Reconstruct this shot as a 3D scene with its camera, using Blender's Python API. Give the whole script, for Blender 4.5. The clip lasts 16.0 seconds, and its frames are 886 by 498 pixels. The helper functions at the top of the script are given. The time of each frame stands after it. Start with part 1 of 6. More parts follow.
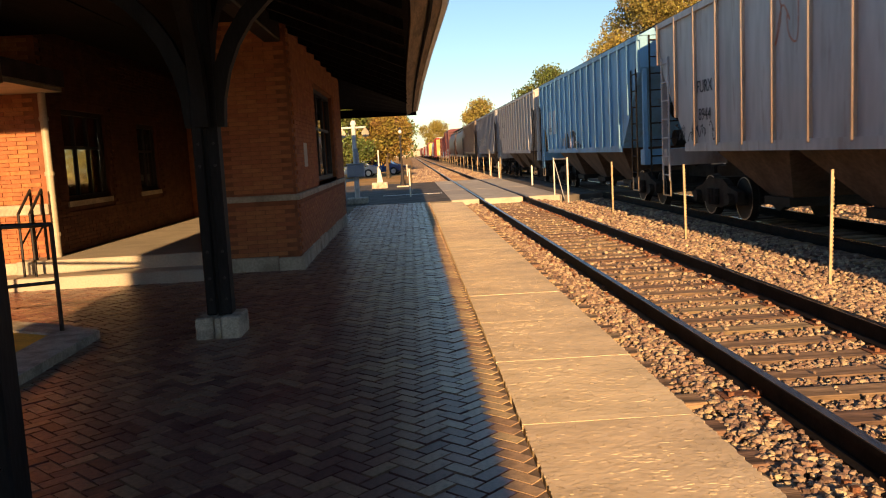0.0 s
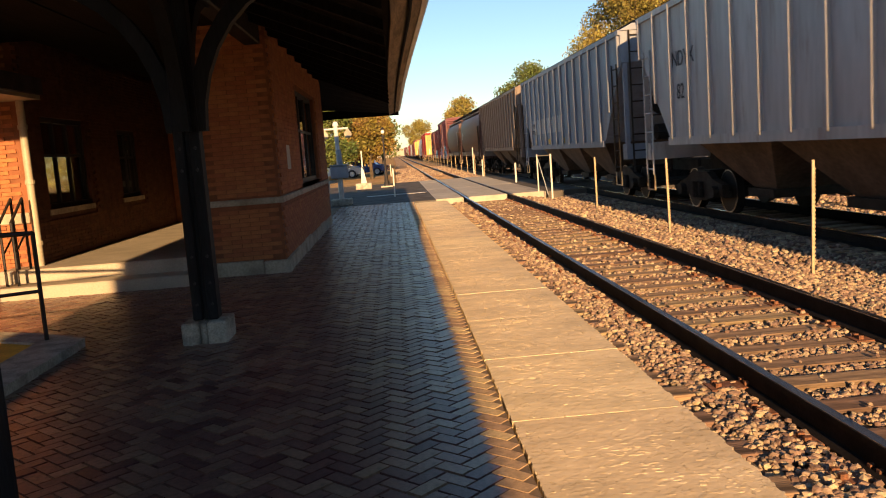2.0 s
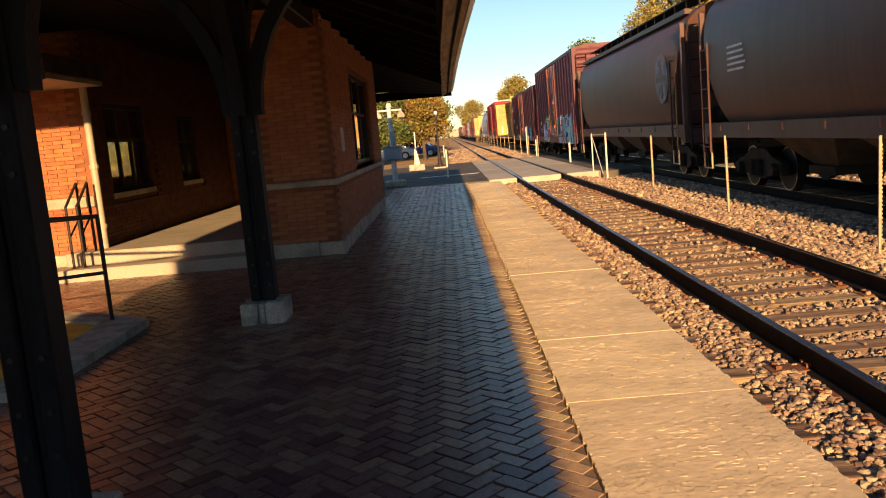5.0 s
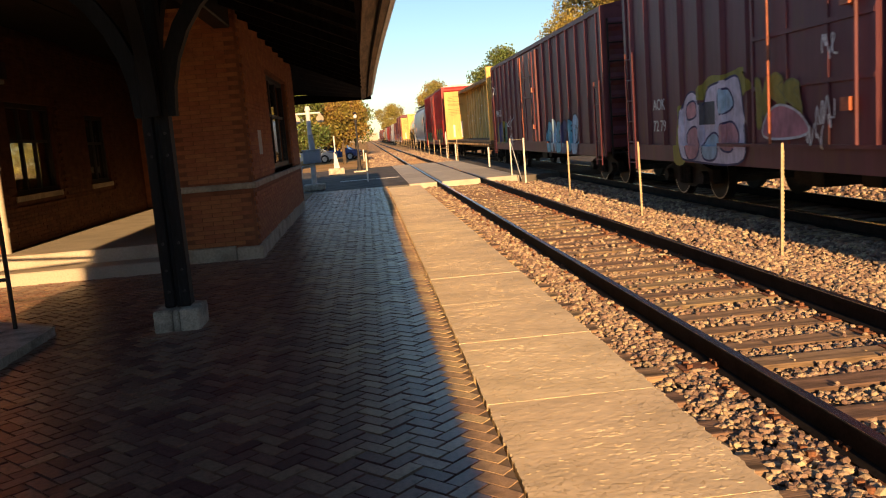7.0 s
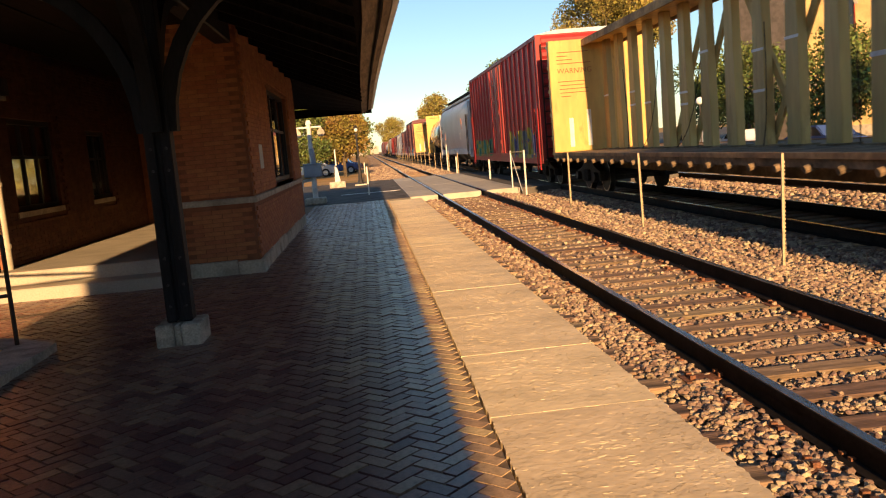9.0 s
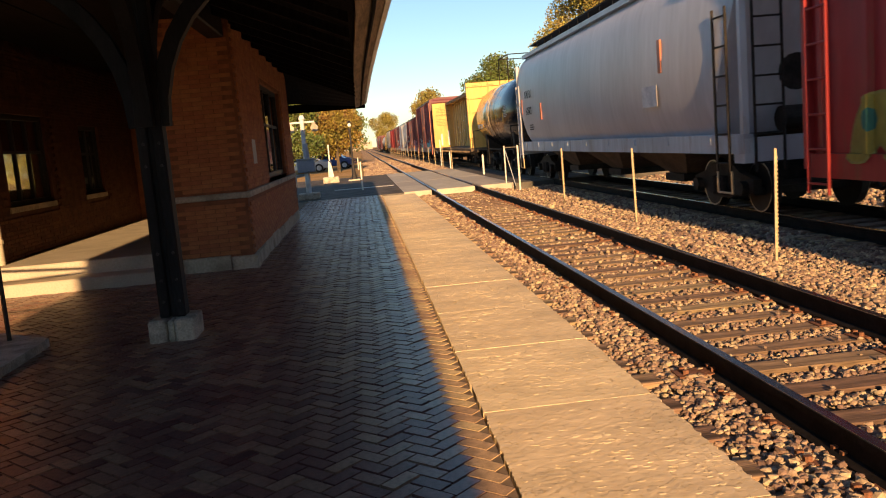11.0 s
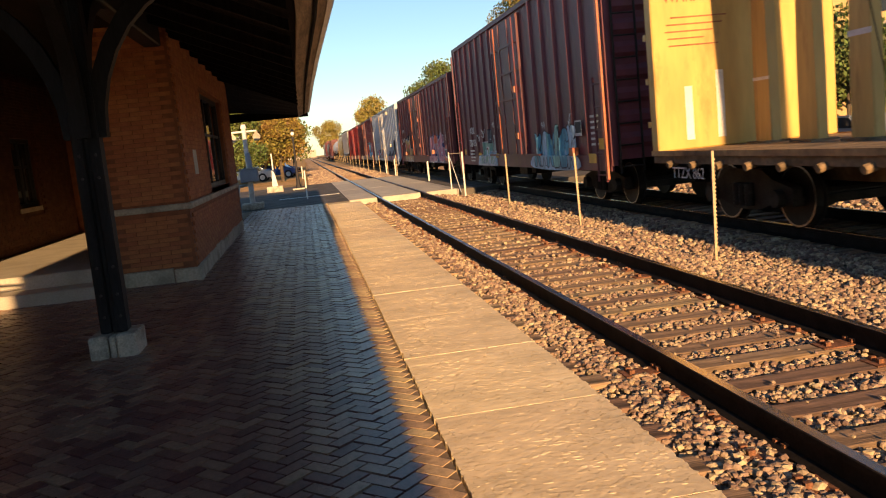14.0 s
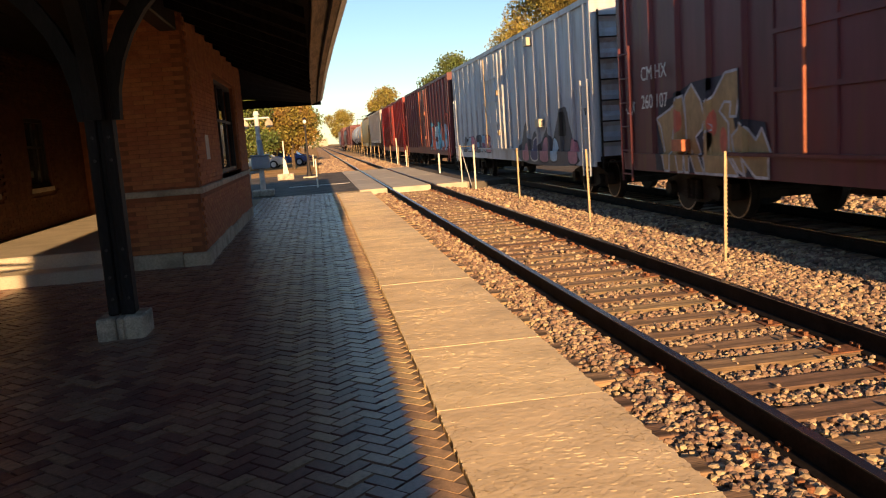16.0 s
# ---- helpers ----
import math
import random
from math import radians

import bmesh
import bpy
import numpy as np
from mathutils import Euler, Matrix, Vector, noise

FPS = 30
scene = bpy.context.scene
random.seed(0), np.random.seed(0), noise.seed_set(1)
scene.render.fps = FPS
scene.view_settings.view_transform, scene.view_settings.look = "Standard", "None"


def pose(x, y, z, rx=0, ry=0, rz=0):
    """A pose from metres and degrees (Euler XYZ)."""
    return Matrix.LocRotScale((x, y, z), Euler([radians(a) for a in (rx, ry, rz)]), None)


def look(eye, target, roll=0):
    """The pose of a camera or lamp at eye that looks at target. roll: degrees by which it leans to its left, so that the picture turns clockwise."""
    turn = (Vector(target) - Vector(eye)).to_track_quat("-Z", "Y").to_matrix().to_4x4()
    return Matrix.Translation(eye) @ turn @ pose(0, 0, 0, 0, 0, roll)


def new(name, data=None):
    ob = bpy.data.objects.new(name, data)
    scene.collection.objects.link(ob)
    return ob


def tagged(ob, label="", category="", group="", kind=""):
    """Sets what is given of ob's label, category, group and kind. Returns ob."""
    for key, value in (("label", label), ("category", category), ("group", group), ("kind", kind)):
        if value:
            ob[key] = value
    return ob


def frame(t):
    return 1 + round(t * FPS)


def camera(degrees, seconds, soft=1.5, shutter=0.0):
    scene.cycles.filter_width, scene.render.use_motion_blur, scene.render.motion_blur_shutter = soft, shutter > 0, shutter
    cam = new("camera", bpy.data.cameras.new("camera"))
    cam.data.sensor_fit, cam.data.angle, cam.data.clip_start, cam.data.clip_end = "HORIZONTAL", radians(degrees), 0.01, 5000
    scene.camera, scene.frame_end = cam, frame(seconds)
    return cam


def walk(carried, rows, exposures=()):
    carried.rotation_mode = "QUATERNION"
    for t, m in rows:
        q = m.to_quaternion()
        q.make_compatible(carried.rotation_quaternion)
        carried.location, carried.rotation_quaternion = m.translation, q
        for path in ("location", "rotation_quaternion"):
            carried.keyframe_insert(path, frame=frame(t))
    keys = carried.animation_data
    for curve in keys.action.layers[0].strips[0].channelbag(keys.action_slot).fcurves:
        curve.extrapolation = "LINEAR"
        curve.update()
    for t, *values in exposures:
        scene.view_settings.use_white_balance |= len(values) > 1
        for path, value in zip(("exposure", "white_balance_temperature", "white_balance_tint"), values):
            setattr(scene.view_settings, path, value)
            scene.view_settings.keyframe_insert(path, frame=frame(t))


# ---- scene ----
cam = camera(57.0, 16.0, soft=1.1, shutter=0.1)
PATH = [
    (0.0, pose(0, 0, 1.605, 83.28, 2.98, -2.29)),
    (0.5, pose(0, 0, 1.605, 82.95, 3.73, -3.43)),
    (1.0, pose(0, 0, 1.605, 82.81, 4.04, -4.57)),
    (1.5, pose(0, 0, 1.605, 82.85, 4.29, -4.74)),
    (2.0, pose(0, 0, 1.605, 83.14, 4.27, -3.46)),
    (2.5, pose(0, 0, 1.605, 83.61, 5.46, -1.82)),
    (3.0, pose(0, 0, 1.605, 84.14, 6.08, -0.17)),
    (5.5, pose(0, 0, 1.605, 81.85, 4.62, -0.06)),
    (6.0, pose(0, 0, 1.605, 81.85, 4.60, -2.83)),
    (6.5, pose(0, 0, 1.605, 81.82, 4.44, -4.73)),
    (7.0, pose(0, 0, 1.605, 81.92, 4.46, -5.34)),
    (7.5, pose(0, 0, 1.605, 82.22, 4.66, -5.00)),
    (8.0, pose(0, 0, 1.605, 82.81, 4.41, -4.81)),
    (8.5, pose(0, 0, 1.605, 82.80, 4.62, -5.03)),
    (9.0, pose(0, 0, 1.605, 82.81, 4.91, -5.30)),
    (11.5, pose(0, 0, 1.605, 82.39, 4.78, -6.08)),
    (12.0, pose(0, 0, 1.605, 82.41, 5.23, -7.17)),
    (12.5, pose(0, 0, 1.605, 82.70, 5.21, -7.57)),
    (13.0, pose(0, 0, 1.605, 83.04, 5.39, -7.91)),
    (13.5, pose(0, 0, 1.605, 83.06, 5.78, -8.77)),
    (14.0, pose(0, 0, 1.605, 82.56, 5.70, -9.63)),
    (14.5, pose(0, 0, 1.605, 82.37, 5.25, -10.27)),
    (15.0, pose(0, 0, 1.605, 82.44, 4.58, -10.27)),
    (15.5, pose(0, 0, 1.605, 82.31, 4.04, -9.80)),
    (16.0, pose(0, 0, 1.605, 82.10, 4.02, -8.80)),
]
walk(cam, PATH)

# ---- world and sun ----
SUN_EL = 13.0
SUN_AZ = 0.5
world = bpy.data.worlds.new("sky")
scene.world = world
world.use_nodes = True
wn = world.node_tree.nodes
sky = wn.new("ShaderNodeTexSky")
sky.sky_type = "NISHITA"
sky.sun_disc = False
sky.sun_elevation = radians(SUN_EL)
sky.sun_rotation = radians(180 + SUN_AZ)
sky.air_density, sky.dust_density, sky.ozone_density = 1.0, 0.08, 2.5
world.node_tree.links.new(sky.outputs[0], wn["Background"].inputs[0])
wn["Background"].inputs[1].default_value = 0.075
sun = new("sun", bpy.data.lights.new("sun", "SUN"))
sun.data.energy, sun.data.angle, sun.data.color = 5.0, radians(0.6), (1.0, 0.60, 0.27)
sun.matrix_world = look((-math.sin(radians(SUN_AZ)), -math.cos(radians(SUN_EL)), math.sin(radians(SUN_EL))), (0, 0, 0))
scene.view_settings.exposure = 1.05


# ---- materials ----
def mat(name, col, rough=0.7, metal=0.0, var=0.25, scale=3.0, fine=40.0, bump=0.15, col2=None, per=0.0, dist=0.01, stretch=(1, 1, 1), coat=0.0, spec=0.5, flakes=False, rust=None):
    """A surface with a base colour, stains at one scale, grain at another, and fine relief."""
    m = bpy.data.materials.new(name)
    m.use_nodes = True
    nt = m.node_tree
    n, l = nt.nodes, nt.links
    b = n["Principled BSDF"]
    b.inputs["Roughness"].default_value, b.inputs["Metallic"].default_value = rough, metal
    b.inputs["Coat Weight"].default_value = coat
    b.inputs["Specular IOR Level"].default_value = spec
    tc = n.new("ShaderNodeTexCoord")
    mp = n.new("ShaderNodeMapping")
    mp.inputs["Scale"].default_value = stretch
    l.new(tc.outputs["Object"], mp.inputs[0])
    big, small = n.new("ShaderNodeTexNoise"), n.new("ShaderNodeTexNoise")
    big.inputs["Scale"].default_value, small.inputs["Scale"].default_value = scale, fine
    big.inputs["Detail"].default_value = small.inputs["Detail"].default_value = 5
    l.new(mp.outputs[0], big.inputs["Vector"]), l.new(mp.outputs[0], small.inputs["Vector"])
    mix = n.new("ShaderNodeMix")
    mix.data_type = "RGBA"
    dark = col2 or tuple(c * (1 - 2 * var) for c in col)
    mix.inputs["A"].default_value, mix.inputs["B"].default_value = (*dark, 1), (*[min(1, c * (1 + 0.35 * var)) for c in col], 1)
    ramp = n.new("ShaderNodeMapRange")
    ramp.inputs["From Min"].default_value, ramp.inputs["From Max"].default_value = 0.3, 0.6
    l.new(big.outputs[0], ramp.inputs[0]), l.new(ramp.outputs[0], mix.inputs["Factor"])
    hsv = n.new("ShaderNodeHueSaturation")
    l.new(mix.outputs["Result"], hsv.inputs["Color"])
    val = n.new("ShaderNodeMapRange")
    val.inputs["To Min"].default_value, val.inputs["To Max"].default_value = 1 - var, 1 + var
    val.inputs["From Min"].default_value, val.inputs["From Max"].default_value = 0.3, 0.7
    l.new(small.outputs[0], val.inputs[0])
    last = val.outputs[0]
    if per:
        oi, geo = n.new("ShaderNodeObjectInfo"), n.new("ShaderNodeNewGeometry")
        add = n.new("ShaderNodeMath")
        add.operation = "ADD"
        l.new(oi.outputs["Random"], add.inputs[0]), l.new(geo.outputs["Random Per Island"], add.inputs[1])
        fr = n.new("ShaderNodeMath")
        fr.operation = "FRACT"
        l.new(add.outputs[0], fr.inputs[0])
        pr = n.new("ShaderNodeMapRange")
        pr.inputs["To Min"].default_value, pr.inputs["To Max"].default_value = 1 - per, 1 + per
        l.new(fr.outputs[0], pr.inputs[0])
        mul = n.new("ShaderNodeMath")
        mul.operation = "MULTIPLY"
        l.new(last, mul.inputs[0]), l.new(pr.outputs[0], mul.inputs[1])
        last = mul.outputs[0]
        hr = n.new("ShaderNodeMapRange")
        hr.inputs["To Min"].default_value, hr.inputs["To Max"].default_value = 0.5 - 0.06 * per, 0.5 + 0.06 * per
        l.new(fr.outputs[0], hr.inputs[0]), l.new(hr.outputs[0], hsv.inputs["Hue"])
    l.new(last, hsv.inputs["Value"])
    shade = hsv.outputs[0]
    if rust:
        rn, rm, rx = n.new("ShaderNodeTexNoise"), n.new("ShaderNodeMapRange"), n.new("ShaderNodeMix")
        rn.inputs["Scale"].default_value, rn.inputs["Detail"].default_value, rn.inputs["Roughness"].default_value = 1.5, 9, 0.68
        rm.inputs["From Min"].default_value, rm.inputs["From Max"].default_value, rm.inputs["To Max"].default_value = rust[1], rust[1] + 0.1, 0.8
        rx.data_type = "RGBA"
        rx.inputs["B"].default_value = (*rust[0], 1)
        rp = n.new("ShaderNodeMapping")
        rp.inputs["Scale"].default_value, rp.inputs["Location"].default_value = (1, 2.4, 0.35), (3.1, 7.7, 1.3)
        l.new(tc.outputs["Object"], rp.inputs[0]), l.new(rp.outputs[0], rn.inputs["Vector"])
        l.new(rn.outputs[0], rm.inputs[0]), l.new(rm.outputs[0], rx.inputs["Factor"]), l.new(shade, rx.inputs["A"])
        shade = rx.outputs["Result"]
    l.new(shade, b.inputs["Base Color"])
    if bump:
        bp = n.new("ShaderNodeBump")
        bp.inputs["Strength"].default_value, bp.inputs["Distance"].default_value = bump, dist
        if flakes:
            # scaled skin: broken flakes at two sizes, thicker in some patches than in others
            total = None
            patch, pm_ = n.new("ShaderNodeTexNoise"), n.new("ShaderNodeMapRange")
            patch.inputs["Scale"].default_value = 1.7
            pm_.inputs["From Min"].default_value, pm_.inputs["From Max"].default_value, pm_.inputs["To Min"].default_value = 0.38, 0.6, 0.35
            geo2 = n.new("ShaderNodeNewGeometry")
            l.new(geo2.outputs["Position"], patch.inputs["Vector"]), l.new(patch.outputs[0], pm_.inputs[0])
            sp_ = n.new("ShaderNodeMapping")
            sp_.inputs["Scale"].default_value = (0.7, 1.3, 1)
            l.new(geo2.outputs["Position"], sp_.inputs[0])
            for sc, lo, hi, wt in ((19, 0.60, 0.615, 1.0), (44, 0.61, 0.63, 0.5), (160, 0.3, 0.7, 0.025)):
                no, fl, sm = n.new("ShaderNodeTexNoise"), n.new("ShaderNodeMapRange"), n.new("ShaderNodeMath")
                no.inputs["Scale"].default_value, no.inputs["Detail"].default_value, no.inputs["Roughness"].default_value = sc, 5, 0.6
                fl.inputs["From Min"].default_value, fl.inputs["From Max"].default_value = lo, hi
                sm.operation, sm.inputs[1].default_value = "MULTIPLY_ADD", wt
                sm.inputs[2].default_value = 0.0
                l.new(sp_.outputs[0], no.inputs["Vector"]), l.new(no.outputs[0], fl.inputs[0]), l.new(fl.outputs[0], sm.inputs[0])
                if total is not None:
                    l.new(total, sm.inputs[2])
                total = sm.outputs[0]
            ml = n.new("ShaderNodeMath")
            ml.operation = "MULTIPLY"
            l.new(total, ml.inputs[0]), l.new(pm_.outputs[0], ml.inputs[1]), l.new(ml.outputs[0], bp.inputs["Height"])
        else:
            l.new(small.outputs[0], bp.inputs["Height"])
        l.new(bp.outputs[0], b.inputs["Normal"])
    return m


def glass_mat(name, col=(0.03, 0.035, 0.04)):
    m = bpy.data.materials.new(name)
    m.use_nodes = True
    b = m.node_tree.nodes["Principled BSDF"]
    b.inputs["Base Color"].default_value, b.inputs["Roughness"].default_value = (*col, 1), 0.04
    return m


def glow_mat(name, col, strength):
    m = bpy.data.materials.new(name)
    m.use_nodes = True
    b = m.node_tree.nodes["Principled BSDF"]
    b.inputs["Base Color"].default_value = b.inputs["Emission Color"].default_value = (*col, 1)
    b.inputs["Emission Strength"].default_value = strength
    return m


def paint(name, col, rust=0.5, rough=0.5, streak=True, dirt=(0.07, 0.04, 0.025)):
    """Wagon paint: faded, with rust and vertical streaks of grime."""
    return mat(name, col, rough, 0.0, 0.11, 0.9, 6.0, 0.05, tuple(c * (1 - rust) + d * rust for c, d in zip(col, dirt)), stretch=(1, 1.6, 0.22) if streak else (1, 1, 1), spec=0.25, rust=(tuple(0.45 * c + 0.55 * d for c, d in zip(col, (0.16, 0.075, 0.035))), 0.545))


M_BRICK = mat("paving brick", (0.225, 0.115, 0.088), 0.34, var=0.2, scale=30, fine=160, bump=0.25, per=0.5, dist=0.004, spec=0.36)
# Same paving brick; the sunlit strip's brightness is put into its colour.
M_SUNBRICK = mat("sun-brightened paving brick", (0.58, 0.40, 0.22), 0.85, var=0.15, scale=20, fine=120, bump=0.25, per=0.25, dist=0.004)
M_SAND = mat("joint sand", (0.22, 0.15, 0.09), 0.95, var=0.2, scale=4, fine=200, bump=0.3)
M_SLAB = mat("concrete slab", (0.93, 0.73, 0.45), 0.9, var=0.10, scale=2.2, fine=14, bump=1.0, stretch=(0.7, 1.6, 1), per=0.06, dist=0.02, flakes=True)
M_CONC = mat("concrete", (0.47, 0.42, 0.34), 0.9, var=0.10, scale=2.0, fine=45, bump=0.15, per=0.1)
M_CONCDIRT = mat("weathered concrete", (0.48, 0.42, 0.33), 0.9, var=0.25, scale=6.0, fine=60, bump=0.4)
M_STONE = mat("ballast stone", (0.36, 0.255, 0.18), 0.85, var=0.22, scale=12, fine=60, bump=0.4, per=0.5)
M_GRAVEL = mat("gravel bed", (0.20, 0.155, 0.12), 0.95, var=0.45, scale=9, fine=28, bump=1.0, dist=0.05)
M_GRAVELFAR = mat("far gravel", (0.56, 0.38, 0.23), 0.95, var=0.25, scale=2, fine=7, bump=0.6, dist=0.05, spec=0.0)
M_TIE = mat("timber tie", (0.32, 0.21, 0.125), 0.9, var=0.35, scale=4, fine=30, bump=0.5, per=0.3, stretch=(0.25, 3, 3))
M_RAILSIDE = mat("rail steel", (0.016, 0.013, 0.012), 0.75, 0.0, 0.3, 5, 40, 0.15, spec=0.12)
M_RAILTOP = mat("polished rail head", (0.45, 0.45, 0.47), 0.25, 1.0, 0.15, 5, 40, 0.03, stretch=(1, 0.1, 1))
M_PLATE = mat("rusty tie plate", (0.24, 0.10, 0.05), 0.8, 0.2, 0.3, 20, 80, 0.2)
M_ASPHALT = mat("asphalt", (0.13, 0.115, 0.10), 0.9, var=0.22, scale=1.5, fine=90, bump=0.15, spec=0.15)
M_DIRT = mat("dry ground", (0.50, 0.31, 0.15), 0.95, var=0.2, scale=0.4, fine=6, bump=0.5, col2=(0.36, 0.25, 0.11), dist=0.05, spec=0.0)
M_WALLBRICK = mat("orange wall brick", (0.41, 0.15, 0.06), 0.85, var=0.14, scale=8, fine=50, bump=0.3, per=0.10, dist=0.005)
# Darker copy of the wall brick with the porch shade put into its colour.
M_SHADEBRICK = mat("shade-darkened brick", (0.13, 0.05, 0.027), 0.85, var=0.2, scale=6, fine=50, bump=0.3, per=0.15, dist=0.005)
M_MORTAR = mat("mortar", (0.27, 0.105, 0.05), 0.95, var=0.15, scale=6, fine=90, bump=0.3)
M_LIME = mat("limestone", (0.46, 0.40, 0.31), 0.85, var=0.18, scale=3, fine=30, bump=0.35)
M_BLACKWOOD = mat("black painted timber", (0.018, 0.018, 0.019), 0.6, var=0.25, scale=5, fine=50, bump=0.2, stretch=(1, 1, 0.2), spec=0.15)
M_SOFFIT = mat("near-black boards", (0.011, 0.009, 0.008), 0.9, var=0.3, scale=3, fine=25, bump=0.3, stretch=(6, 0.3, 1), spec=0.1)
M_FASCIA = mat("brown painted eave board", (0.26, 0.19, 0.13), 0.7, var=0.3, scale=3, fine=20, bump=0.3, stretch=(6, 0.4, 1))
M_GUTTER = mat("pale metal gutter", (0.5, 0.5, 0.5), 0.4, 0.6, 0.15, 3, 20, 0.1)
M_ROOF = mat("slate roof", (0.06, 0.05, 0.05), 0.8, var=0.3)
M_CREAM = mat("cream painted metal", (0.46, 0.40, 0.30), 0.5, var=0.12)
M_YELLOWPAINT = mat("yellow floor paint", (0.75, 0.45, 0.05), 0.7, var=0.15)
M_RAILIRON = mat("black iron railing", (0.03, 0.025, 0.025), 0.45, 0.3, 0.2)
M_WINFRAME = mat("dark window frame", (0.03, 0.028, 0.026), 0.5, var=0.2)
M_GLASS = glass_mat("window glass")
M_CLEAR = glass_mat("clear window glass", (0.9, 0.95, 0.93))
M_CLEAR.node_tree.nodes["Principled BSDF"].inputs["Transmission Weight"].default_value = 1.0
M_STAKE = mat("galvanised fence stake", (0.50, 0.38, 0.23), 0.7, 0.0, 0.15, 8, 60, 0.1)
M_WHITEPOST = mat("white painted post", (0.78, 0.74, 0.64), 0.6, var=0.1)
M_SILVER = mat("silver painted steel", (0.72, 0.70, 0.67), 0.45, 0.1, 0.15)
M_BOXGREY = mat("grey-blue equipment box", (0.35, 0.38, 0.42), 0.5, var=0.12)
M_LAMPGLASS = mat("milky lamp globe", (0.85, 0.85, 0.82), 0.3, var=0.04)
M_PAPER = mat("notice paper", (0.6, 0.58, 0.52), 0.8, var=0.1)
M_UNDER = mat("grimy black steel", (0.030, 0.025, 0.021), 0.75, 0.0, 0.3, 4, 30, 0.2, spec=0.2)
M_WHEEL = mat("wheel steel", (0.018, 0.014, 0.012), 0.7, 0.2, 0.3, 6, 40, 0.15)
M_TREAD = mat("worn wheel rim", (0.30, 0.27, 0.25), 0.35, 0.9, 0.15, 6, 40, 0.05)
M_CHUTE = mat("rusty hopper chute", (0.125, 0.09, 0.068), 0.8, 0.0, 0.3, 1.2, 14, 0.15)
M_BARK = mat("bark", (0.10, 0.075, 0.05), 0.9, var=0.3, scale=5, fine=20, bump=0.6)
M_LEAFGREEN = mat("green leaves", (0.12, 0.145, 0.032), 0.7, var=0.3, scale=0.6, fine=3, bump=0, per=0.55, col2=(0.05, 0.075, 0.015))
M_LEAFGOLD = mat("golden green leaves", (0.27, 0.21, 0.05), 0.7, var=0.2, scale=0.5, fine=3, bump=0, per=0.4, col2=(0.16, 0.15, 0.035))
M_LEAFRUST = mat("orange autumn leaves", (0.25, 0.155, 0.035), 0.7, var=0.25, scale=0.5, fine=3, bump=0, per=0.45, col2=(0.14, 0.13, 0.025))
M_DECK = mat("worn timber deck", (0.20, 0.135, 0.075), 0.85, var=0.3, scale=2, fine=14, bump=0.3)
M_REDTRIM = mat("red painted trim", (0.45, 0.08, 0.05), 0.6, var=0.15)
M_GRIMYELLOW = paint("grimy yellow paint", (0.50, 0.34, 0.12), 0.45, dirt=(0.15, 0.10, 0.05))
M_RUSTYELLOW = mat("rust over yellow paint", (0.36, 0.22, 0.10), 0.8, var=0.3, scale=1.5, fine=9, bump=0.2, col2=(0.15, 0.085, 0.045))
M_STENCIL = mat("faded brown stencil", (0.30, 0.12, 0.05), 0.8, var=0.2, bump=0)
M_SHINGLE = mat("grey shingle roof", (0.10, 0.085, 0.08), 0.85, var=0.2)
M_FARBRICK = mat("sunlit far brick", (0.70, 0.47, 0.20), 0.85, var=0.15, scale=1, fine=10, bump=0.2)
M_TYRE = mat("black rubber", (0.02, 0.02, 0.02), 0.8, var=0.1)
M_ORANGEROD = mat("orange locking rod", (0.45, 0.12, 0.05), 0.5, var=0.2, fine=20)
M_WHITETXT = mat("white stencil", (0.72, 0.69, 0.67), 0.7, var=0.15, fine=30, bump=0)
M_BLACKTXT = mat("black stencil", (0.03, 0.03, 0.035), 0.7, var=0.2, fine=30, bump=0)
M_YELLOWTXT = mat("yellow reflector tape", (0.75, 0.42, 0.03), 0.5, var=0.1, bump=0)
P_GREY = paint("weathered grey paint", (0.50, 0.47, 0.47), 0.3)
M_EMBLEM = mat("worn white emblem paint", (0.34, 0.30, 0.29), 0.7, var=0.4, scale=5, fine=18, bump=0, col2=(0.13, 0.07, 0.06))
# Rust on the ribs, plus a pale warm colour for the sun on them.
M_RIB = mat("pale rusty rib with sunlight in its colour", (0.50, 0.44, 0.38), 0.6, var=0.2, scale=1.5, fine=9, bump=0.05, col2=(0.30, 0.15, 0.07), stretch=(1, 1, 0.4))
P_BLUE = paint("faded blue paint", (0.20, 0.42, 0.64), 0.2)
P_LGREY = paint("pale grey paint", (0.47, 0.45, 0.44), 0.25)
P_SLATE = paint("slate grey paint", (0.25, 0.275, 0.33), 0.25)
P_TAUPE = paint("taupe brown paint", (0.22, 0.17, 0.145), 0.35)
P_BROWN = paint("dull brown paint", (0.12, 0.06, 0.05), 0.3)
P_MAROON = paint("maroon brown paint", (0.155, 0.047, 0.062), 0.3, dirt=(0.07, 0.035, 0.03))
P_OXIDE = paint("oxide red paint", (0.145, 0.042, 0.052), 0.3, dirt=(0.07, 0.035, 0.03))
P_RED = paint("bright red paint", (0.33, 0.028, 0.028), 0.15)
P_YELLOW = paint("faded yellow paint", (0.66, 0.42, 0.12), 0.3, dirt=(0.20, 0.13, 0.06))
P_SILVER = mat("smooth grey paint", (0.50, 0.50, 0.53), 0.42, 0.0, 0.07, 0.8, 5, 0.03, stretch=(1, 1.4, 0.3), spec=0.35, rust=((0.36, 0.22, 0.13), 0.66))
P_WHITE = paint("dirty white paint", (0.50, 0.545, 0.61), 0.22)
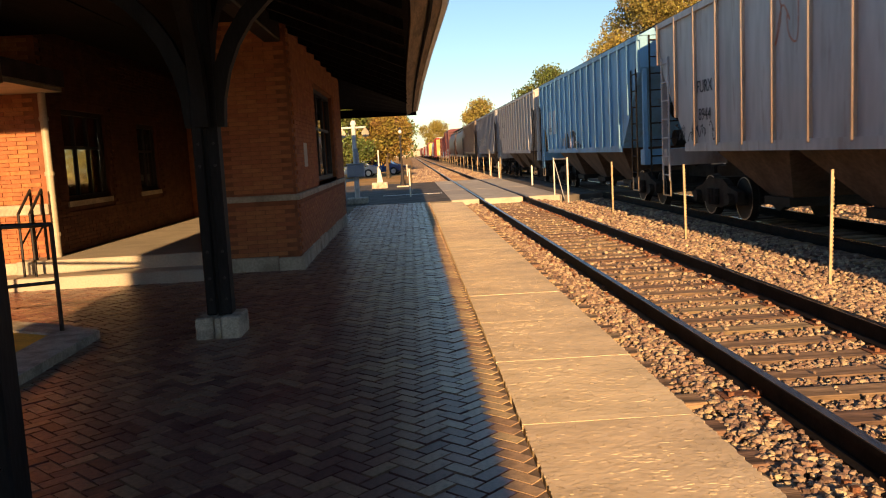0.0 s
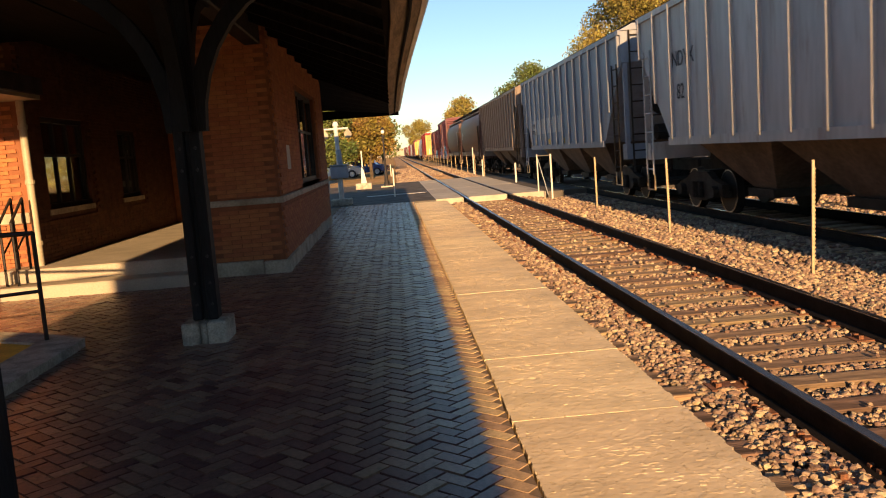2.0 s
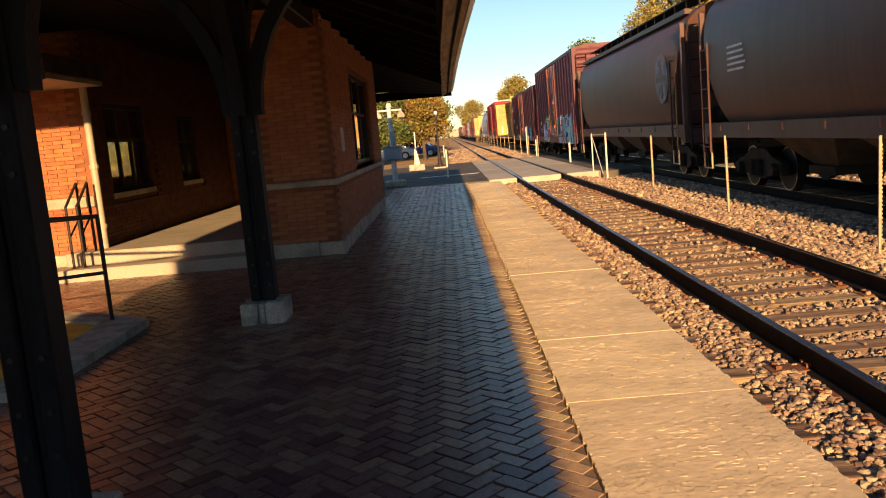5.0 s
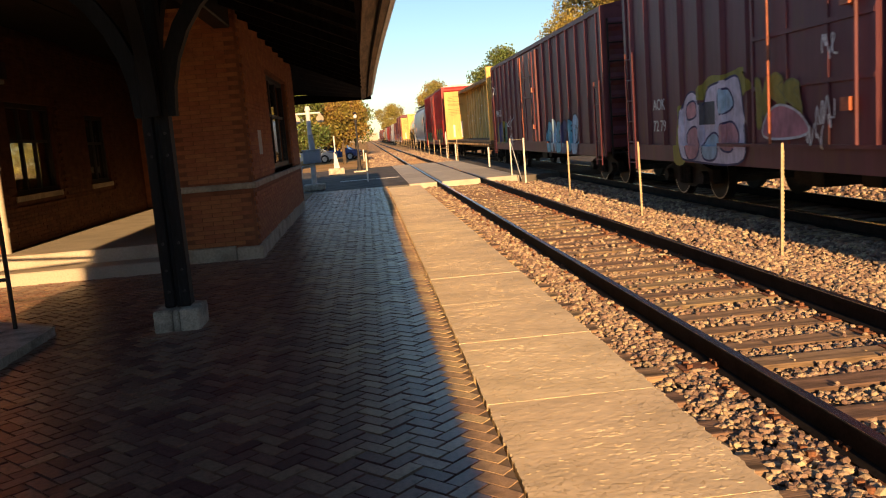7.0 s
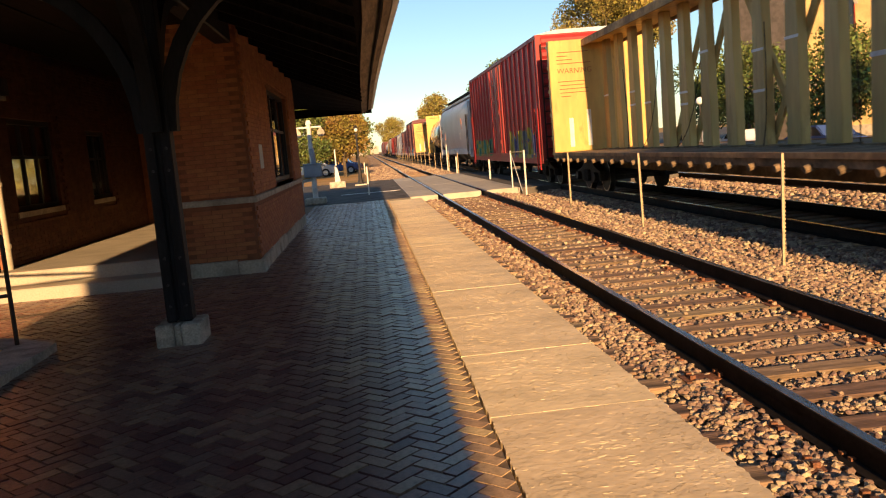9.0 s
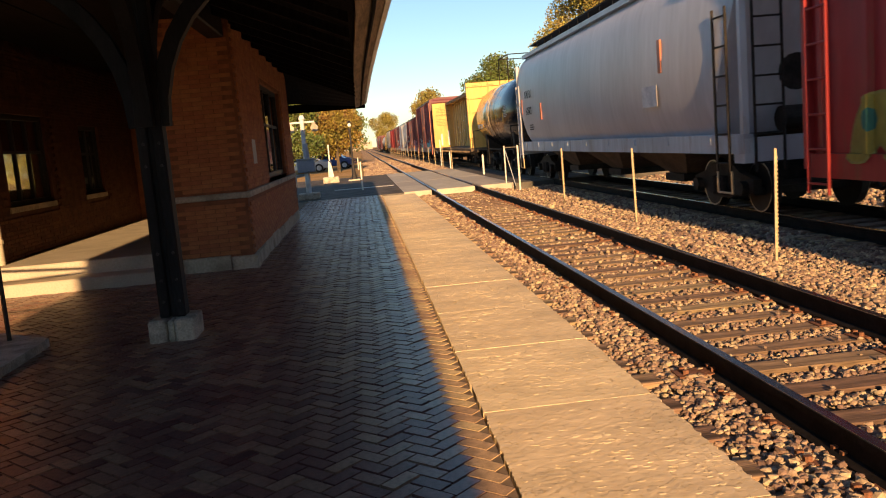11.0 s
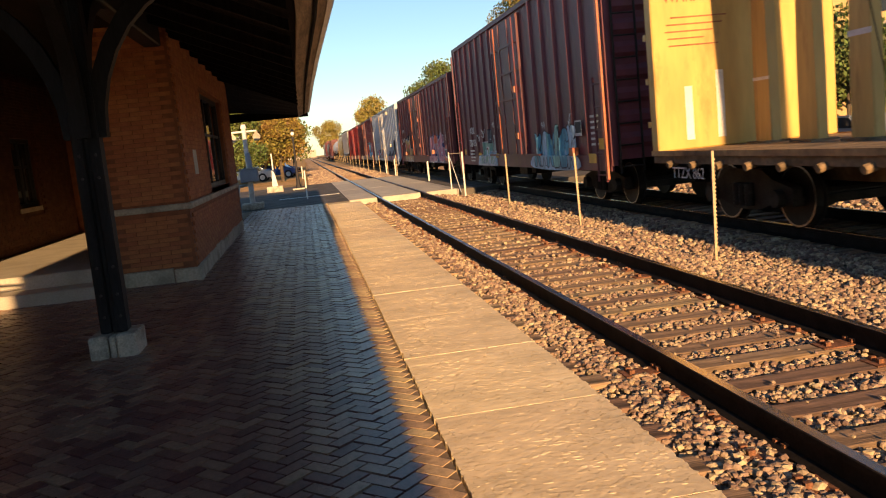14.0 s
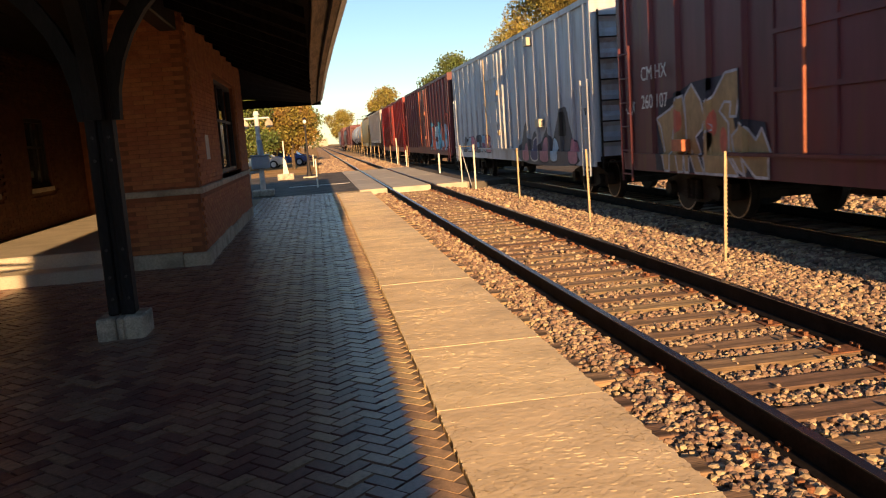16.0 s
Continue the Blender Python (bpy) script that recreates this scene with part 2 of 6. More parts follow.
P_BLACK = mat("glossy black tank", (0.010, 0.010, 0.013), 0.16, 0.0, 0.2, 1, 12, 0.03)


# ---- mesh helpers ----
def box(bm, x0, x1, y0, y1, z0, z1, m=None, bev=0.0):
    r = bmesh.ops.create_cube(bm, size=1.0, matrix=Matrix.Translation(((x0 + x1) / 2, (y0 + y1) / 2, (z0 + z1) / 2)) @ Matrix.Diagonal((x1 - x0, y1 - y0, z1 - z0, 1)))
    vs = r["verts"]
    if bev:
        es = list({e for v in vs for e in v.link_edges})
        q = bmesh.ops.bevel(bm, geom=es, offset=bev, segments=1, affect="EDGES")
        vs = list({v for f in q["faces"] for v in f.verts} | {v for v in vs if v.is_valid})
    if m is not None:
        bmesh.ops.transform(bm, matrix=m, verts=vs)
    return vs


def rod(bm, a, b, r, seg=8, r2=None):
    """A round bar from a to b."""
    a, b = Vector(a), Vector(b)
    d = b - a
    m = Matrix.Translation((a + b) / 2) @ d.to_track_quat("Z", "Y").to_matrix().to_4x4()
    return bmesh.ops.create_cone(bm, cap_ends=True, segments=seg, radius1=r, radius2=r if r2 is None else r2, depth=d.length, matrix=m)["verts"]


def prism(bm, pts, lo, hi, axis="x"):
    """A polygon pushed along an axis. Its points are the two other coordinates in order."""
    def at(p, c):
        return {"x": (c, p[0], p[1]), "y": (p[0], c, p[1]), "z": (p[0], p[1], c)}[axis]
    A, B = [bm.verts.new(at(p, lo)) for p in pts], [bm.verts.new(at(p, hi)) for p in pts]
    k = len(pts)
    bm.faces.new(A), bm.faces.new(B[::-1])
    for i in range(k):
        bm.faces.new((A[i], B[i], B[(i + 1) % k], A[(i + 1) % k]))
    return A + B


def loft(bm, rings, close=True):
    rows = [[bm.verts.new(p) for p in r] for r in rings]
    k = len(rows[0])
    for a, b in zip(rows, rows[1:]):
        for i in range(k if close else k - 1):
            bm.faces.new((a[i], a[(i + 1) % k], b[(i + 1) % k], b[i]))
    if close:
        bm.faces.new(rows[0][::-1]), bm.faces.new(rows[-1])
    return rows


def to_mesh(name, bm, material, smooth=False):
    bmesh.ops.recalc_face_normals(bm, faces=bm.faces)
    me = bpy.data.meshes.new(name)
    bm.to_mesh(me)
    bm.free()
    me.materials.append(material)
    if smooth:
        for p in me.polygons:
            p.use_smooth = True
        me.set_sharp_from_angle(angle=radians(42))
    return me


def part(name, bm, material, parent=None, label="", smooth=False):
    ob = new(name, to_mesh(name, bm, material, smooth))
    ob.parent = parent
    return tagged(ob, label)


def put(name, me, parent, loc=(0, 0, 0), label="", rz=0.0):
    """One more piece on shared mesh data."""
    ob = new(name, me)
    ob.parent = parent
    ob.location = loc
    ob.rotation_euler = (0, 0, radians(rz))
    return tagged(ob, label)


def thing(name, loc, label, category, group="", rz=0.0):
    ob = new(name)
    ob.location, ob.rotation_euler = loc, (0, 0, radians(rz))
    return tagged(ob, label, category, group)


def solid(name, boxes, material, parent=None, label="", bev=0.0):
    bm = bmesh.new()
    for b in boxes:
        box(bm, *b, bev=bev)
    return part(name, bm, material, parent, label)


def letters(text, size, material, parent, loc, rot, name="lettering"):
    """Stencilled characters in the built-in font, as a thin mesh."""
    c = bpy.data.curves.new(name, "FONT")
    c.body, c.size, c.extrude, c.align_x = text, size, 0.002, "CENTER"
    tmp = bpy.data.objects.new(name, c)
    scene.collection.objects.link(tmp)
    me = bpy.data.meshes.new_from_object(tmp.evaluated_get(bpy.context.evaluated_depsgraph_get()))
    bpy.data.objects.remove(tmp)
    me.materials.clear()
    me.materials.append(material)
    ob = new(name, me)
    ob.parent, ob.location = parent, loc
    ob.rotation_euler = [radians(a) for a in rot]
    return ob


# ---- ground, road, platform ----
SETTING = "structure"


def sheet(name, x0, x1, y0, y1, z, material, label, category, thick=0.3):
    return tagged(solid(name, [(x0, x1, y0, y1, z - thick, z)], material), label, category, kind=SETTING)


sheet("ground", -900, 900, -300, 2500, -0.62, M_DIRT, "dry tan earth and grass that reaches the horizon", "ground", 0.5)
bm = bmesh.new()
prism(bm, [(1.55, -0.62), (1.55, -0.22), (1.75, -0.2), (4.5, -0.2), (5.2, -0.3), (5.6, -0.28), (6.0, -0.2), (8.5, -0.2), (9.2, -0.3), (9.9, -0.2), (12.9, -0.2), (14.0, -0.62)], -40, 27.6, "y")
tagged(part("ground_ballast_bed", bm, M_GRAVEL), "packed grey-brown gravel bed under the three tracks", "gravel bed", kind=SETTING)
bm = bmesh.new()
prism(bm, [(-0.2, -0.62), (0.4, -0.2), (4.5, -0.18), (5.4, -0.25), (6.0, -0.2), (8.5, -0.2), (12.9, -0.2), (14.0, -0.62)], 46.5, 900, "y")
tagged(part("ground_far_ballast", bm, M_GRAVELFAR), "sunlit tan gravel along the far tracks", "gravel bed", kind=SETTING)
sheet("ground_verge", -60, 0.0, 46.6, 300, -0.02, M_DIRT, "dry tan verge beside the far track", "ground", 0.6)
sheet("ground_yard", 13.6, 200, -60, 300, -0.35, M_ASPHALT, "grey asphalt yard behind the tracks", "ground", 0.3)
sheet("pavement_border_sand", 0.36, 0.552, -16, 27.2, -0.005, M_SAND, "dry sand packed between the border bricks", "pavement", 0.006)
sheet("pavement_bed", -14, 0.553, -16, 27.3, -0.012, M_SAND, "sandy bed between the paving bricks", "pavement", 0.5)
road = sheet("road", -60, 1.3, 27.3, 46.6, -0.004, M_ASPHALT, "patched dark asphalt road at the level crossing", "road", 0.5)
sheet("road_right", 5.05, 60, 27.6, 46.5, -0.03, M_ASPHALT, "dark asphalt road beyond the track", "road", 0.5)
solid("road_marking", [(-1.2, 1.2, 33.0, 33.25, -0.003, 0.004)], M_WHITEPOST, road, "worn white stop line")

# concrete crossing panels
crossing = thing("crossing_deck", (0, 27.5, 0), "pale concrete level crossing panels between the rails", "crossing")
for x0, x1 in ((1.3, 2.24), (2.42, 3.72), (3.92, 5.05)):
    for k in range(5):
        solid("panel", [(x0, x1, k * 3.8 + 0.01, k * 3.8 + 3.79, -0.3, 0.002 - 0.004 * (k % 2))], M_CONC, crossing, bev=0.015)

# concrete edge slabs of the platform
slabs = tagged(solid("pavement_edge_bed", [(0.556, 1.575, -16, 27.3, -0.62, -0.05)], M_CONCDIRT), "grey concrete base under the platform edge slabs", "platform edge", kind=SETTING)
rnd = random.Random(3)


def slab_mesh():
    """A slab with chipped, uneven edges."""
    nx, ny = 44, 60
    xs = [0.566, 0.58] + [0.58 + 1.008 * i / (nx - 3) for i in range(1, nx - 3)] + [1.588, 1.6]
    ys_ = [0.001, 0.006] + [0.006 + 1.443 * i / (ny - 3) for i in range(1, ny - 3)] + [1.449, 1.4535]
    bm = bmesh.new()
    rows = []
    for j, y in enumerate(ys_):
        row = []
        for i, x in enumerate(xs):
            rim = i in (0, len(xs) - 1) or j in (0, len(ys_) - 1)
            chip = rnd.random() ** 3
            dx = (rnd.uniform(-0.003, 0.009) if i == 0 else rnd.uniform(-0.014, 0.006) if i == len(xs) - 1 else 0)
            dy = (rnd.uniform(0, 0.005) if j == 0 else -rnd.uniform(0, 0.005) if j == len(ys_) - 1 else 0)
            row.append(bm.verts.new((x + dx, y + dy, -0.0004 - 0.006 * chip if rim else rnd.uniform(-0.0008, 0.0005))))
        rows.append(row)
    for a, b in zip(rows, rows[1:]):
        for i in range(len(xs) - 1):
            bm.faces.new((a[i], a[i + 1], b[i + 1], b[i]))
    rim = rows[0] + [r[-1] for r in rows[1:]] + rows[-1][-2::-1] + [r[0] for r in rows[-2:0:-1]]
    low = [bm.verts.new((v.co.x, v.co.y, -0.16)) for v in rim]
    for i in range(len(rim)):
        bm.faces.new((rim[i], low[i], low[(i + 1) % len(rim)], rim[(i + 1) % len(rim)]))
    # raised scabs of the old surface skin, thicker in a few patches
    spots = [(rnd.uniform(0.65, 1.5), rnd.uniform(0.15, 1.3)) for _ in range(5)]
    for i in range(170):
        if i % 3:
            c = rnd.choice(spots)
            x, y = rnd.gauss(c[0], 0.17), rnd.gauss(c[1], 0.14)
        else:
            x, y = rnd.uniform(0.6, 1.57), rnd.uniform(0.04, 1.42)
        if not (0.61 < x < 1.55 and 0.04 < y < 1.41):
            continue
        wide, deep, high = rnd.uniform(0.006, 0.026), rnd.uniform(0.005, 0.012), rnd.uniform(0.0009, 0.0021)
        ring = [(x + wide * math.cos(a) * rnd.uniform(0.6, 1.1), y + deep * math.sin(a) * rnd.uniform(0.6, 1.1)) for a in [q * 0.785 for q in range(8)]]
        top = [bm.verts.new((px_, py_, high * rnd.uniform(0.7, 1.1))) for px_, py_ in ring]
        foot = [bm.verts.new((x + (px_ - x) * 1.5, y + (py_ - y) * (1.9 if py_ < y else 1.1), -0.0012)) for px_, py_ in ring]
        bm.faces.new(top)
        for q in range(8):
            bm.faces.new((foot[q], foot[(q + 1) % 8], top[(q + 1) % 8], top[q]))
    return to_mesh("slab", bm, M_SLAB)


me_slabs = [slab_mesh() for _ in range(3)]
for k in range(-11, 16):
    y = 4.61 + 1.455 * k
    if y < 25.9:
        o = put("slab", me_slabs[k % 3], slabs, (0, y, rnd.uniform(-0.0012, 0.0012)))
        o.rotation_euler = (0, rnd.uniform(-0.001, 0.001), 0)

# ---- rails and ties ----
RAIL = [(-0.07, -0.172), (0.07, -0.172), (0.07, -0.16), (0.012, -0.14), (0.012, -0.045), (0.036, -0.035), (0.036, -0.004), (0.028, 0.0), (-0.028, 0.0), (-0.036, -0.004), (-0.036, -0.035), (-0.012, -0.045), (-0.012, -0.14), (-0.07, -0.16)]


def track(cx, label, y0=-40, y1=900):
    t = thing("railway_track", (cx, 0, 0), label, "railway track", "railway tracks")
    for sx in (-0.753, 0.753):
        bm = bmesh.new()
        prism(bm, [(x + sx, z) for x, z in RAIL], y0, y1, "y")
        r = part("rail", bm, M_RAILSIDE, t, "dark rail with a shiny worn head")
        solid("rail_head", [(sx - 0.03, sx + 0.03, y0, y1, -0.002, 0.0025)], M_RAILTOP, r)
    return t


track_near = track(3.07, "steel rails on timber ties in tan gravel ballast")
track_mid = track(7.25, "steel rails in gravel under the freight train")
track_far = track(11.45, "steel rails behind the freight train")
rnd = random.Random(5)
bm = bmesh.new()
box(bm, -1.3, 1.3, -0.115, 0.115, -0.34, -0.165, bev=0.012)
me_tie = to_mesh("tie", bm, M_TIE)
bm = bmesh.new()
box(bm, -0.16, 0.16, -0.09, 0.09, -0.168, -0.155)
for q in (-0.1, 0.1):
    box(bm, q - 0.02, q + 0.02, -0.05, -0.02, -0.16, -0.125)
    box(bm, q - 0.02, q + 0.02, 0.03, 0.06, -0.16, -0.125)
me_plate = to_mesh("tie_plate", bm, M_PLATE)
for k in range(-4, 54):
    y = 0.3 + 0.505 * k + rnd.uniform(-0.03, 0.03)
    tie = put("tie", me_tie, track_near, (rnd.uniform(-0.13, 0.0), y, rnd.uniform(-0.012, 0.008)), rz=rnd.uniform(-1.2, 1.2))
    for sx in (-0.753, 0.753):
        put("tie_plate", me_plate, tie, (sx, 0, 0))
for tr, step in ((track_mid, 0.52), (track_far, 0.52)):
    for k in range(8, 52):
        put("tie", me_tie, tr, (rnd.uniform(-0.05, 0.05), step * k, rnd.uniform(-0.01, 0.005)), rz=rnd.uniform(-1, 1))
bm = bmesh.new()
for k in range(150):
    box(bm, -1.3, 1.3, 47 + k * 0.52, 47.23 + k * 0.52, -0.34, -0.172)
tagged(part("far_tie", bm, M_TIE, track_near), kind="stuff")


# ---- loose ballast ----
def stones(name, areas, label, seed, zfun):
    rng = np.random.default_rng(seed)
    bm = bmesh.new()
    bmesh.ops.create_icosphere(bm, subdivisions=1, radius=1.0)
    base_v = np.array([v.co[:] for v in bm.verts])
    base_f = np.array([[v.index for v in f.verts] for f in bm.faces])
    bm.free()
    V, F, off = [], [], 0
    for x0, x1, y0, y1, dens, size in areas:
        n = int((x1 - x0) * (y1 - y0) * dens)
        for _ in range(n):
            s = size * rng.uniform(0.55, 1.35)
            d = base_v * (rng.uniform(0.7, 1.25, (12, 1)))
            d = np.sign(d) * np.abs(d) ** 0.8 * np.array([s, s * rng.uniform(0.6, 1.0), s * rng.uniform(0.5, 0.85)])
            a, b = rng.uniform(0, 6.28), rng.uniform(-0.7, 0.7)
            ca, sa, cb, sb = math.cos(a), math.sin(a), math.cos(b), math.sin(b)
            R = np.array([[ca, -sa * cb, sa * sb], [sa, ca * cb, -ca * sb], [0, sb, cb]])
            x, y = rng.uniform(x0, x1), rng.uniform(y0, y1)
            V.append(d @ R.T + [x, y, zfun(x) + rng.uniform(-0.4, 0.6) * s])
            F.append(base_f + off)
            off += 12
    me = bpy.data.meshes.new(name)
    me.from_pydata(np.concatenate(V).tolist(), [], np.concatenate(F).tolist())
    me.materials.append(M_STONE)
    return tagged(new(name, me), label, "ballast", kind="stuff")


def bed(x):
    return float(np.interp(x, [1.55, 1.78, 1.92, 4.5, 5.2, 5.6, 6.0, 8.5, 9.2, 9.9], [-0.225, -0.215, -0.165, -0.17, -0.28, -0.26, -0.19, -0.19, -0.29, -0.19]))


stones("ballast", [(1.61, 2.24, 1.5, 9, 1100, 0.025), (1.61, 2.24, 9, 18, 560, 0.03), (1.61, 2.24, 18, 27.4, 170, 0.042)], "loose tan gravel stones between the slabs and the rail", 1, lambda x: bed(x) - 0.005)
stones("ballast", [(3.9, 6.3, 4.5, 10.5, 620, 0.029), (3.9, 6.3, 10.5, 18, 260, 0.037), (3.9, 6.3, 18, 27.4, 120, 0.046)], "loose tan gravel stones between the two tracks", 2, bed)
stones("ballast", [(8.2, 10.7, 6, 16, 90, 0.045), (8.2, 10.7, 16, 27.5, 60, 0.05), (12.2, 13.6, 8, 27, 50, 0.05)], "sunlit gravel beyond the freight train", 4, bed)


stones("ballast", [(0.1, 2.2, 46.7, 62, 130, 0.06), (0.1, 2.2, 62, 95, 50, 0.09), (3.9, 5.5, 46.7, 62, 130, 0.06), (3.9, 5.5, 62, 95, 50, 0.09), (2.4, 3.7, 62, 95, 40, 0.08)], "sunlit tan gravel beyond the crossing", 9, lambda x: -0.19)


def crib_stones():
    a = []
    for k in range(-2, 53):
        y = 0.3 + 0.505 * k
        near = y < 10
        a.append((2.38, 3.76, y + 0.13, y + 0.375, 760 if near else 340, 0.023 if near else 0.03))
    return a


stones("ballast", crib_stones(), "gravel stones lying between the timber ties", 7, lambda x: -0.195)
stones("ballast", [(2.4, 3.74, 2.5, 10, 16, 0.02), (2.4, 3.74, 10, 27, 12, 0.026)], "stray gravel stones lying on the ties", 12, lambda x: -0.155)

# ---- fence stakes along the ballast ----
bm = bmesh.new()
prism(bm, [(-0.014, -0.012), (0.014, -0.012), (0.02, 0.01), (0.009, 0.016), (-0.009, 0.016), (-0.02, 0.01)], -0.5, 1.17, "z")
for k in range(24):
    box(bm, 0.019, 0.027, -0.006, 0.006, -0.1 + 0.05 * k, -0.075 + 0.05 * k)
me_stake = to_mesh("stake", bm, M_STAKE)
rnd = random.Random(8)
first = None
for k in range(26):
    y = (9.55, 14.82, 20.35)[k] if k < 3 else 9.6 + 5.6 * k
    if 26 < y < 47:
        continue
    o = new("fence_stake", me_stake)
    o.location, o.rotation_euler = (4.94 + (0.004 * y if y < 40 else 0.4), y, 0), (radians(rnd.uniform(-1.5, 1.5)), radians(rnd.uniform(-1.2, 1.2)), rnd.uniform(-0.4, 0.4))
    tagged(o, "thin tan metal fence stake standing in the gravel", "fence stake", "stakes beside the track")

# frame gate and short posts at the crossing
fg = thing("post_frame", (5.0, 26.6, 0), "pale metal double post with a top bar", "post")
bm = bmesh.new()
rod(bm, (0.1, 0, -0.3), (0.1, 0, 1.25), 0.03)
part("post", bm, M_WHITEPOST, fg)
bm = bmesh.new()
rod(bm, (-0.17, 1.0, -0.3), (-0.17, 1.0, 1.25), 0.022)
part("post", bm, M_WHITEPOST, fg)
bm = bmesh.new()
rod(bm, (-0.17, 1.0, 1.2), (0.1, 0, 1.2), 0.014)
part("top_bar", bm, M_STAKE, fg)
bm = bmesh.new()
rod(bm, (-0.15, 0.95, 1.1), (0.02, 0.3, -0.1), 0.014)
part("brace", bm, M_BOXGREY, fg)
for x, y, h in ((5.35, 36.2, 0.85), (5.5, 51.2, 0.9), (5.6, 58, 1.7), (-0.07, 31.6, 0.36), (-0.1, 42.3, 0.9), (-0.3, 62, 0.9)):
    bm = bmesh.new()
    r = 0.03 if h < 0.5 else 0.04
    rod(bm, (0, 0, -0.2), (0, 0, h - 0.06), r, 10)
    rod(bm, (0, 0, h - 0.06), (0, 0, h), r, 10, 0.02)
    o = part("marker_post", bm, M_WHITEPOST)
    o.location = (x, y, 0)
    tagged(o, "short white marker post beside the crossing", "post", "white marker posts")


# ---- station building ----
# The unseen stretch behind the camera is set in to place the shadow line.
def eave_x(y):
    return float(np.interp(y, [-16, 3, 7, 11.5, 16, 25.2], [0.235, 0.235, 0.38, 0.32, 0.285, 0.26]))


roof = tagged(new("canopy_roof"), "deep dark station canopy with a brown moulded eave", "roof")
ys = [-16 + 1.03 * i for i in range(41)]


def strip(name, prof, material, label, smooth=False):
    """A moulding that follows the eave. prof: offsets from the eave's edge, and heights."""
    bm = bmesh.new()
    hip = [float(np.interp(y, [20, 25.2], [1.0, 0.06])) for y in ys]
    loft(bm, [[(eave_x(y) + dx, y, z if z < 3.03 else 3.03 + (z - 3.03) * f) for dx, z in prof] for y, f in zip(ys, hip)])
    return part(name, bm, material, roof, label, smooth)


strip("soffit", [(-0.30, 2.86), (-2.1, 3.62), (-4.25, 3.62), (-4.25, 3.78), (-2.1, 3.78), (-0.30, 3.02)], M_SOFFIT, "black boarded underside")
strip("eave_board", [(-0.298, 2.80), (-0.02, 2.905), (-0.02, 2.97), (-0.298, 2.97)], M_FASCIA, "brown painted eave board")
strip("eave_moulding", [(-0.15, 2.835), (-0.13, 2.828), (-0.11, 2.85), (-0.13, 2.862)], M_SOFFIT, "dark bead")
strip("gutter", [(-0.02, 2.89), (0.03, 2.905), (0.055, 2.95), (0.055, 3.0), (-0.02, 3.0)], M_GUTTER, "pale metal gutter")
strip("roof_slates", [(0.02, 3.02), (-2.1, 4.1), (-4.4, 4.1), (-4.4, 3.8), (-2.1, 3.8), (-0.25, 3.0)], M_ROOF, "dark slates")
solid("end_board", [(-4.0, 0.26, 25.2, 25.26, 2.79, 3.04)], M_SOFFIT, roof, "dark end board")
bm = bmesh.new()
for k in range(17):
    y = 1.2 + 1.1 * k
    prism(bm, [(0.0, 2.86), (-1.75, 3.6), (-1.75, 3.48), (0.0, 2.76)], y, y + 0.09, "y")
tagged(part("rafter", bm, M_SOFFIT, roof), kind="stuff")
bm = bmesh.new()
box(bm, -2.0, -1.76, -15, 12.0, 3.3, 3.58, bev=0.02)
part("beam", bm, M_BLACKWOOD, roof, "heavy black beam over the posts")
# Pale bar added for a rafter edge that catches faint light.
bm = bmesh.new()
box(bm, -0.06, 0.06, 0, 5.0, -0.04, 0.04)
b = part("lit_edge_bar", bm, M_GUTTER, roof, "thin pale bar for a faintly lit rafter edge")
b.location, b.rotation_euler, b.scale = (-2.6, 7.0, 3.35), (radians(4), 0, radians(62)), (0.25, 0.35, 0.25)


def canopy_post(x, y, foot=0.2):
    p = thing("canopy_post", (x, y, 0), "black timber canopy post on a cracked concrete block", "post", "canopy posts")
    for x0, x1, z in ((-0.21, -0.042, foot), (-0.035, 0.021, foot - 0.005), (0.027, 0.205, foot)):
        bm = bmesh.new()
        box(bm, x0, x1, -0.21, 0.21, -0.05, z, bev=0.015)
        part("footing", bm, M_CONCDIRT, p, "cracked pale concrete block")
    for sx in (-0.07, 0.07):
        bm = bmesh.new()
        box(bm, sx - 0.052, sx + 0.045, -0.085, 0.085, foot, 3.3, bev=0.012)
        part("timber", bm, M_BLACKWOOD, p)
    bm = bmesh.new()
    box(bm, -0.017, 0.017, -0.06, 0.06, foot, 3.3)
    part("packing", bm, M_BLACKWOOD, p)
    for z in (0.35, 0.55, 0.8, 1.6, 1.8):
        for x in (-0.07, 0.07):
            bm = bmesh.new()
            rod(bm, (x, -0.097, z), (x, -0.082, z), 0.014, 6)
            part("bolt", bm, M_RAILIRON, p)
    for d in ((1, 0), (-1, 0), (0, 1), (0, -1)):
        bm = bmesh.new()
        rings = []
        for i in range(9):
            a = i / 8 * math.pi / 2
            r, h = 0.11 + 1.15 * (1 - math.cos(a)), 1.95 + 1.4 * math.sin(a)
            nx, nz = math.cos(a) * 0.07, -math.sin(a) * 0.07
            pts = []
            for s, w in ((1, 0.06), (1, -0.06), (-1, -0.06), (-1, 0.06)):
                rr, zz = r + s * nx, h + s * nz
                pts.append((d[0] * rr - d[1] * w, d[1] * rr + d[0] * w, zz))
            rings.append(pts)
        loft(bm, rings)
        part("brace", bm, M_BLACKWOOD, p, "curved black timber brace")
    return p


post_a = canopy_post(-1.87, 7.72)
post_b = canopy_post(-1.91, 3.54, 0.05)


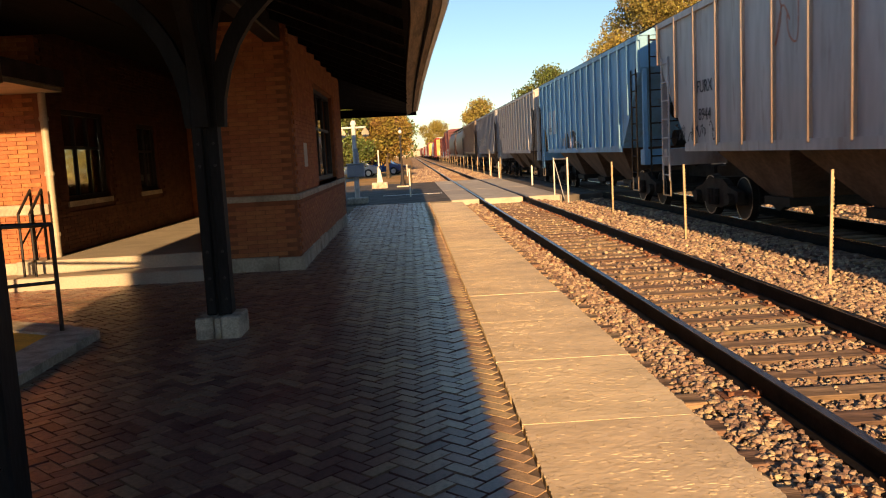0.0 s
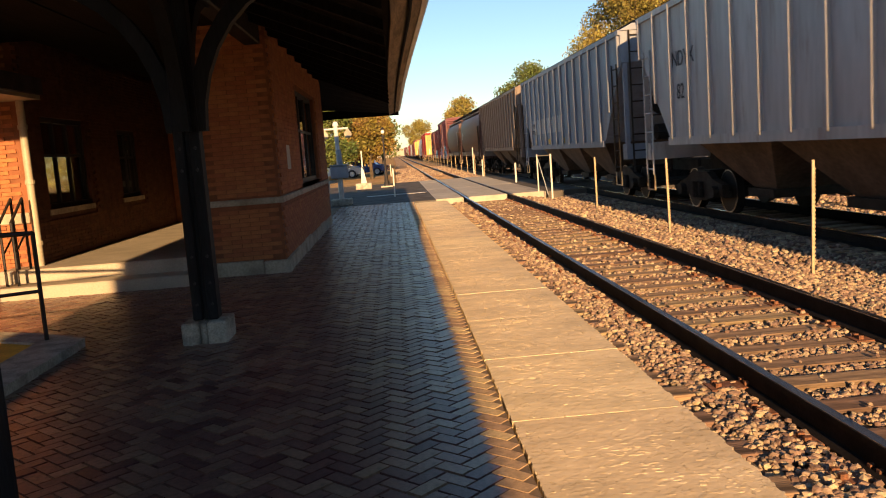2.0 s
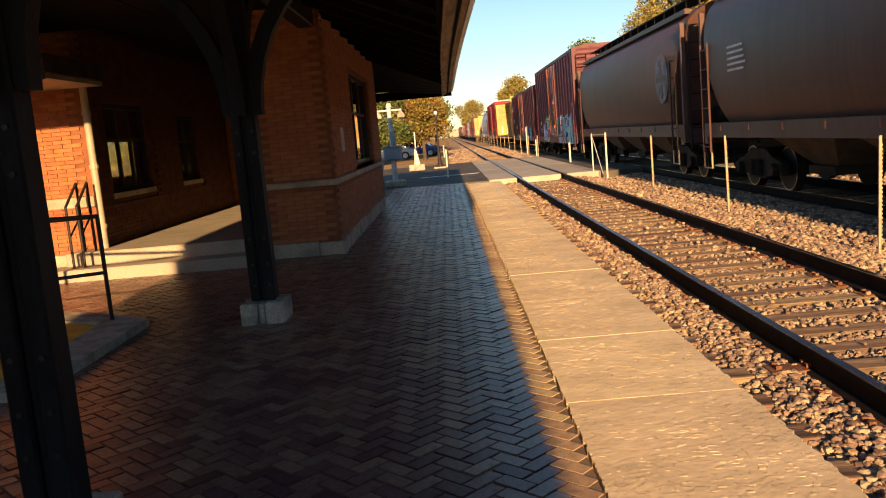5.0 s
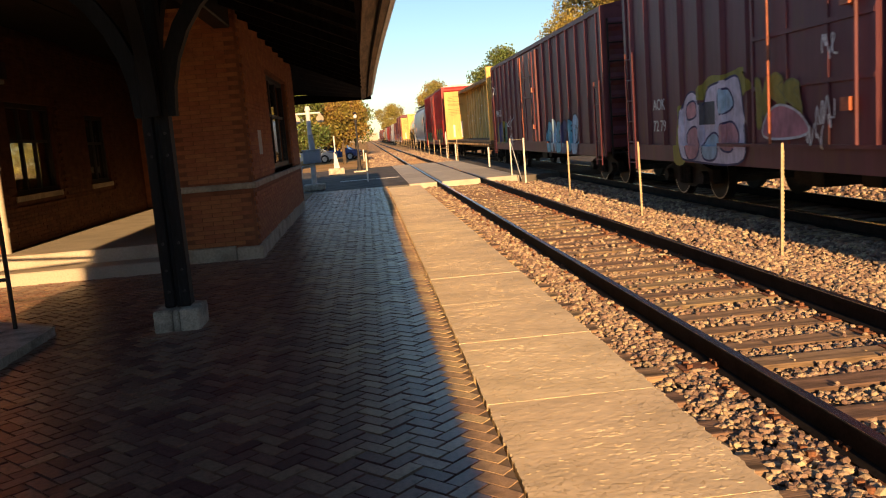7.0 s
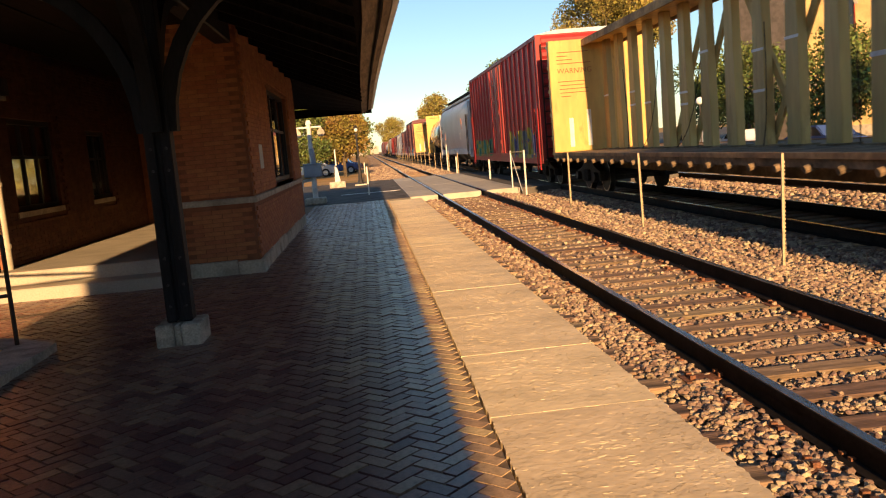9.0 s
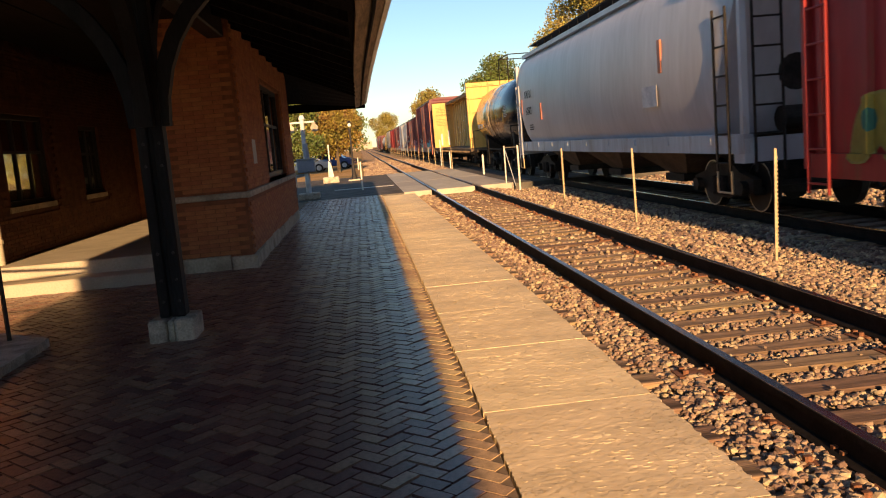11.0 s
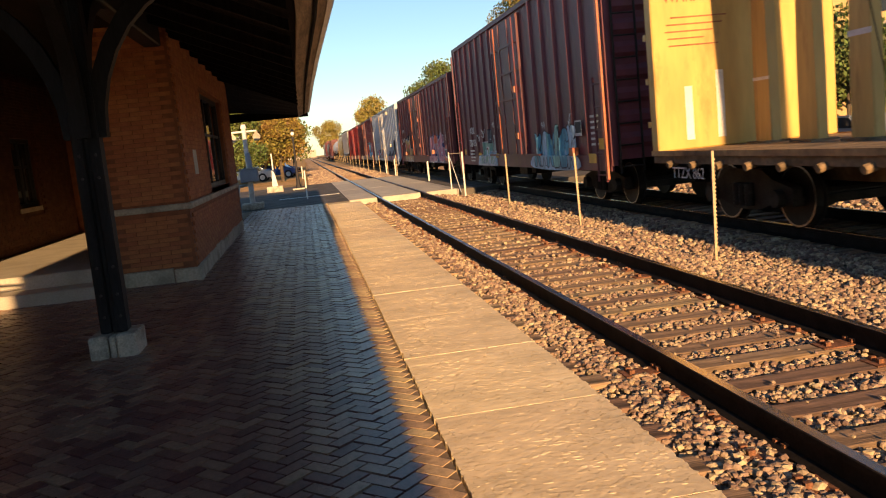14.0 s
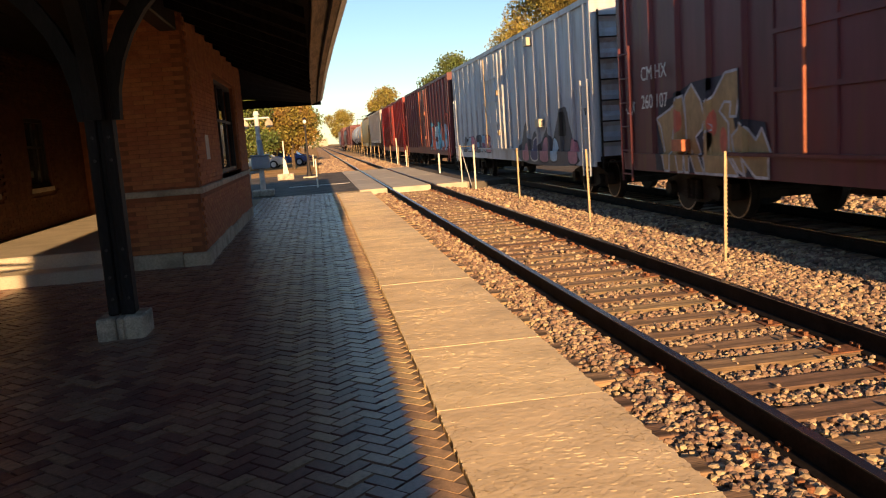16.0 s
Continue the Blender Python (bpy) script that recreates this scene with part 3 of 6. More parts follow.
def brick_wall(wall, p0, along, length, z0, z1, parts, holes=(), bl=0.29, bh=0.062, seed=1, out=(0, -1), clay=None):
    """Courses of long thin bricks, 8 mm proud of the wall's face. holes: (u0, u1, z0, z1)."""
    rnd = random.Random(seed)
    ax, ay = along
    ang = math.atan2(ay, ax)
    bm = bmesh.new()
    box(bm, 0, bl - 0.008, -0.022, 0.008, 0, bh - 0.007)
    bmesh.ops.rotate(bm, verts=bm.verts, cent=(0, 0, 0), matrix=Matrix.Rotation(ang, 3, "Z"))
    me = to_mesh("brick", bm, clay or M_WALLBRICK)
    V, F, made = [], [], 0
    base = [v.co.copy() for v in me.vertices]
    faces = [tuple(f.vertices) for f in me.polygons]
    rows = int((z1 - z0) / bh)
    for r in range(rows):
        u = -bl / 2 if r % 2 else 0.0
        while u < length - 0.02:
            a, b, z = max(0, u), min(length, u + bl), z0 + r * bh
            u += bl
            if b - a < bl * 0.9 or any(a < h[1] and b > h[0] and z < h[3] and z + bh > h[2] for h in holes):
                continue
            loc = Vector((p0[0] + ax * a, p0[1] + ay * a, z + 0.003)) + Vector((out[0], out[1], 0)) * (rnd.uniform(0.0, 0.003) - 0.001)
            if made < parts:
                put("brick", me, wall, loc)
                made += 1
            else:
                k = len(V)
                V += [tuple(c + loc) for c in base]
                F += [tuple(i + k for i in f) for f in faces]
    if V:
        rest = bpy.data.meshes.new("bricks")
        rest.from_pydata(V, [], F)
        rest.materials.append(clay or M_WALLBRICK)
        o = new("brickwork", rest)
        o.parent = wall
        tagged(o, kind="stuff")


def wall_obj(name, boxes, label, material=None):
    return tagged(solid(name, boxes, material or M_MORTAR), label, "wall", kind=SETTING)


# bay towards the track, with a tall window
WB = "orange-red brick wall in deep shade"
bay_front = wall_obj("wall_bay_front", [(-2.75, -1.7, 12.1, 12.4, 0, 3.75)], WB)
bay_side = wall_obj("wall_bay_side", [(-2.0, -1.7, 12.4, 15.2, 0, 3.75), (-2.0, -1.7, 15.2, 18.6, 0, 1.2), (-2.0, -1.7, 15.2, 18.6, 2.95, 3.75), (-2.0, -1.7, 18.6, 20.6, 0, 3.75)], WB)
bay_end = wall_obj("wall_bay_end", [(-4.2, -1.7, 20.6, 20.9, 0, 3.75), (-4.2, -3.9, 20.9, 25.0, 0, 2.85)], WB)
bay_left = wall_obj("wall_bay_left", [(-2.75, -2.45, 12.4, 20.3, 0, 3.75)], WB)
porch_back = wall_obj("wall_porch_back", [(-5.7, -2.45, 20.3, 20.6, 0, 3.75)], WB)
porch_left = wall_obj("wall_porch_left", [(-5.7, -5.4, 12.7, 13.1, 0, 3.75), (-5.7, -5.4, 13.1, 14.9, 0, 1.15), (-5.7, -5.4, 13.1, 14.9, 2.6, 3.75), (-5.7, -5.4, 14.9, 16.6, 0, 3.75), (-5.7, -5.4, 16.6, 17.8, 0, 1.15), (-5.7, -5.4, 16.6, 17.8, 2.5, 3.75), (-5.7, -5.4, 17.8, 20.3, 0, 3.75)], "shade-darkened brick wall of the porch", M_SHADEBRICK)
west_front = wall_obj("wall_west_front", [(-11, -5.4, 12.4, 12.7, 0, 3.75)], "sunlit orange brick wall beside the porch")
# Room walls are coloured near-black to stand in for the unlit interior.
wall_obj("wall_inner", [(-11, -9.4, 20.9, 21.1, 0, 3.75), (-6.6, -2.0, 20.9, 21.1, 0, 3.75), (-9.4, -8.9, 20.9, 21.1, 0, 3.75), (-7.2, -6.6, 20.9, 21.1, 0, 3.75), (-8.9, -7.2, 20.9, 21.1, 0, 1.3), (-8.9, -7.2, 20.9, 21.1, 2.2, 3.75), (-2.44, -2.38, 12.4, 20.6, 0.0, 3.75), (-11, -10.8, 12.7, 20.9, 0, 3.75)], "plain inner wall, near-black in place of an unlit room", M_SOFFIT)
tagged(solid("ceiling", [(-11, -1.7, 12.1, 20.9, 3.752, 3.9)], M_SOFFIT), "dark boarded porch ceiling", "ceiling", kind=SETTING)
# Added out of view: keeps the low sun off the platform floor.
wall_obj("wall_south", [(-4.06, 0.15, -8.3, -8.0, 0, 3.6)], "unseen plain wall added to shade the platform", M_WALLBRICK)


# Added beyond the view's left edge to cut sky light on porch and bay.
wall_obj("wall_west", [(-10.0, -9.7, -12, 12.4, 0, 3.8)], "unseen plain wall added to block western sky light", M_WALLBRICK)
# Roof box added here so that less sky light reaches the porch.
solid("side_roof", [(-9.7, -3.95, 6.3, 12.38, 3.62, 3.8)], M_SOFFIT, roof, "black boarded roof added over the steps to block sky light")


def base_course(name, boxes, label):
    return tagged(solid(name, boxes, M_LIME, bev=0.012), label, "stone trim", kind=SETTING)


base_course("trim_bay_base", [(-2.77, -2.03, 12.06, 12.2, -0.02, 0.21), (-2.02, -1.64, 12.04, 12.4, -0.02, 0.19)] + [(-1.76, -1.655 - 0.01 * (k % 2), 12.41 + 1.02 * k, 13.42 + 1.02 * k, -0.02, 0.2 + 0.02 * (k % 3)) for k in range(8)], "rough grey stone blocks along the wall's foot")
base_course("trim_bay_belt", [(-2.78, -1.65, 12.055, 12.4, 1.03, 1.12), (-1.74, -1.65, 12.4, 20.62, 1.03, 1.12)], "grey stone belt course")
base_course("trim_west_belt", [(-11, -5.42, 12.35, 12.5, 1.0, 1.16)], "pale stone sill band on the sunlit wall")
base_course("trim_west_base", [(-11, -5.5, 12.3, 12.5, -0.02, 0.3)], "pale stone foot of the sunlit wall")


def window(name, x, y0, y1, z0, z1, side, lights, label, glass=None):
    """A dark timber window in a wall that runs along y; side +1: it faces +x."""
    w = tagged(new(name), label, "window", kind=SETTING)
    w.location = (x, 0, 0)
    bm = bmesh.new()
    for b in ((y0, y1, z0, z0 + 0.08), (y0, y1, z1 - 0.08, z1), (y0, y0 + 0.08, z0 + 0.08, z1 - 0.08), (y1 - 0.08, y1, z0 + 0.08, z1 - 0.08)):
        box(bm, -0.05, 0.05, *b)
    part("window_frame", bm, M_WINFRAME, w)
    bm = bmesh.new()
    box(bm, -0.02, 0.12 * side if side > 0 else 0.02, y0 - 0.06, y1 + 0.06, z0 - 0.09, z0 - 0.002)
    part("window_sill", bm, M_LIME, w)
    n = lights
    wd = (y1 - y0 - 0.16) / n
    for i in range(n):
        a = y0 + 0.08 + i * wd
        bm = bmesh.new()
        box(bm, -0.008, 0.0, a + 0.03, a + wd - 0.03, z0 + 0.1, z1 - 0.1)
        part("pane", bm, glass or M_GLASS, w)
        bm = bmesh.new()
        box(bm, -0.03, 0.03, a - 0.03, a + 0.03, z0 + 0.08, z1 - 0.08)
        box(bm, -0.02, 0.025, a + 0.03, a + wd - 0.03, (z0 + z1) / 2 + 0.1, (z0 + z1) / 2 + 0.15)
        part("mullion", bm, M_WINFRAME, w)
    return w


window("window_1", -1.82, 15.2, 18.6, 1.2, 2.95, 1, 3, "tall dark timber window of the bay")
window("window_2", -5.5, 13.1, 14.9, 1.15, 2.6, 1, 3, "dark porch window with daylight behind its panes", M_CLEAR)
window("window_3", -5.5, 16.6, 17.8, 1.15, 2.5, 1, 2, "small dark porch window")
door = tagged(new("door_1"), "dark panelled porch door", "door", kind=SETTING)
door.location = (-4.2, 20.28, 0.36)
bm = bmesh.new()
box(bm, -0.5, 0.5, -0.03, 0.019, 0, 2.05)
for u in (-0.25, 0.25):
    for z in (0.15, 1.1):
        box(bm, u - 0.17, u + 0.17, -0.045, -0.03, z, z + 0.8)
part("door_leaf", bm, M_WINFRAME, door)
bm = bmesh.new()
rod(bm, (0.42, -0.1, 1.0), (0.42, -0.03, 1.0), 0.025)
part("door_handle", bm, M_GUTTER, door)
solid("wall_notice", [(-1.69, -1.675, 13.1, 13.5, 1.5, 1.88)], M_PAPER).name = "notice"
tagged(bpy.data.objects["notice"], "pale paper notice on the brick wall", "sign")
nb = thing("porch_poster", (-4.9, 20.27, 1.2), "faded poster frame on the porch wall", "sign")
solid("poster_frame", [(-0.05, 0.75, -0.02, 0.02, -0.05, 1.05)], M_WINFRAME, nb)
solid("poster_sheet", [(0.0, 0.7, -0.027, -0.022, 0, 1.0)], M_PAPER, nb)

bm = bmesh.new()
rod(bm, (0, 0, 0.3), (0, 0, 2.9), 0.055, 12)
ds = thing("downspout", (-5.33, 12.32, 0), "cream painted downspout at the porch corner", "downspout")
part("pipe", bm, M_CREAM, ds, smooth=True)
for z in (0.7, 1.6, 2.4):
    bm = bmesh.new()
    rod(bm, (0, 0, z - 0.03), (0, 0, z + 0.03), 0.068, 12)
    part("strap", bm, M_CREAM, ds)

pr = thing("porch_roof", (-7.6, 11.27, 2.78), "cream boarded porch eave with a dark edge", "roof")
solid("soffit", [(-3.2, 2.55, -0.75, 1.1, 0.0, 0.06)], M_CREAM, pr, "cream boards")
solid("edge_board", [(-3.2, 2.6, -0.82, -0.752, -0.03, 0.22)], M_FASCIA, pr, "brown edge board")
solid("roof_slates", [(-3.2, 2.6, -0.75, 1.1, 0.064, 0.3)], M_ROOF, pr)

# steps and porch floor
steps = tagged(new("stairs"), "pale concrete porch steps and landing", "stairs", kind=SETTING)
bm = bmesh.new()
box(bm, -5.98, -2.9, 11.42, 11.95, -0.02, 0.17, bev=0.015)
part("step", bm, M_CONC, steps)
bm = bmesh.new()
box(bm, -5.75, -2.76, 11.88, 20.3, 0.0, 0.36, bev=0.015)
part("landing", bm, M_CONC, steps)


def pipe(bm, pts, r=0.02):
    for a, b in zip(pts, pts[1:]):
        rod(bm, a, b, r, 8)
        bmesh.ops.create_icosphere(bm, subdivisions=1, radius=r, matrix=Matrix.Translation(b))


sr = thing("step_railing", (0, 0, 0), "black iron handrail on the porch steps", "railing")
for x in (-5.36, -5.52):
    bm = bmesh.new()
    pipe(bm, [(x, 11.62, 0.17), (x, 11.62, 1.06), (x, 12.05, 1.38), (x, 12.05, 0.36)], 0.02)
    pipe(bm, [(x, 11.62, 0.62), (x, 12.05, 0.9)], 0.014)
    part("handrail", bm, M_RAILIRON, sr)

ramp = thing("ramp_kerb", (0, 0, 0), "low concrete kerb round a yellow-painted ramp", "kerb")
bm = bmesh.new()
prism(bm, [(-3.09, 7.87), (-3.09, 5.6), (-3.46, 5.6), (-3.54, 7.84), (-4.2, 8.2), (-6.0, 8.8), (-6.0, 9.2), (-4.2, 8.6), (-3.6, 8.28)], -0.02, 0.08, "z")
part("kerb", bm, M_CONCDIRT, ramp)
bm = bmesh.new()
prism(bm, [(-3.545, 7.835), (-3.465, 5.6), (-6.0, 5.6), (-6.0, 8.795), (-4.2, 8.195)], -0.01, 0.06, "z")
part("ramp_floor", bm, M_YELLOWPAINT, ramp, "yellow painted floor")
rr = thing("ramp_railing", (0, 0, 0), "black iron pipe railing on the ramp kerb", "railing")
for y0 in (7.95,):
    bm = bmesh.new()
    pipe(bm, [(-3.48, y0, 0.08), (-3.48, y0, 1.12), (-5.6, y0 - 0.35, 1.12), (-5.6, y0 - 0.35, 0.0)], 0.022)
    part("top_rail", bm, M_RAILIRON, rr)
    bm = bmesh.new()
    pipe(bm, [(-3.48, y0, 0.56), (-5.6, y0 - 0.35, 0.5)], 0.018)
    part("lower_rail", bm, M_RAILIRON, rr)
bm = bmesh.new()
pipe(bm, [(-3.48, 7.95, 1.12), (-5.6, 8.5, 1.12), (-5.6, 8.5, 0.02)], 0.022)
part("side_rail", bm, M_RAILIRON, rr)

# ---- level crossing signal and street furniture ----
sg = thing("crossing_signal", (-1.9, 28.4, 0), "silver crossing signal mast with a grey equipment box", "railway signal")
solid("footing", [(-0.36, 0.36, -0.36, 0.36, 0, 0.22)], M_CONCDIRT, sg, "weathered concrete footing", bev=0.03)
bm = bmesh.new()
rod(bm, (0, 0, 0.22), (0, 0, 0.95), 0.09, 12)
rod(bm, (0, 0, 0.95), (0, 0, 2.78), 0.075, 12)
rod(bm, (0, 0, 2.72), (0, 0, 2.86), 0.11, 12, 0.07)
part("mast", bm, M_SILVER, sg, smooth=False)
bm = bmesh.new()
box(bm, -0.3, 0.3, -0.22, 0.2, 0.93, 1.36, bev=0.03)
box(bm, -0.32, 0.32, -0.24, 0.22, 1.36, 1.4, bev=0.01)
part("equipment_box", bm, M_BOXGREY, sg, "grey-blue equipment box")
bm = bmesh.new()
rod(bm, (-0.42, 0, 2.62), (0.42, 0, 2.62), 0.035, 8)
part("crossarm", bm, M_SILVER, sg)
for sx in (-0.4, 0.4):
    bm = bmesh.new()
    rod(bm, (sx, 0.06, 2.42), (sx, -0.06, 2.42), 0.13, 14)
    rod(bm, (sx, 0, 2.6), (sx, 0, 2.3), 0.05, 10, 0.11)
    part("lamp_unit", bm, M_LIME, sg, "hooded signal lamp")
bm = bmesh.new()
rod(bm, (0.06, -0.05, 1.4), (0.02, -0.05, 1.9), 0.09, 10)
part("bell", bm, M_BOXGREY, sg)

bm = bmesh.new()
prism(bm, [(-0.62, 0.25), (-0.45, 0.2), (-0.36, 0.75), (-0.5, 1.35), (-0.62, 1.3), (-0.56, 0.8)], -0.1, 0.06, "y")
part("gate_arm", bm, M_WHITEPOST, sg, "white counterweight of the crossing gate")
bm = bmesh.new()
rod(bm, (-0.5, 0, 0.8), (0, 0, 0.85), 0.05, 8)
part("pivot", bm, M_SILVER, sg)

sm = thing("gate_mechanism", (-1.6, 41.2, 0), "white crossing mast with a stone footing", "railway signal")
solid("footing", [(-0.4, 0.4, -0.3, 0.3, -0.02, 0.3)], M_CONCDIRT, sm, bev=0.03)
bm = bmesh.new()
prism(bm, [(-0.12, 0.3), (0.16, 0.3), (0.05, 0.95), (-0.06, 1.1)], -0.1, 0.1, "y")
part("base", bm, M_WHITEPOST, sm)
bm = bmesh.new()
rod(bm, (0, 0, 1.1), (0, 0, 1.9), 0.035, 10)
part("mast", bm, M_WHITEPOST, sm)

lp = thing("street_lamp", (-0.46, 41.8, 0), "black iron lamp post with a milky globe", "street lamp")
bm = bmesh.new()
rod(bm, (0, 0, 0), (0, 0, 0.25), 0.17, 12, 0.13)
rod(bm, (0, 0, 0.25), (0, 0, 0.8), 0.11, 12, 0.07)
rod(bm, (0, 0, 0.8), (0, 0, 2.5), 0.055, 12, 0.045)
rod(bm, (0, 0, 2.5), (0, 0, 2.62), 0.09, 12)
part("pole", bm, M_RAILIRON, lp)
bm = bmesh.new()
bmesh.ops.create_uvsphere(bm, u_segments=14, v_segments=8, radius=0.09, matrix=Matrix.Translation((0, 0, 2.78)) @ Matrix.Diagonal((1, 1, 1.15, 1)))
part("globe", bm, M_LAMPGLASS, lp, "milky white globe", True)
bm = bmesh.new()
rod(bm, (0, 0, 2.9), (0, 0, 3.02), 0.13, 12, 0.03)
part("cap", bm, M_RAILIRON, lp)
solid("plinth", [(-0.3, 0.3, -0.3, 0.3, -0.05, 0.06)], M_CONC, lp)


# ---- trees ----
def tree(x, y, z0, h, spread, leaf, label, seed, n=1500, size=0.35, trunk=0.3, low=0.42):
    rng = np.random.default_rng(seed)
    t = thing("tree", (x, y, z0), label, "tree", "trees")
    bm = bmesh.new()
    rod(bm, (0, 0, 0), (0, 0, h * 0.45), trunk, 8, trunk * 0.6)
    lobes = []
    for i in range(9):
        a = i * 2.4 + rng.uniform(-0.4, 0.4)
        r = spread * rng.uniform(0.25, 0.72)
        c = Vector((math.cos(a) * r, math.sin(a) * r, h * rng.uniform(low, 0.86)))
        rod(bm, (0, 0, h * rng.uniform(0.25, 0.45)), c, trunk * 0.35, 6, trunk * 0.08)
        lobes.append((c, spread * rng.uniform(0.3, 0.52)))
    lobes.append((Vector((0, 0, h * 0.86)), spread * 0.42))
    lobes.append((Vector((0, 0, h * 0.6)), spread * 0.6))
    part("trunk", bm, M_BARK, t)
    V, F = [], []
    for i in range(n):
        c, r = lobes[int(rng.integers(len(lobes)))]
        d = rng.normal(size=3)
        d /= np.linalg.norm(d)
        p = np.array(c) + d * r * rng.uniform(0.55, 1.12) * np.array([1, 1, 0.85])
        if p[2] < h * 0.16:
            continue
        s = size * rng.uniform(0.5, 1.3)
        for _ in range(3):
            o = p + rng.normal(size=3) * s * 0.7
            u = rng.normal(size=3)
            u /= np.linalg.norm(u)
            w = np.cross(u, rng.normal(size=3))
            w /= np.linalg.norm(w)
            k = len(V)
            V += [tuple(o - u * s * 0.5), tuple(o + w * s * 0.3), tuple(o + u * s * 0.5), tuple(o - w * s * 0.3)]
            F.append((k, k + 1, k + 2, k + 3))
    me = bpy.data.meshes.new("crown")
    me.from_pydata(V, [], F)
    me.materials.append(leaf)
    c = new("crown", me)
    c.parent = t
    return t


tree(-1.7, 60, -0.02, 5.4, 2.3, M_LEAFRUST, "round orange autumn tree beyond the crossing", 11, 5200, 0.2, 0.14, 0.33)
tree(-13.2, 34, -0.3, 4.6, 2.4, M_LEAFGOLD, "golden shrub tree behind the station", 16, 1800, 0.2, 0.12, 0.2)
tree(-4.9, 57, -0.02, 5.6, 2.4, M_LEAFGREEN, "dark green tree beyond the crossing", 12, 4200, 0.2, 0.16, 0.26)
tree(-4.0, 80, -0.02, 7.5, 3.6, M_LEAFGOLD, "golden green tree beyond the crossing", 13, 3000, 0.3, 0.2, 0.25)
tree(-1.2, 96, -0.02, 6.6, 2.6, M_LEAFGREEN, "dark green tree along the far verge", 14, 2200, 0.3, 0.2, 0.25)
tree(-9.5, 72, -0.02, 8.5, 4.2, M_LEAFGREEN, "tall green tree beyond the crossing", 15, 2200, 0.4, 0.2)
tree(22.5, 75, -0.4, 17.5, 6.6, M_LEAFGOLD, "large golden green tree behind the tracks", 21, 24000, 0.23, 0.5, 0.3)
tree(22.4, 132, -0.4, 15.0, 5.0, M_LEAFGREEN, "green tree far behind the tracks", 23, 5000, 0.4, 0.4)
tree(18, 210, -0.4, 15.2, 5.6, M_LEAFGOLD, "sunlit golden tree far along the line", 24, 5000, 0.5, 0.4, 0.3)
tree(30, 215, -0.4, 13.0, 7.0, M_LEAFGREEN, "green tree far along the line", 25, 1800, 0.8, 0.4)
tree(23, 700, -0.4, 29.0, 12.0, M_LEAFGOLD, "round golden green tree far along the line", 26, 6000, 1.1, 0.9, 0.3)
for i, (x, y, h) in enumerate(((26, 36, 6.4), (27, 45, 7.0), (26.5, 55, 7.2), (28, 64, 7.0))):
    tree(x, y, -0.4, h, 2.9, M_LEAFGREEN, "leafy green street tree before the brick building", 31 + i, 3000, 0.26, 0.12, 0.32)


# ---- brick building, cars and lamps across the tracks ----
def far_building():
    b = thing("brick_building", (64, 28, -0.4), "sunlit orange brick building with arched windows and a grey roof", "building", rz=40)
    bm = bmesh.new()
    box(bm, 0, 14, 0, 46, 0, 11.6)
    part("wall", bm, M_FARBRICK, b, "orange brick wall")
    bm = bmesh.new()
    prism(bm, [(-0.6, 11.5), (14.6, 11.5), (7, 17.5)], -0.6, 46.6, "y")
    part("roof", bm, M_SHINGLE, b, "grey shingled roof")
    solid("belt", [(-0.12, 0.02, -0.1, 46.1, 4.2, 4.55)], M_LIME, b, "pale stone belt")
    solid("belt", [(-0.1, 0.02, -0.1, 46.1, 0, 0.9)], M_LIME, b, "pale stone belt")
    bm = bmesh.new()
    box(bm, -1.2, 3, 46.1, 51, 0, 14.5)
    prism(bm, [(-1.5, 14.5), (3.3, 14.5), (0.9, 19)], 45.8, 51.3, "y")
    part("tower", bm, M_SHINGLE, b, "dark gabled tower")
    for k in range(11):
        y = 2.2 + 4 * k
        for z0, z1 in ((1.3, 3.3), (4.9, 6.6), (8.2, 9.9)):
            w = solid("window", [(-0.06, 0.05, y - 0.7, y + 0.7, z0, z1)], M_GLASS, b, "dark window with a round brick arch")
            for f in (-0.74, 0.66):
                solid("window_frame", [(-0.1, 0.02, y + f, y + f + 0.08, z0, z1)], M_REDTRIM, w, "red painted frame")
            bm = bmesh.new()
            pts = [(y + 0.95 * math.cos(a), z1 + 0.95 * math.sin(a)) for a in [math.pi * i / 12 for i in range(13)]]
            pin = [(y + 0.7 * math.cos(a), z1 + 0.7 * math.sin(a)) for a in [math.pi * i / 12 for i in range(12, -1, -1)]]
            prism(bm, pts + pin, -0.12, 0.03, "x")
            part("arch", bm, M_LIME, w, "pale arch")
            bm = bmesh.new()
            prism(bm, [(y + 0.7 * math.cos(a), z1 + 0.7 * math.sin(a)) for a in [math.pi * i / 12 for i in range(13)]], -0.05, 0.03, "x")
            part("arch_pane", bm, M_GLASS, w)


far_building()


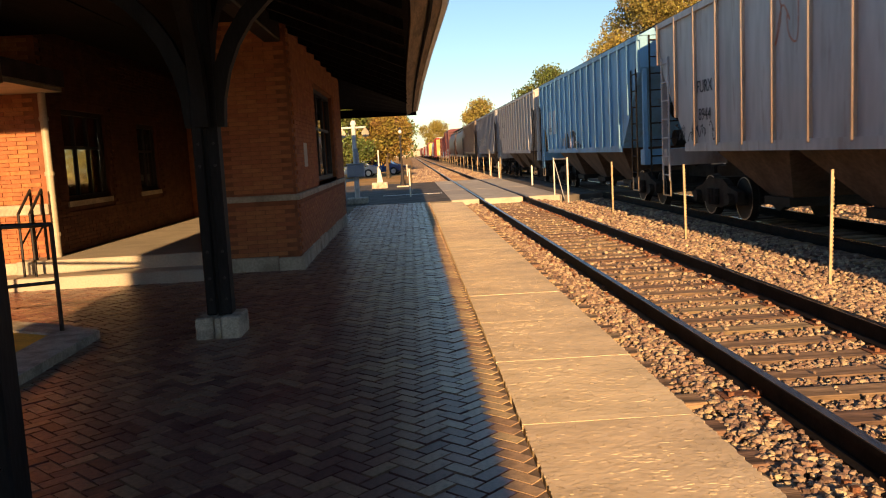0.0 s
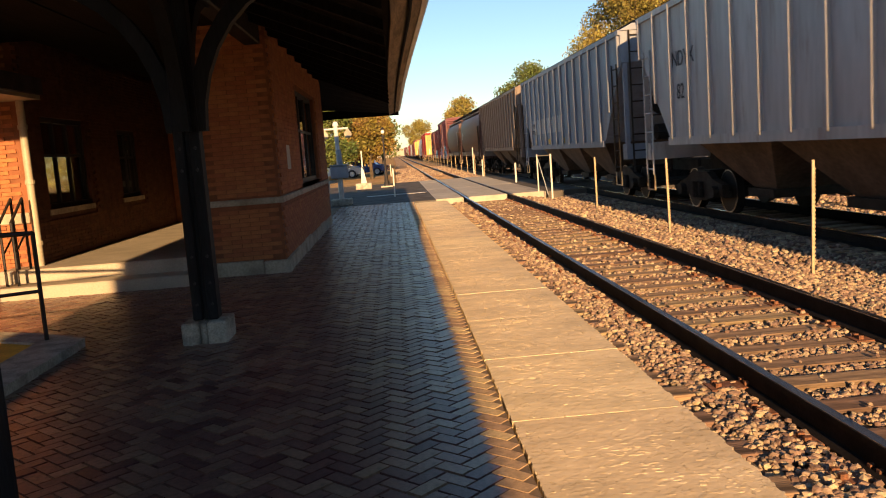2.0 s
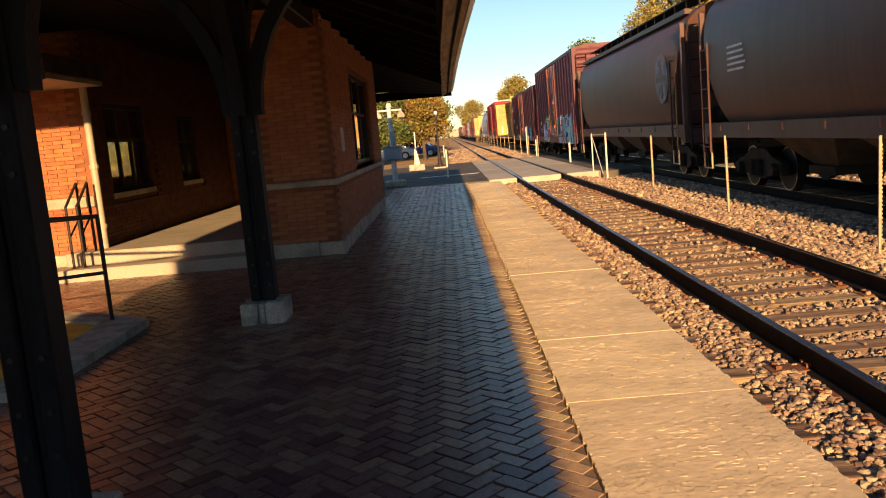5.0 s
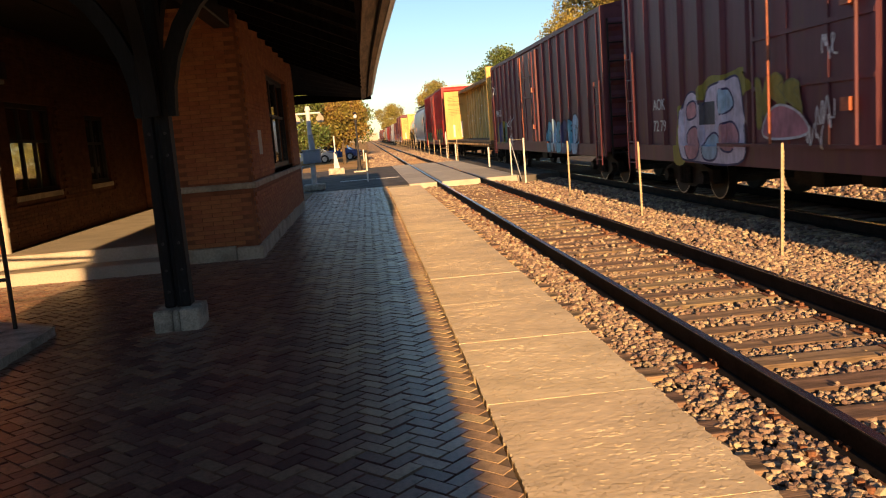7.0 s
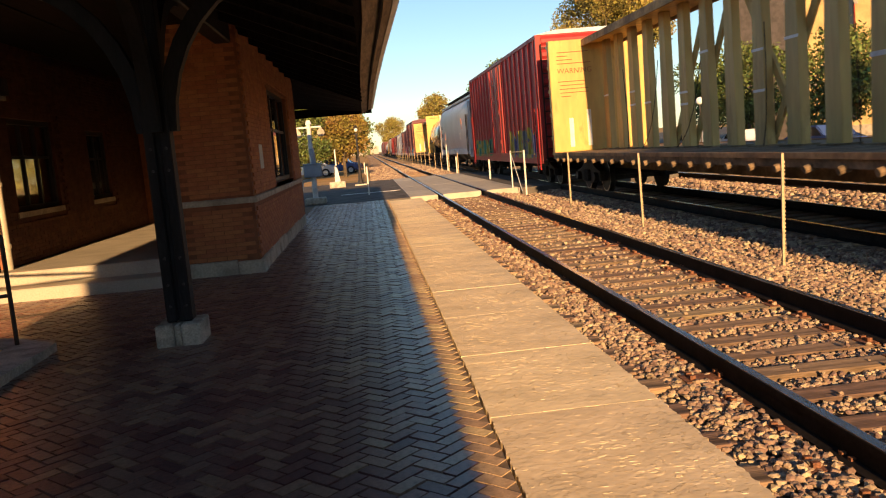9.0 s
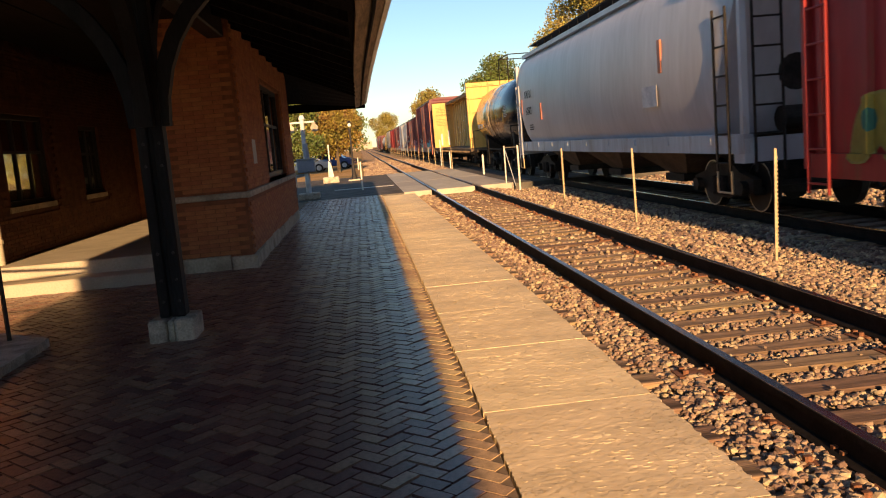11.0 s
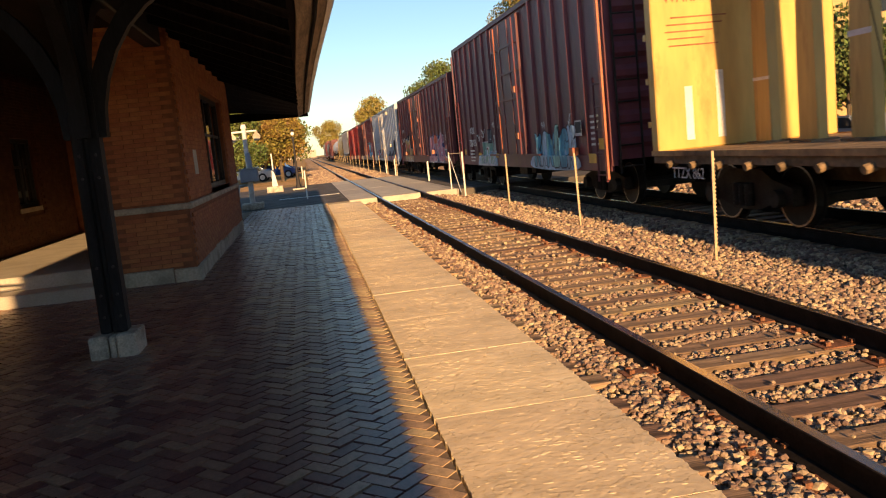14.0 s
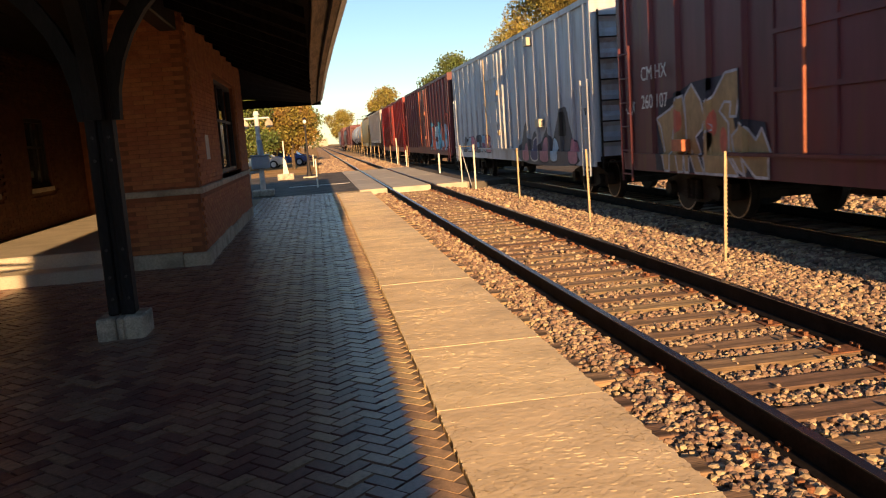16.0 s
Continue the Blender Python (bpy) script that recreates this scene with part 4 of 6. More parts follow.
def car(x, y, z, rz, body, label):
    c = thing("parked_car", (x, y, z), label, "car", "parked cars", rz)
    bm = bmesh.new()
    prism(bm, [(-2.1, 0.3), (-2.15, 0.75), (-1.2, 0.9), (-0.7, 1.4), (0.8, 1.42), (1.5, 0.95), (2.1, 0.85), (2.15, 0.3)], -0.85, 0.85, "x")
    bmesh.ops.bevel(bm, geom=bm.edges[:], offset=0.06, segments=2, affect="EDGES")
    part("body", bm, body, c)
    for sx in (-0.86, 0.86):
        bm = bmesh.new()
        prism(bm, [(-1.1, 0.92), (-0.66, 1.34), (0.76, 1.35), (1.35, 0.95)], min(sx, sx * 0.98), max(sx, sx * 0.98), "x")
        part("side_window", bm, M_GLASS, c)
    for sx in (-0.8, 0.8):
        for yy in (-1.3, 1.35):
            bm = bmesh.new()
            rod(bm, (sx - 0.1, yy, 0.33), (sx + 0.1, yy, 0.33), 0.33, 16)
            wh = part("wheel", bm, M_TYRE, c)
            bm = bmesh.new()
            rod(bm, (sx - 0.105, yy, 0.33), (sx + 0.105, yy, 0.33), 0.2, 12)
            part("rim", bm, M_SILVER, wh)


C_BLUE, C_WHITE, C_GREY = mat("blue car paint", (0.05, 0.09, 0.25), 0.25, var=0.05, bump=0, coat=0.5), mat("white car paint", (0.7, 0.7, 0.7), 0.3, var=0.04, bump=0, coat=0.5), mat("grey car paint", (0.25, 0.26, 0.28), 0.3, var=0.05, bump=0, coat=0.5)
car(22, 38, -0.35, 4, C_BLUE, "dark blue parked car behind the tracks")
car(22, 46, -0.35, -3, C_WHITE, "white parked car behind the tracks")
car(22, 53, -0.35, 2, C_GREY, "grey parked car behind the tracks")
car(22, 30, -0.35, 0, C_GREY, "grey parked car behind the tracks")
car(-4.6, 66, -0.02, 85, C_WHITE, "white car parked beyond the crossing")
car(-2.6, 70, -0.02, 80, C_BLUE, "dark blue car parked beyond the crossing")
car(-7.6, 68, -0.02, 80, C_WHITE, "white car parked beyond the crossing")
for y in (34, 49, 62):
    l2 = thing("street_lamp", (20.5, y, -0.35), "black lamp post with a milky globe behind the tracks", "street lamp", "street lamps behind the tracks")
    bm = bmesh.new()
    rod(bm, (0, 0, 0), (0, 0, 0.7), 0.13, 10, 0.07)
    rod(bm, (0, 0, 0.7), (0, 0, 3.1), 0.05, 10)
    part("pole", bm, M_RAILIRON, l2)
    bm = bmesh.new()
    bmesh.ops.create_uvsphere(bm, u_segments=12, v_segments=8, radius=0.24, matrix=Matrix.Translation((0, 0, 3.35)))
    part("globe", bm, M_LAMPGLASS, l2, "milky globe", True)

# distant verge wood and skyline
bd = thing("distant_building", (-6, 700, -0.6), "pale distant building at the end of the line", "building")
solid("wall", [(-10, 16, 0, 20, 0, 7)], M_CONC, bd)
solid("roof_block", [(-2, 9, -3, 14, 7, 12)], M_CONC, bd)


# ---- freight train ----
HW = 1.6          # half width of a wagon
TRACK_X = 7.25
SPEED = 16.6


def wheel_mesh():
    bm = bmesh.new()
    for x in (-0.76, 0.76):
        s = 1 if x > 0 else -1
        rod(bm, (x - 0.06, 0, 0.42), (x + 0.06, 0, 0.42), 0.42, 24)
        rod(bm, (x - s * 0.09, 0, 0.42), (x - s * 0.06, 0, 0.42), 0.45, 24)
    rod(bm, (-0.95, 0, 0.42), (0.95, 0, 0.42), 0.08, 10)
    return to_mesh("wheelset", bm, M_WHEEL)


def rim_mesh():
    bm = bmesh.new()
    for x in (0.0,):
        pts = 28
        o = [(x, 0.42 * math.cos(i * 2 * math.pi / pts), 0.42 + 0.42 * math.sin(i * 2 * math.pi / pts)) for i in range(pts)]
        q = [(x, 0.397 * math.cos(i * 2 * math.pi / pts), 0.42 + 0.397 * math.sin(i * 2 * math.pi / pts)) for i in range(pts)]
        o, q = [bm.verts.new(p) for p in o], [bm.verts.new(p) for p in q]
        for i in range(pts):
            bm.faces.new((o[i], o[(i + 1) % pts], q[(i + 1) % pts], q[i]))
    return to_mesh("rim", bm, M_TREAD)


def frame_mesh():
    bm = bmesh.new()
    for s in (-1, 1):
        x0, x1 = sorted((s * 0.92, s * 1.06))
        prism(bm, [(-1.15, 0.34), (-0.72, 0.34), (-0.3, 0.22), (0.3, 0.22), (0.72, 0.34), (1.15, 0.34), (1.15, 0.56), (0.7, 0.66), (0.42, 0.8), (-0.42, 0.8), (-0.7, 0.66), (-1.15, 0.56)], x0, x1, "x")
        for y in (-0.88, 0.88):
            rod(bm, (s * 1.04, y, 0.42), (s * 1.17, y, 0.42), 0.12, 12)
        for y in (-0.16, 0, 0.16):
            rod(bm, (s * 1.1, y, 0.28), (s * 1.1, y, 0.6), 0.065, 8)
    box(bm, -0.95, 0.95, -0.25, 0.25, 0.4, 0.82)
    box(bm, -1.0, 1.0, -1.05, -0.95, 0.3, 0.42)
    return to_mesh("side_frame", bm, M_UNDER)


ME_WHEEL, ME_RIM, ME_FRAME = wheel_mesh(), rim_mesh(), frame_mesh()


def running_gear(w, L, inset=1.9):
    for s in (-1, 1):
        yc = s * (L / 2 - inset)
        bogie = put("bogie", ME_FRAME, w, (0, yc, 0), "grimy black truck frame with springs")
        for a in (-0.88, 0.88):
            put("wheelset", ME_WHEEL, bogie, (0, a, 0))
            for x in (-0.824, 0.824):
                put("rim", ME_RIM, bogie, (x, a, 0), "bright worn wheel rim")
        bm = bmesh.new()
        box(bm, -0.14, 0.14, *sorted((yc + s * 0.6, s * (L / 2 + 0.45))), 0.7, 0.98)
        box(bm, -0.2, 0.2, *sorted((s * (L / 2 + 0.4), s * (L / 2 + 0.8))), 0.68, 1.0, bev=0.04)
        part("coupler", bm, M_UNDER, w)
        bm = bmesh.new()
        pipe(bm, [(0.3, s * (L / 2), 0.8), (0.34, s * (L / 2 + 0.4), 0.35), (0.3, s * (L / 2 + 0.75), 0.45)], 0.03)
        part("air_hose", bm, M_UNDER, w)


def ladder(bm, x, y, z0, z1, wide=0.45, along="y", n=None, r=0.016):
    d = (0, wide, 0) if along == "y" else (wide, 0, 0)
    a, b = Vector((x, y, z0)), Vector((x, y, z1))
    for o in (Vector((0, 0, 0)), Vector(d)):
        box_a, box_b = a + o, b + o
        rod(bm, box_a, box_b, 0.022, 6)
    n = n or int((z1 - z0) / 0.42)
    for i in range(n + 1):
        p = a + (b - a) * (i + 0.3) / (n + 0.6)
        rod(bm, p, p + Vector(d), r, 6)


def wagon(name, s0, s1, label):
    """An empty wagon root at its middle; s0 and s1: its ends along the track at the start."""
    w = thing(name, (TRACK_X, (s0 + s1) / 2, 0), label, "freight wagon", "wagons of the freight train")
    WAGONS.append((w, (s0 + s1) / 2))
    return w, s1 - s0


WAGONS = []
RELIEF = {}     # wagon: skin, rib height, rib half widths, rib places, door edges


def bay_chutes(w, L, z, n=3, end=2.6):
    span = (L - 2 * end) / n
    for i in range(n):
        yc = -L / 2 + end + span * (i + 0.5)
        bm = bmesh.new()
        top, bot = span * 0.5, 0.42
        A = [(-1.42, yc - top, z), (1.42, yc - top, z), (1.42, yc + top, z), (-1.42, yc + top, z)]
        B = [(-0.75, yc - bot, 0.52), (0.75, yc - bot, 0.52), (0.75, yc + bot, 0.52), (-0.75, yc + bot, 0.52)]
        loft(bm, [A, B])
        ch = part("chute", bm, M_CHUTE, w, "rusty brown hopper chute")
        bm = bmesh.new()
        box(bm, -0.85, 0.85, yc - 0.5, yc + 0.5, 0.38, 0.53)
        part("gate", bm, M_UNDER, ch)
    solid("centre_sill", [(-0.2, 0.2, -L / 2 + 0.3, L / 2 - 0.3, 0.95, 1.3)], M_UNDER, w)


def walkway(w, L, z):
    bm = bmesh.new()
    for x in (-0.95, 0.35):
        box(bm, x, x + 0.6, -L / 2 - 0.15, L / 2 + 0.15, z + 0.22, z + 0.26)
    for k in range(int(L / 1.05)):
        y = -L / 2 + 0.4 + 1.05 * k
        for x in (-0.93, 0.93):
            box(bm, x - 0.02, x + 0.02, y, y + 0.05, z - 0.05, z + 0.22)
    part("running_board", bm, M_UNDER, w, "dark grating walkway on the roof")


def end_gear(w, L, paint_m, z_sill, z_top, inset):
    """End platforms, posts, ladders and brake gear of a hopper."""
    for s in (-1, 1):
        e = s * L / 2
        bm = bmesh.new()
        box(bm, -HW + 0.05, HW - 0.05, *sorted((e - s * 0.35, e)), z_sill - 0.42, z_sill - 0.05)
        part("end_sill", bm, paint_m, w)
        for x in (-HW + 0.1, HW - 0.1):
            bm = bmesh.new()
            box(bm, x - 0.05, x + 0.05, *sorted((e - s * 0.12, e - s * 0.02)), z_sill - 0.1, z_top - 0.05)
            part("corner_post", bm, paint_m, w)
        bm = bmesh.new()
        ladder(bm, -HW - 0.03, e - s * 0.55 - 0.22, 0.75, z_top - 0.75)
        part("side_ladder", bm, paint_m if s > 0 else M_UNDER, w, "thin side ladder")
        bm = bmesh.new()
        ladder(bm, -HW + 0.2, e + s * 0.06, 0.75, z_top, along="x")
        part("end_ladder", bm, M_UNDER, w)
        bm = bmesh.new()
        pipe(bm, [(-HW - 0.02, e - s * 0.8, 0.75), (-HW - 0.02, e - s * 0.8, 0.42), (-HW - 0.02, e - s * 0.3, 0.42), (-HW - 0.02, e - s * 0.3, 0.75)], 0.018)
        part("stirrup", bm, M_STAKE, w)
    bm = bmesh.new()
    rod(bm, (-0.55, -L / 2 + 0.3, z_sill + 0.9), (-0.55, -L / 2 + 0.24, z_sill + 0.9), 0.28, 16)
    rod(bm, (-0.55, -L / 2 + 0.8, z_sill + 0.2), (0.4, -L / 2 + 0.8, z_sill + 0.2), 0.2, 12)
    part("brake_gear", bm, M_UNDER, w)


def ribbed_hopper(s0, s1, pm, label, ribs=14, top=4.15, sill=1.48, rib_m=None):
    w, L = wagon("hopper_wagon", s0, s1, label)
    h = L / 2
    bm = bmesh.new()
    prism(bm, [(-h, top), (-h, top - 0.75), (-h + 1.85, sill), (h - 1.85, sill), (h, top - 0.75), (h, top)], -HW, HW, "x")
    part("body", bm, pm, w)
    bm = bmesh.new()
    prism(bm, [(-HW - 0.03, top), (HW + 0.03, top), (HW - 0.3, top + 0.16), (-HW + 0.3, top + 0.16)], -h - 0.04, h + 0.04, "y")
    part("roof", bm, pm, w)
    bm = bmesh.new()
    box(bm, -0.02, 0.07, -0.04, 0.04, 0, 1, bev=0.012)
    me_rib = to_mesh("rib", bm, rib_m or pm)
    for sx in (-1, 1):
        for k in range(ribs):
            y = -h + 0.12 + (L - 0.24) * k / (ribs - 1)
            d = h - abs(y)
            z0 = sill if d >= 1.85 else (top - 0.75 - d / 1.85 * (top - 0.75 - sill))
            o = put("rib", me_rib, w, (sx * HW, y, z0), rz=0 if sx > 0 else 180)
            o.scale = (1, 1, top - z0)
        solid("side_sill", [(min(sx * HW, sx * (HW + 0.05)), max(sx * HW, sx * (HW + 0.05)), -h + 1.85, h - 1.85, sill - 0.1, sill + 0.06)], pm, w)
        solid("top_chord", [(min(sx * HW, sx * (HW + 0.06)), max(sx * HW, sx * (HW + 0.06)), -h, h, top - 0.1, top + 0.02)], pm, w)
    RELIEF[w] = (HW, 0.07, 0.041, 0.03, [-h + 0.12 + (L - 0.24) * k / (ribs - 1) for k in range(ribs)], None, -1)
    bay_chutes(w, L, sill)
    walkway(w, L, top + 0.1)
    end_gear(w, L, pm, sill, top, 1.85)
    running_gear(w, L)
    return w, L


def smooth_hopper(s0, s1, pm, label, top=4.1, sill=1.35, sill_m=None, round_end=0.3):
    w, L = wagon("hopper_wagon", s0, s1, label)
    h = L / 2
    cp = [(1.42, sill), (1.55, sill + 0.3), (1.615, sill + 0.8), (1.62, sill + 1.4), (1.54, top - 0.6), (1.36, top - 0.25), (1.05, top), (0.6, top + 0.15), (0, top + 0.2)]
    prof = [tuple(np.array(a) + (np.array(b) - np.array(a)) * k / 2) for a, b in zip(cp, cp[1:]) for k in (0, 1)] + [cp[-1]]
    prof = [prof[0]] + [((a[0] + 2 * b[0] + c[0]) / 4, (a[1] + 2 * b[1] + c[1]) / 4) for a, b, c in zip(prof, prof[1:], prof[2:])] + [prof[-1]]
    ring = [(-x, z) for x, z in prof] + [(x, z) for x, z in prof[-2::-1]]
    bm = bmesh.new()
    def cut(z):
        f = (z - sill) / (top - sill)
        return 1.3 * max(0, 1 - f) ** 1.5
    rows = []
    for s, k in ((-1, 0.25), (-1, 0.0), (1, 0.0), (1, 0.25)):
        sc = 1 - k * 0.12
        rows.append([(x * sc, s * (h - cut(z) - (round_end if k == 0 else 0) + 0), z) for x, z in ring])
    loft(bm, rows)
    part("body", bm, pm, w, smooth=True)
    for sx in (-1, 1):
        a, b = sorted((sx * 1.4, sx * 1.56))
        solid("side_sill", [(a, b, -h, h, sill - 0.28, sill + 0.02)], sill_m or pm, w)
        bm = bmesh.new()
        for k in range(9):
            y = -h + 1.2 + (L - 2.4) * k / 8
            box(bm, *sorted((sx * 1.55, sx * 1.58)), y - 0.06, y + 0.06, sill - 0.14, sill - 0.02)
        part("sill_lugs", bm, sill_m or pm, w)
        solid("top_chord", [(min(sx * 1.2, sx * 1.34), max(sx * 1.2, sx * 1.34), -h + 0.3, h - 0.3, top - 0.12, top)], pm, w)
    bay_chutes(w, L, sill - 0.05)
    walkway(w, L, top + 0.12)
    end_gear(w, L, pm, sill, top - 0.3, 1.5)
    running_gear(w, L)
    return w, L


def boxcar(s0, s1, pm, label, top=4.85, bottom=0.95, ribs=17, door=0.0, door_w=3.0, rod_m=None, roof_m=None, end_m=None):
    w, L = wagon("boxcar", s0, s1, label)
    h = L / 2
    bm = bmesh.new()
    box(bm, -HW + 0.06, HW - 0.06, -h, h, bottom, top)
    part("body", bm, pm, w)
    bm = bmesh.new()
    prism(bm, [(-HW, top), (HW, top), (0.9, top + 0.13), (-0.9, top + 0.13)], -h - 0.02, h + 0.02, "y")
    part("roof", bm, roof_m or pm, w)
    bm = bmesh.new()
    prism(bm, [(-0.09, 0), (0.09, 0), (0.045, 0.065), (-0.045, 0.065)], bottom + 0.1, top - 0.12, "z")
    bmesh.ops.rotate(bm, verts=bm.verts, cent=(0, 0, 0), matrix=Matrix.Rotation(-math.pi / 2, 3, "Z"))
    me_rib = to_mesh("side_post", bm, pm)
    posts = [-h + 0.35 + (L - 0.7) * k / (ribs - 1) for k in range(ribs)]
    RELIEF[w] = (HW - 0.06, 0.065, 0.09, 0.045, [y for y in posts if abs(y - door) >= door_w / 2 + 0.15], (door - door_w / 2, door + door_w / 2), bottom + 0.1)
    for sx in (-1, 1):
        for k in range(ribs):
            y = -h + 0.35 + (L - 0.7) * k / (ribs - 1)
            if abs(y - door) < door_w / 2 + 0.15:
                continue
            put("side_post", me_rib, w, (sx * (HW - 0.06), y, 0), rz=0 if sx > 0 else 180)
        q = sorted((sx * (HW - 0.06), sx * HW))
        solid("side_sill", [(*q, -h, h, bottom - 0.2, bottom + 0.1)], pm, w)
        solid("top_chord", [(*q, -h, h, top - 0.12, top - 0.002)], pm, w)
        dr = solid("door", [(*sorted((sx * (HW - 0.06), sx * (HW + 0.02))), door - door_w / 2, door + door_w / 2, bottom + 0.12, top - 0.2)], pm, w, "sliding door")
        bm = bmesh.new()
        for z in (bottom + 0.9, bottom + 1.6, bottom + 2.3, bottom + 3.0):
            if z < top - 0.4:
                box(bm, *sorted((sx * (HW + 0.018), sx * (HW + 0.05))), door - door_w / 2 + 0.05, door + door_w / 2 - 0.05, z, z + 0.06)
        part("door_rib", bm, pm, dr)
        for f in (-0.5, -0.17, 0.17, 0.5):
            y = door + f * (door_w - 0.12)
            solid("door_stile", [(*sorted((sx * (HW + 0.018), sx * (HW + 0.042))), y - 0.035, y + 0.035, bottom + 0.14, top - 0.22)], pm, dr)
        for z in (bottom + 0.55, bottom + 1.75):
            solid("lock_box", [(*sorted((sx * (HW + 0.02), sx * (HW + 0.12))), door - 0.36 * door_w, door - 0.30 * door_w, z, z + 0.16)], rod_m or pm, dr, "rusty lock bracket")
        for yy in (-0.38, 0.3):
            bm = bmesh.new()
            rod(bm, (sx * (HW + 0.07), door + yy * door_w, bottom + 0.15), (sx * (HW + 0.07), door + yy * door_w, top - 0.25), 0.02, 8)
            part("lock_rod", bm, (rod_m or pm) if yy > 0 else pm, dr, "door locking rod")
        solid("door_track", [(*sorted((sx * (HW - 0.06), sx * (HW + 0.05))), door - door_w / 2 - 1.2, door + door_w / 2 + 1.2, bottom + 0.102, bottom + 0.15)], pm, w)
    for s in (-1, 1):
        n = int((top - bottom) / 0.42)
        bm = bmesh.new()
        for k in range(n):
            z = bottom + 0.2 + 0.42 * k
            prism(bm, [(s * h, z), (s * (h + 0.07), z + 0.09), (s * (h + 0.07), z + 0.2), (s * h, z + 0.3)], -HW + 0.2, HW - 0.2, "x")
        part("end_corrugation", bm, end_m or pm, w)
        for x in (-HW + 0.06, HW - 0.06):
            bm = bmesh.new()
            box(bm, x - 0.06, x + 0.06, *sorted((s * (h - 0.1), s * (h + 0.06))), bottom - 0.1, top)
            part("corner_post", bm, pm, w)
        bm = bmesh.new()
        ladder(bm, -HW - 0.04, s * (h - 0.35) - 0.22, 0.55, bottom + (2.0 if s > 0 else 1.6))
        part("side_ladder", bm, pm, w)
        bm = bmesh.new()
        ladder(bm, -HW + 0.15, s * (h + 0.12), 0.7, top - 0.3, along="x")
        part("end_ladder", bm, M_UNDER, w)
    solid("underframe", [(-0.35, 0.35, -h + 0.2, h - 0.2, 0.62, bottom - 0.01), (-1.2, 1.2, -0.9, -0.5, 0.55, bottom - 0.01), (-1.0, 1.0, 0.7, 1.5, 0.45, bottom - 0.01)], M_UNDER, w)
    running_gear(w, L)
    return w, L


def centerbeam(s0, s1, label):
    w, L = wagon("centerbeam_wagon", s0, s1, label)
    h = L / 2
    solid("deck", [(-HW + 0.02, HW - 0.02, -h, h, 0.92, 1.1), (-0.4, 0.4, -h + 0.5, h - 0.5, 0.6, 0.92)], M_DECK, w, "worn brown deck")
    bm = bmesh.new()
    for sx in (-1, 1):
        for k in range(26):
            y = -h + 0.6 + (L - 1.2) * k / 25
            rod(bm, (sx * 1.52, y - 0.1, 0.94), (sx * 1.68, y - 0.1, 0.9), 0.055, 8)
    part("winches", bm, M_DECK, w, "rusty strap winches")
    for s in (-1, 1):
        bm = bmesh.new()
        box(bm, -HW, HW, *sorted((s * (h - 0.25), s * h)), 1.1, 4.42, bev=0.02)
        b = part("bulkhead", bm, P_YELLOW, w, "yellow end bulkhead")
        bm = bmesh.new()
        for z in (1.5, 2.2, 2.9, 3.6, 4.2):
            box(bm, -HW, HW, *sorted((s * h, s * (h + 0.1))), z, z + 0.1)
        for x in (-1.5, -0.5, 0.5, 1.42):
            box(bm, x, x + 0.08, *sorted((s * h, s * (h + 0.1))), 1.1, 4.42)
        part("bulkhead_rib", bm, P_YELLOW, b)
    rnd = random.Random(int(s1))
    for k in range(9):
        a = rnd.uniform(0.3, 1.1)
        x0 = -1.42 + rnd.uniform(0, 0.15)
        solid("stencil_bar", [(x0, x0 + a, h - 0.258, h - 0.251, 4.05 - 0.11 * k - (0.42 if k > 3 else 0), 4.072 - 0.11 * k - (0.42 if k > 3 else 0))], M_STENCIL, w, "faded unreadable stencil line")
    for x0 in (-1.1, -0.55):
        solid("tape", [(x0, x0 + 0.13, h - 0.258, h - 0.251, 1.25, 2.55 + x0 * 0.4)], M_WHITEPOST, w, "pale strip on the bulkhead")
    letters("WARNING", 0.22, M_STENCIL, w, (-0.85, h - 0.256, 3.44), (90, 0, 0))
    solid("top_beam", [(-0.55, 0.55, -h + 0.25, h - 0.25, 4.28, 4.38)], P_YELLOW, w, "broad top beam")
    for sx in (-1, 1):
        solid("beam_lip", [(*sorted((sx * 0.551, sx * 0.6)), -h + 0.25, h - 0.25, 4.2, 4.39)], M_RUSTYELLOW, w, "rust-brown edge of the top beam")
    n = int((L - 1.6) / 1.15)
    pitch = (L - 1.6) / n
    for k in range(n + 1):
        y = -h + 0.8 + pitch * k
        bm = bmesh.new()
        prism(bm, [(y - 0.235, 1.1), (y + 0.235, 1.1), (y + 0.215, 2.2), (y + 0.17, 4.28), (y - 0.17, 4.28), (y - 0.215, 2.2)], -0.085, 0.085, "x")
        bmesh.ops.bevel(bm, geom=bm.edges[:], offset=0.018, segments=1, affect="EDGES")
        up = part("upright", bm, M_GRIMYELLOW, w)
        solid("foot_plate", [(-0.22, 0.22, y - 0.27, y + 0.27, 1.1, 1.13)], M_DECK, up, "rusty foot plate")
        for _ in range(k % 3):
            z = rnd.uniform(2.0, 3.3)
            solid("strap", [(-0.092, -0.086, y - 0.225, y + 0.225, z, z + 0.05)], M_WHITETXT, up, "pale band round the upright")
    for k in range(1, n - 1):
        if k % 4 in (1, 2):
            continue
        y = -h + 0.8 + pitch * k
        d = pitch * 1.85 * (1 if k < n / 2 else -1)
        bm = bmesh.new()
        prism(bm, [(y - 0.1, 1.1), (y + 0.1, 1.1), (y + d + 0.1, 4.25), (y + d - 0.1, 4.25)], 0.1, 0.16, "x")
        part("diagonal", bm, M_GRIMYELLOW, w, "slanting yellow plate")
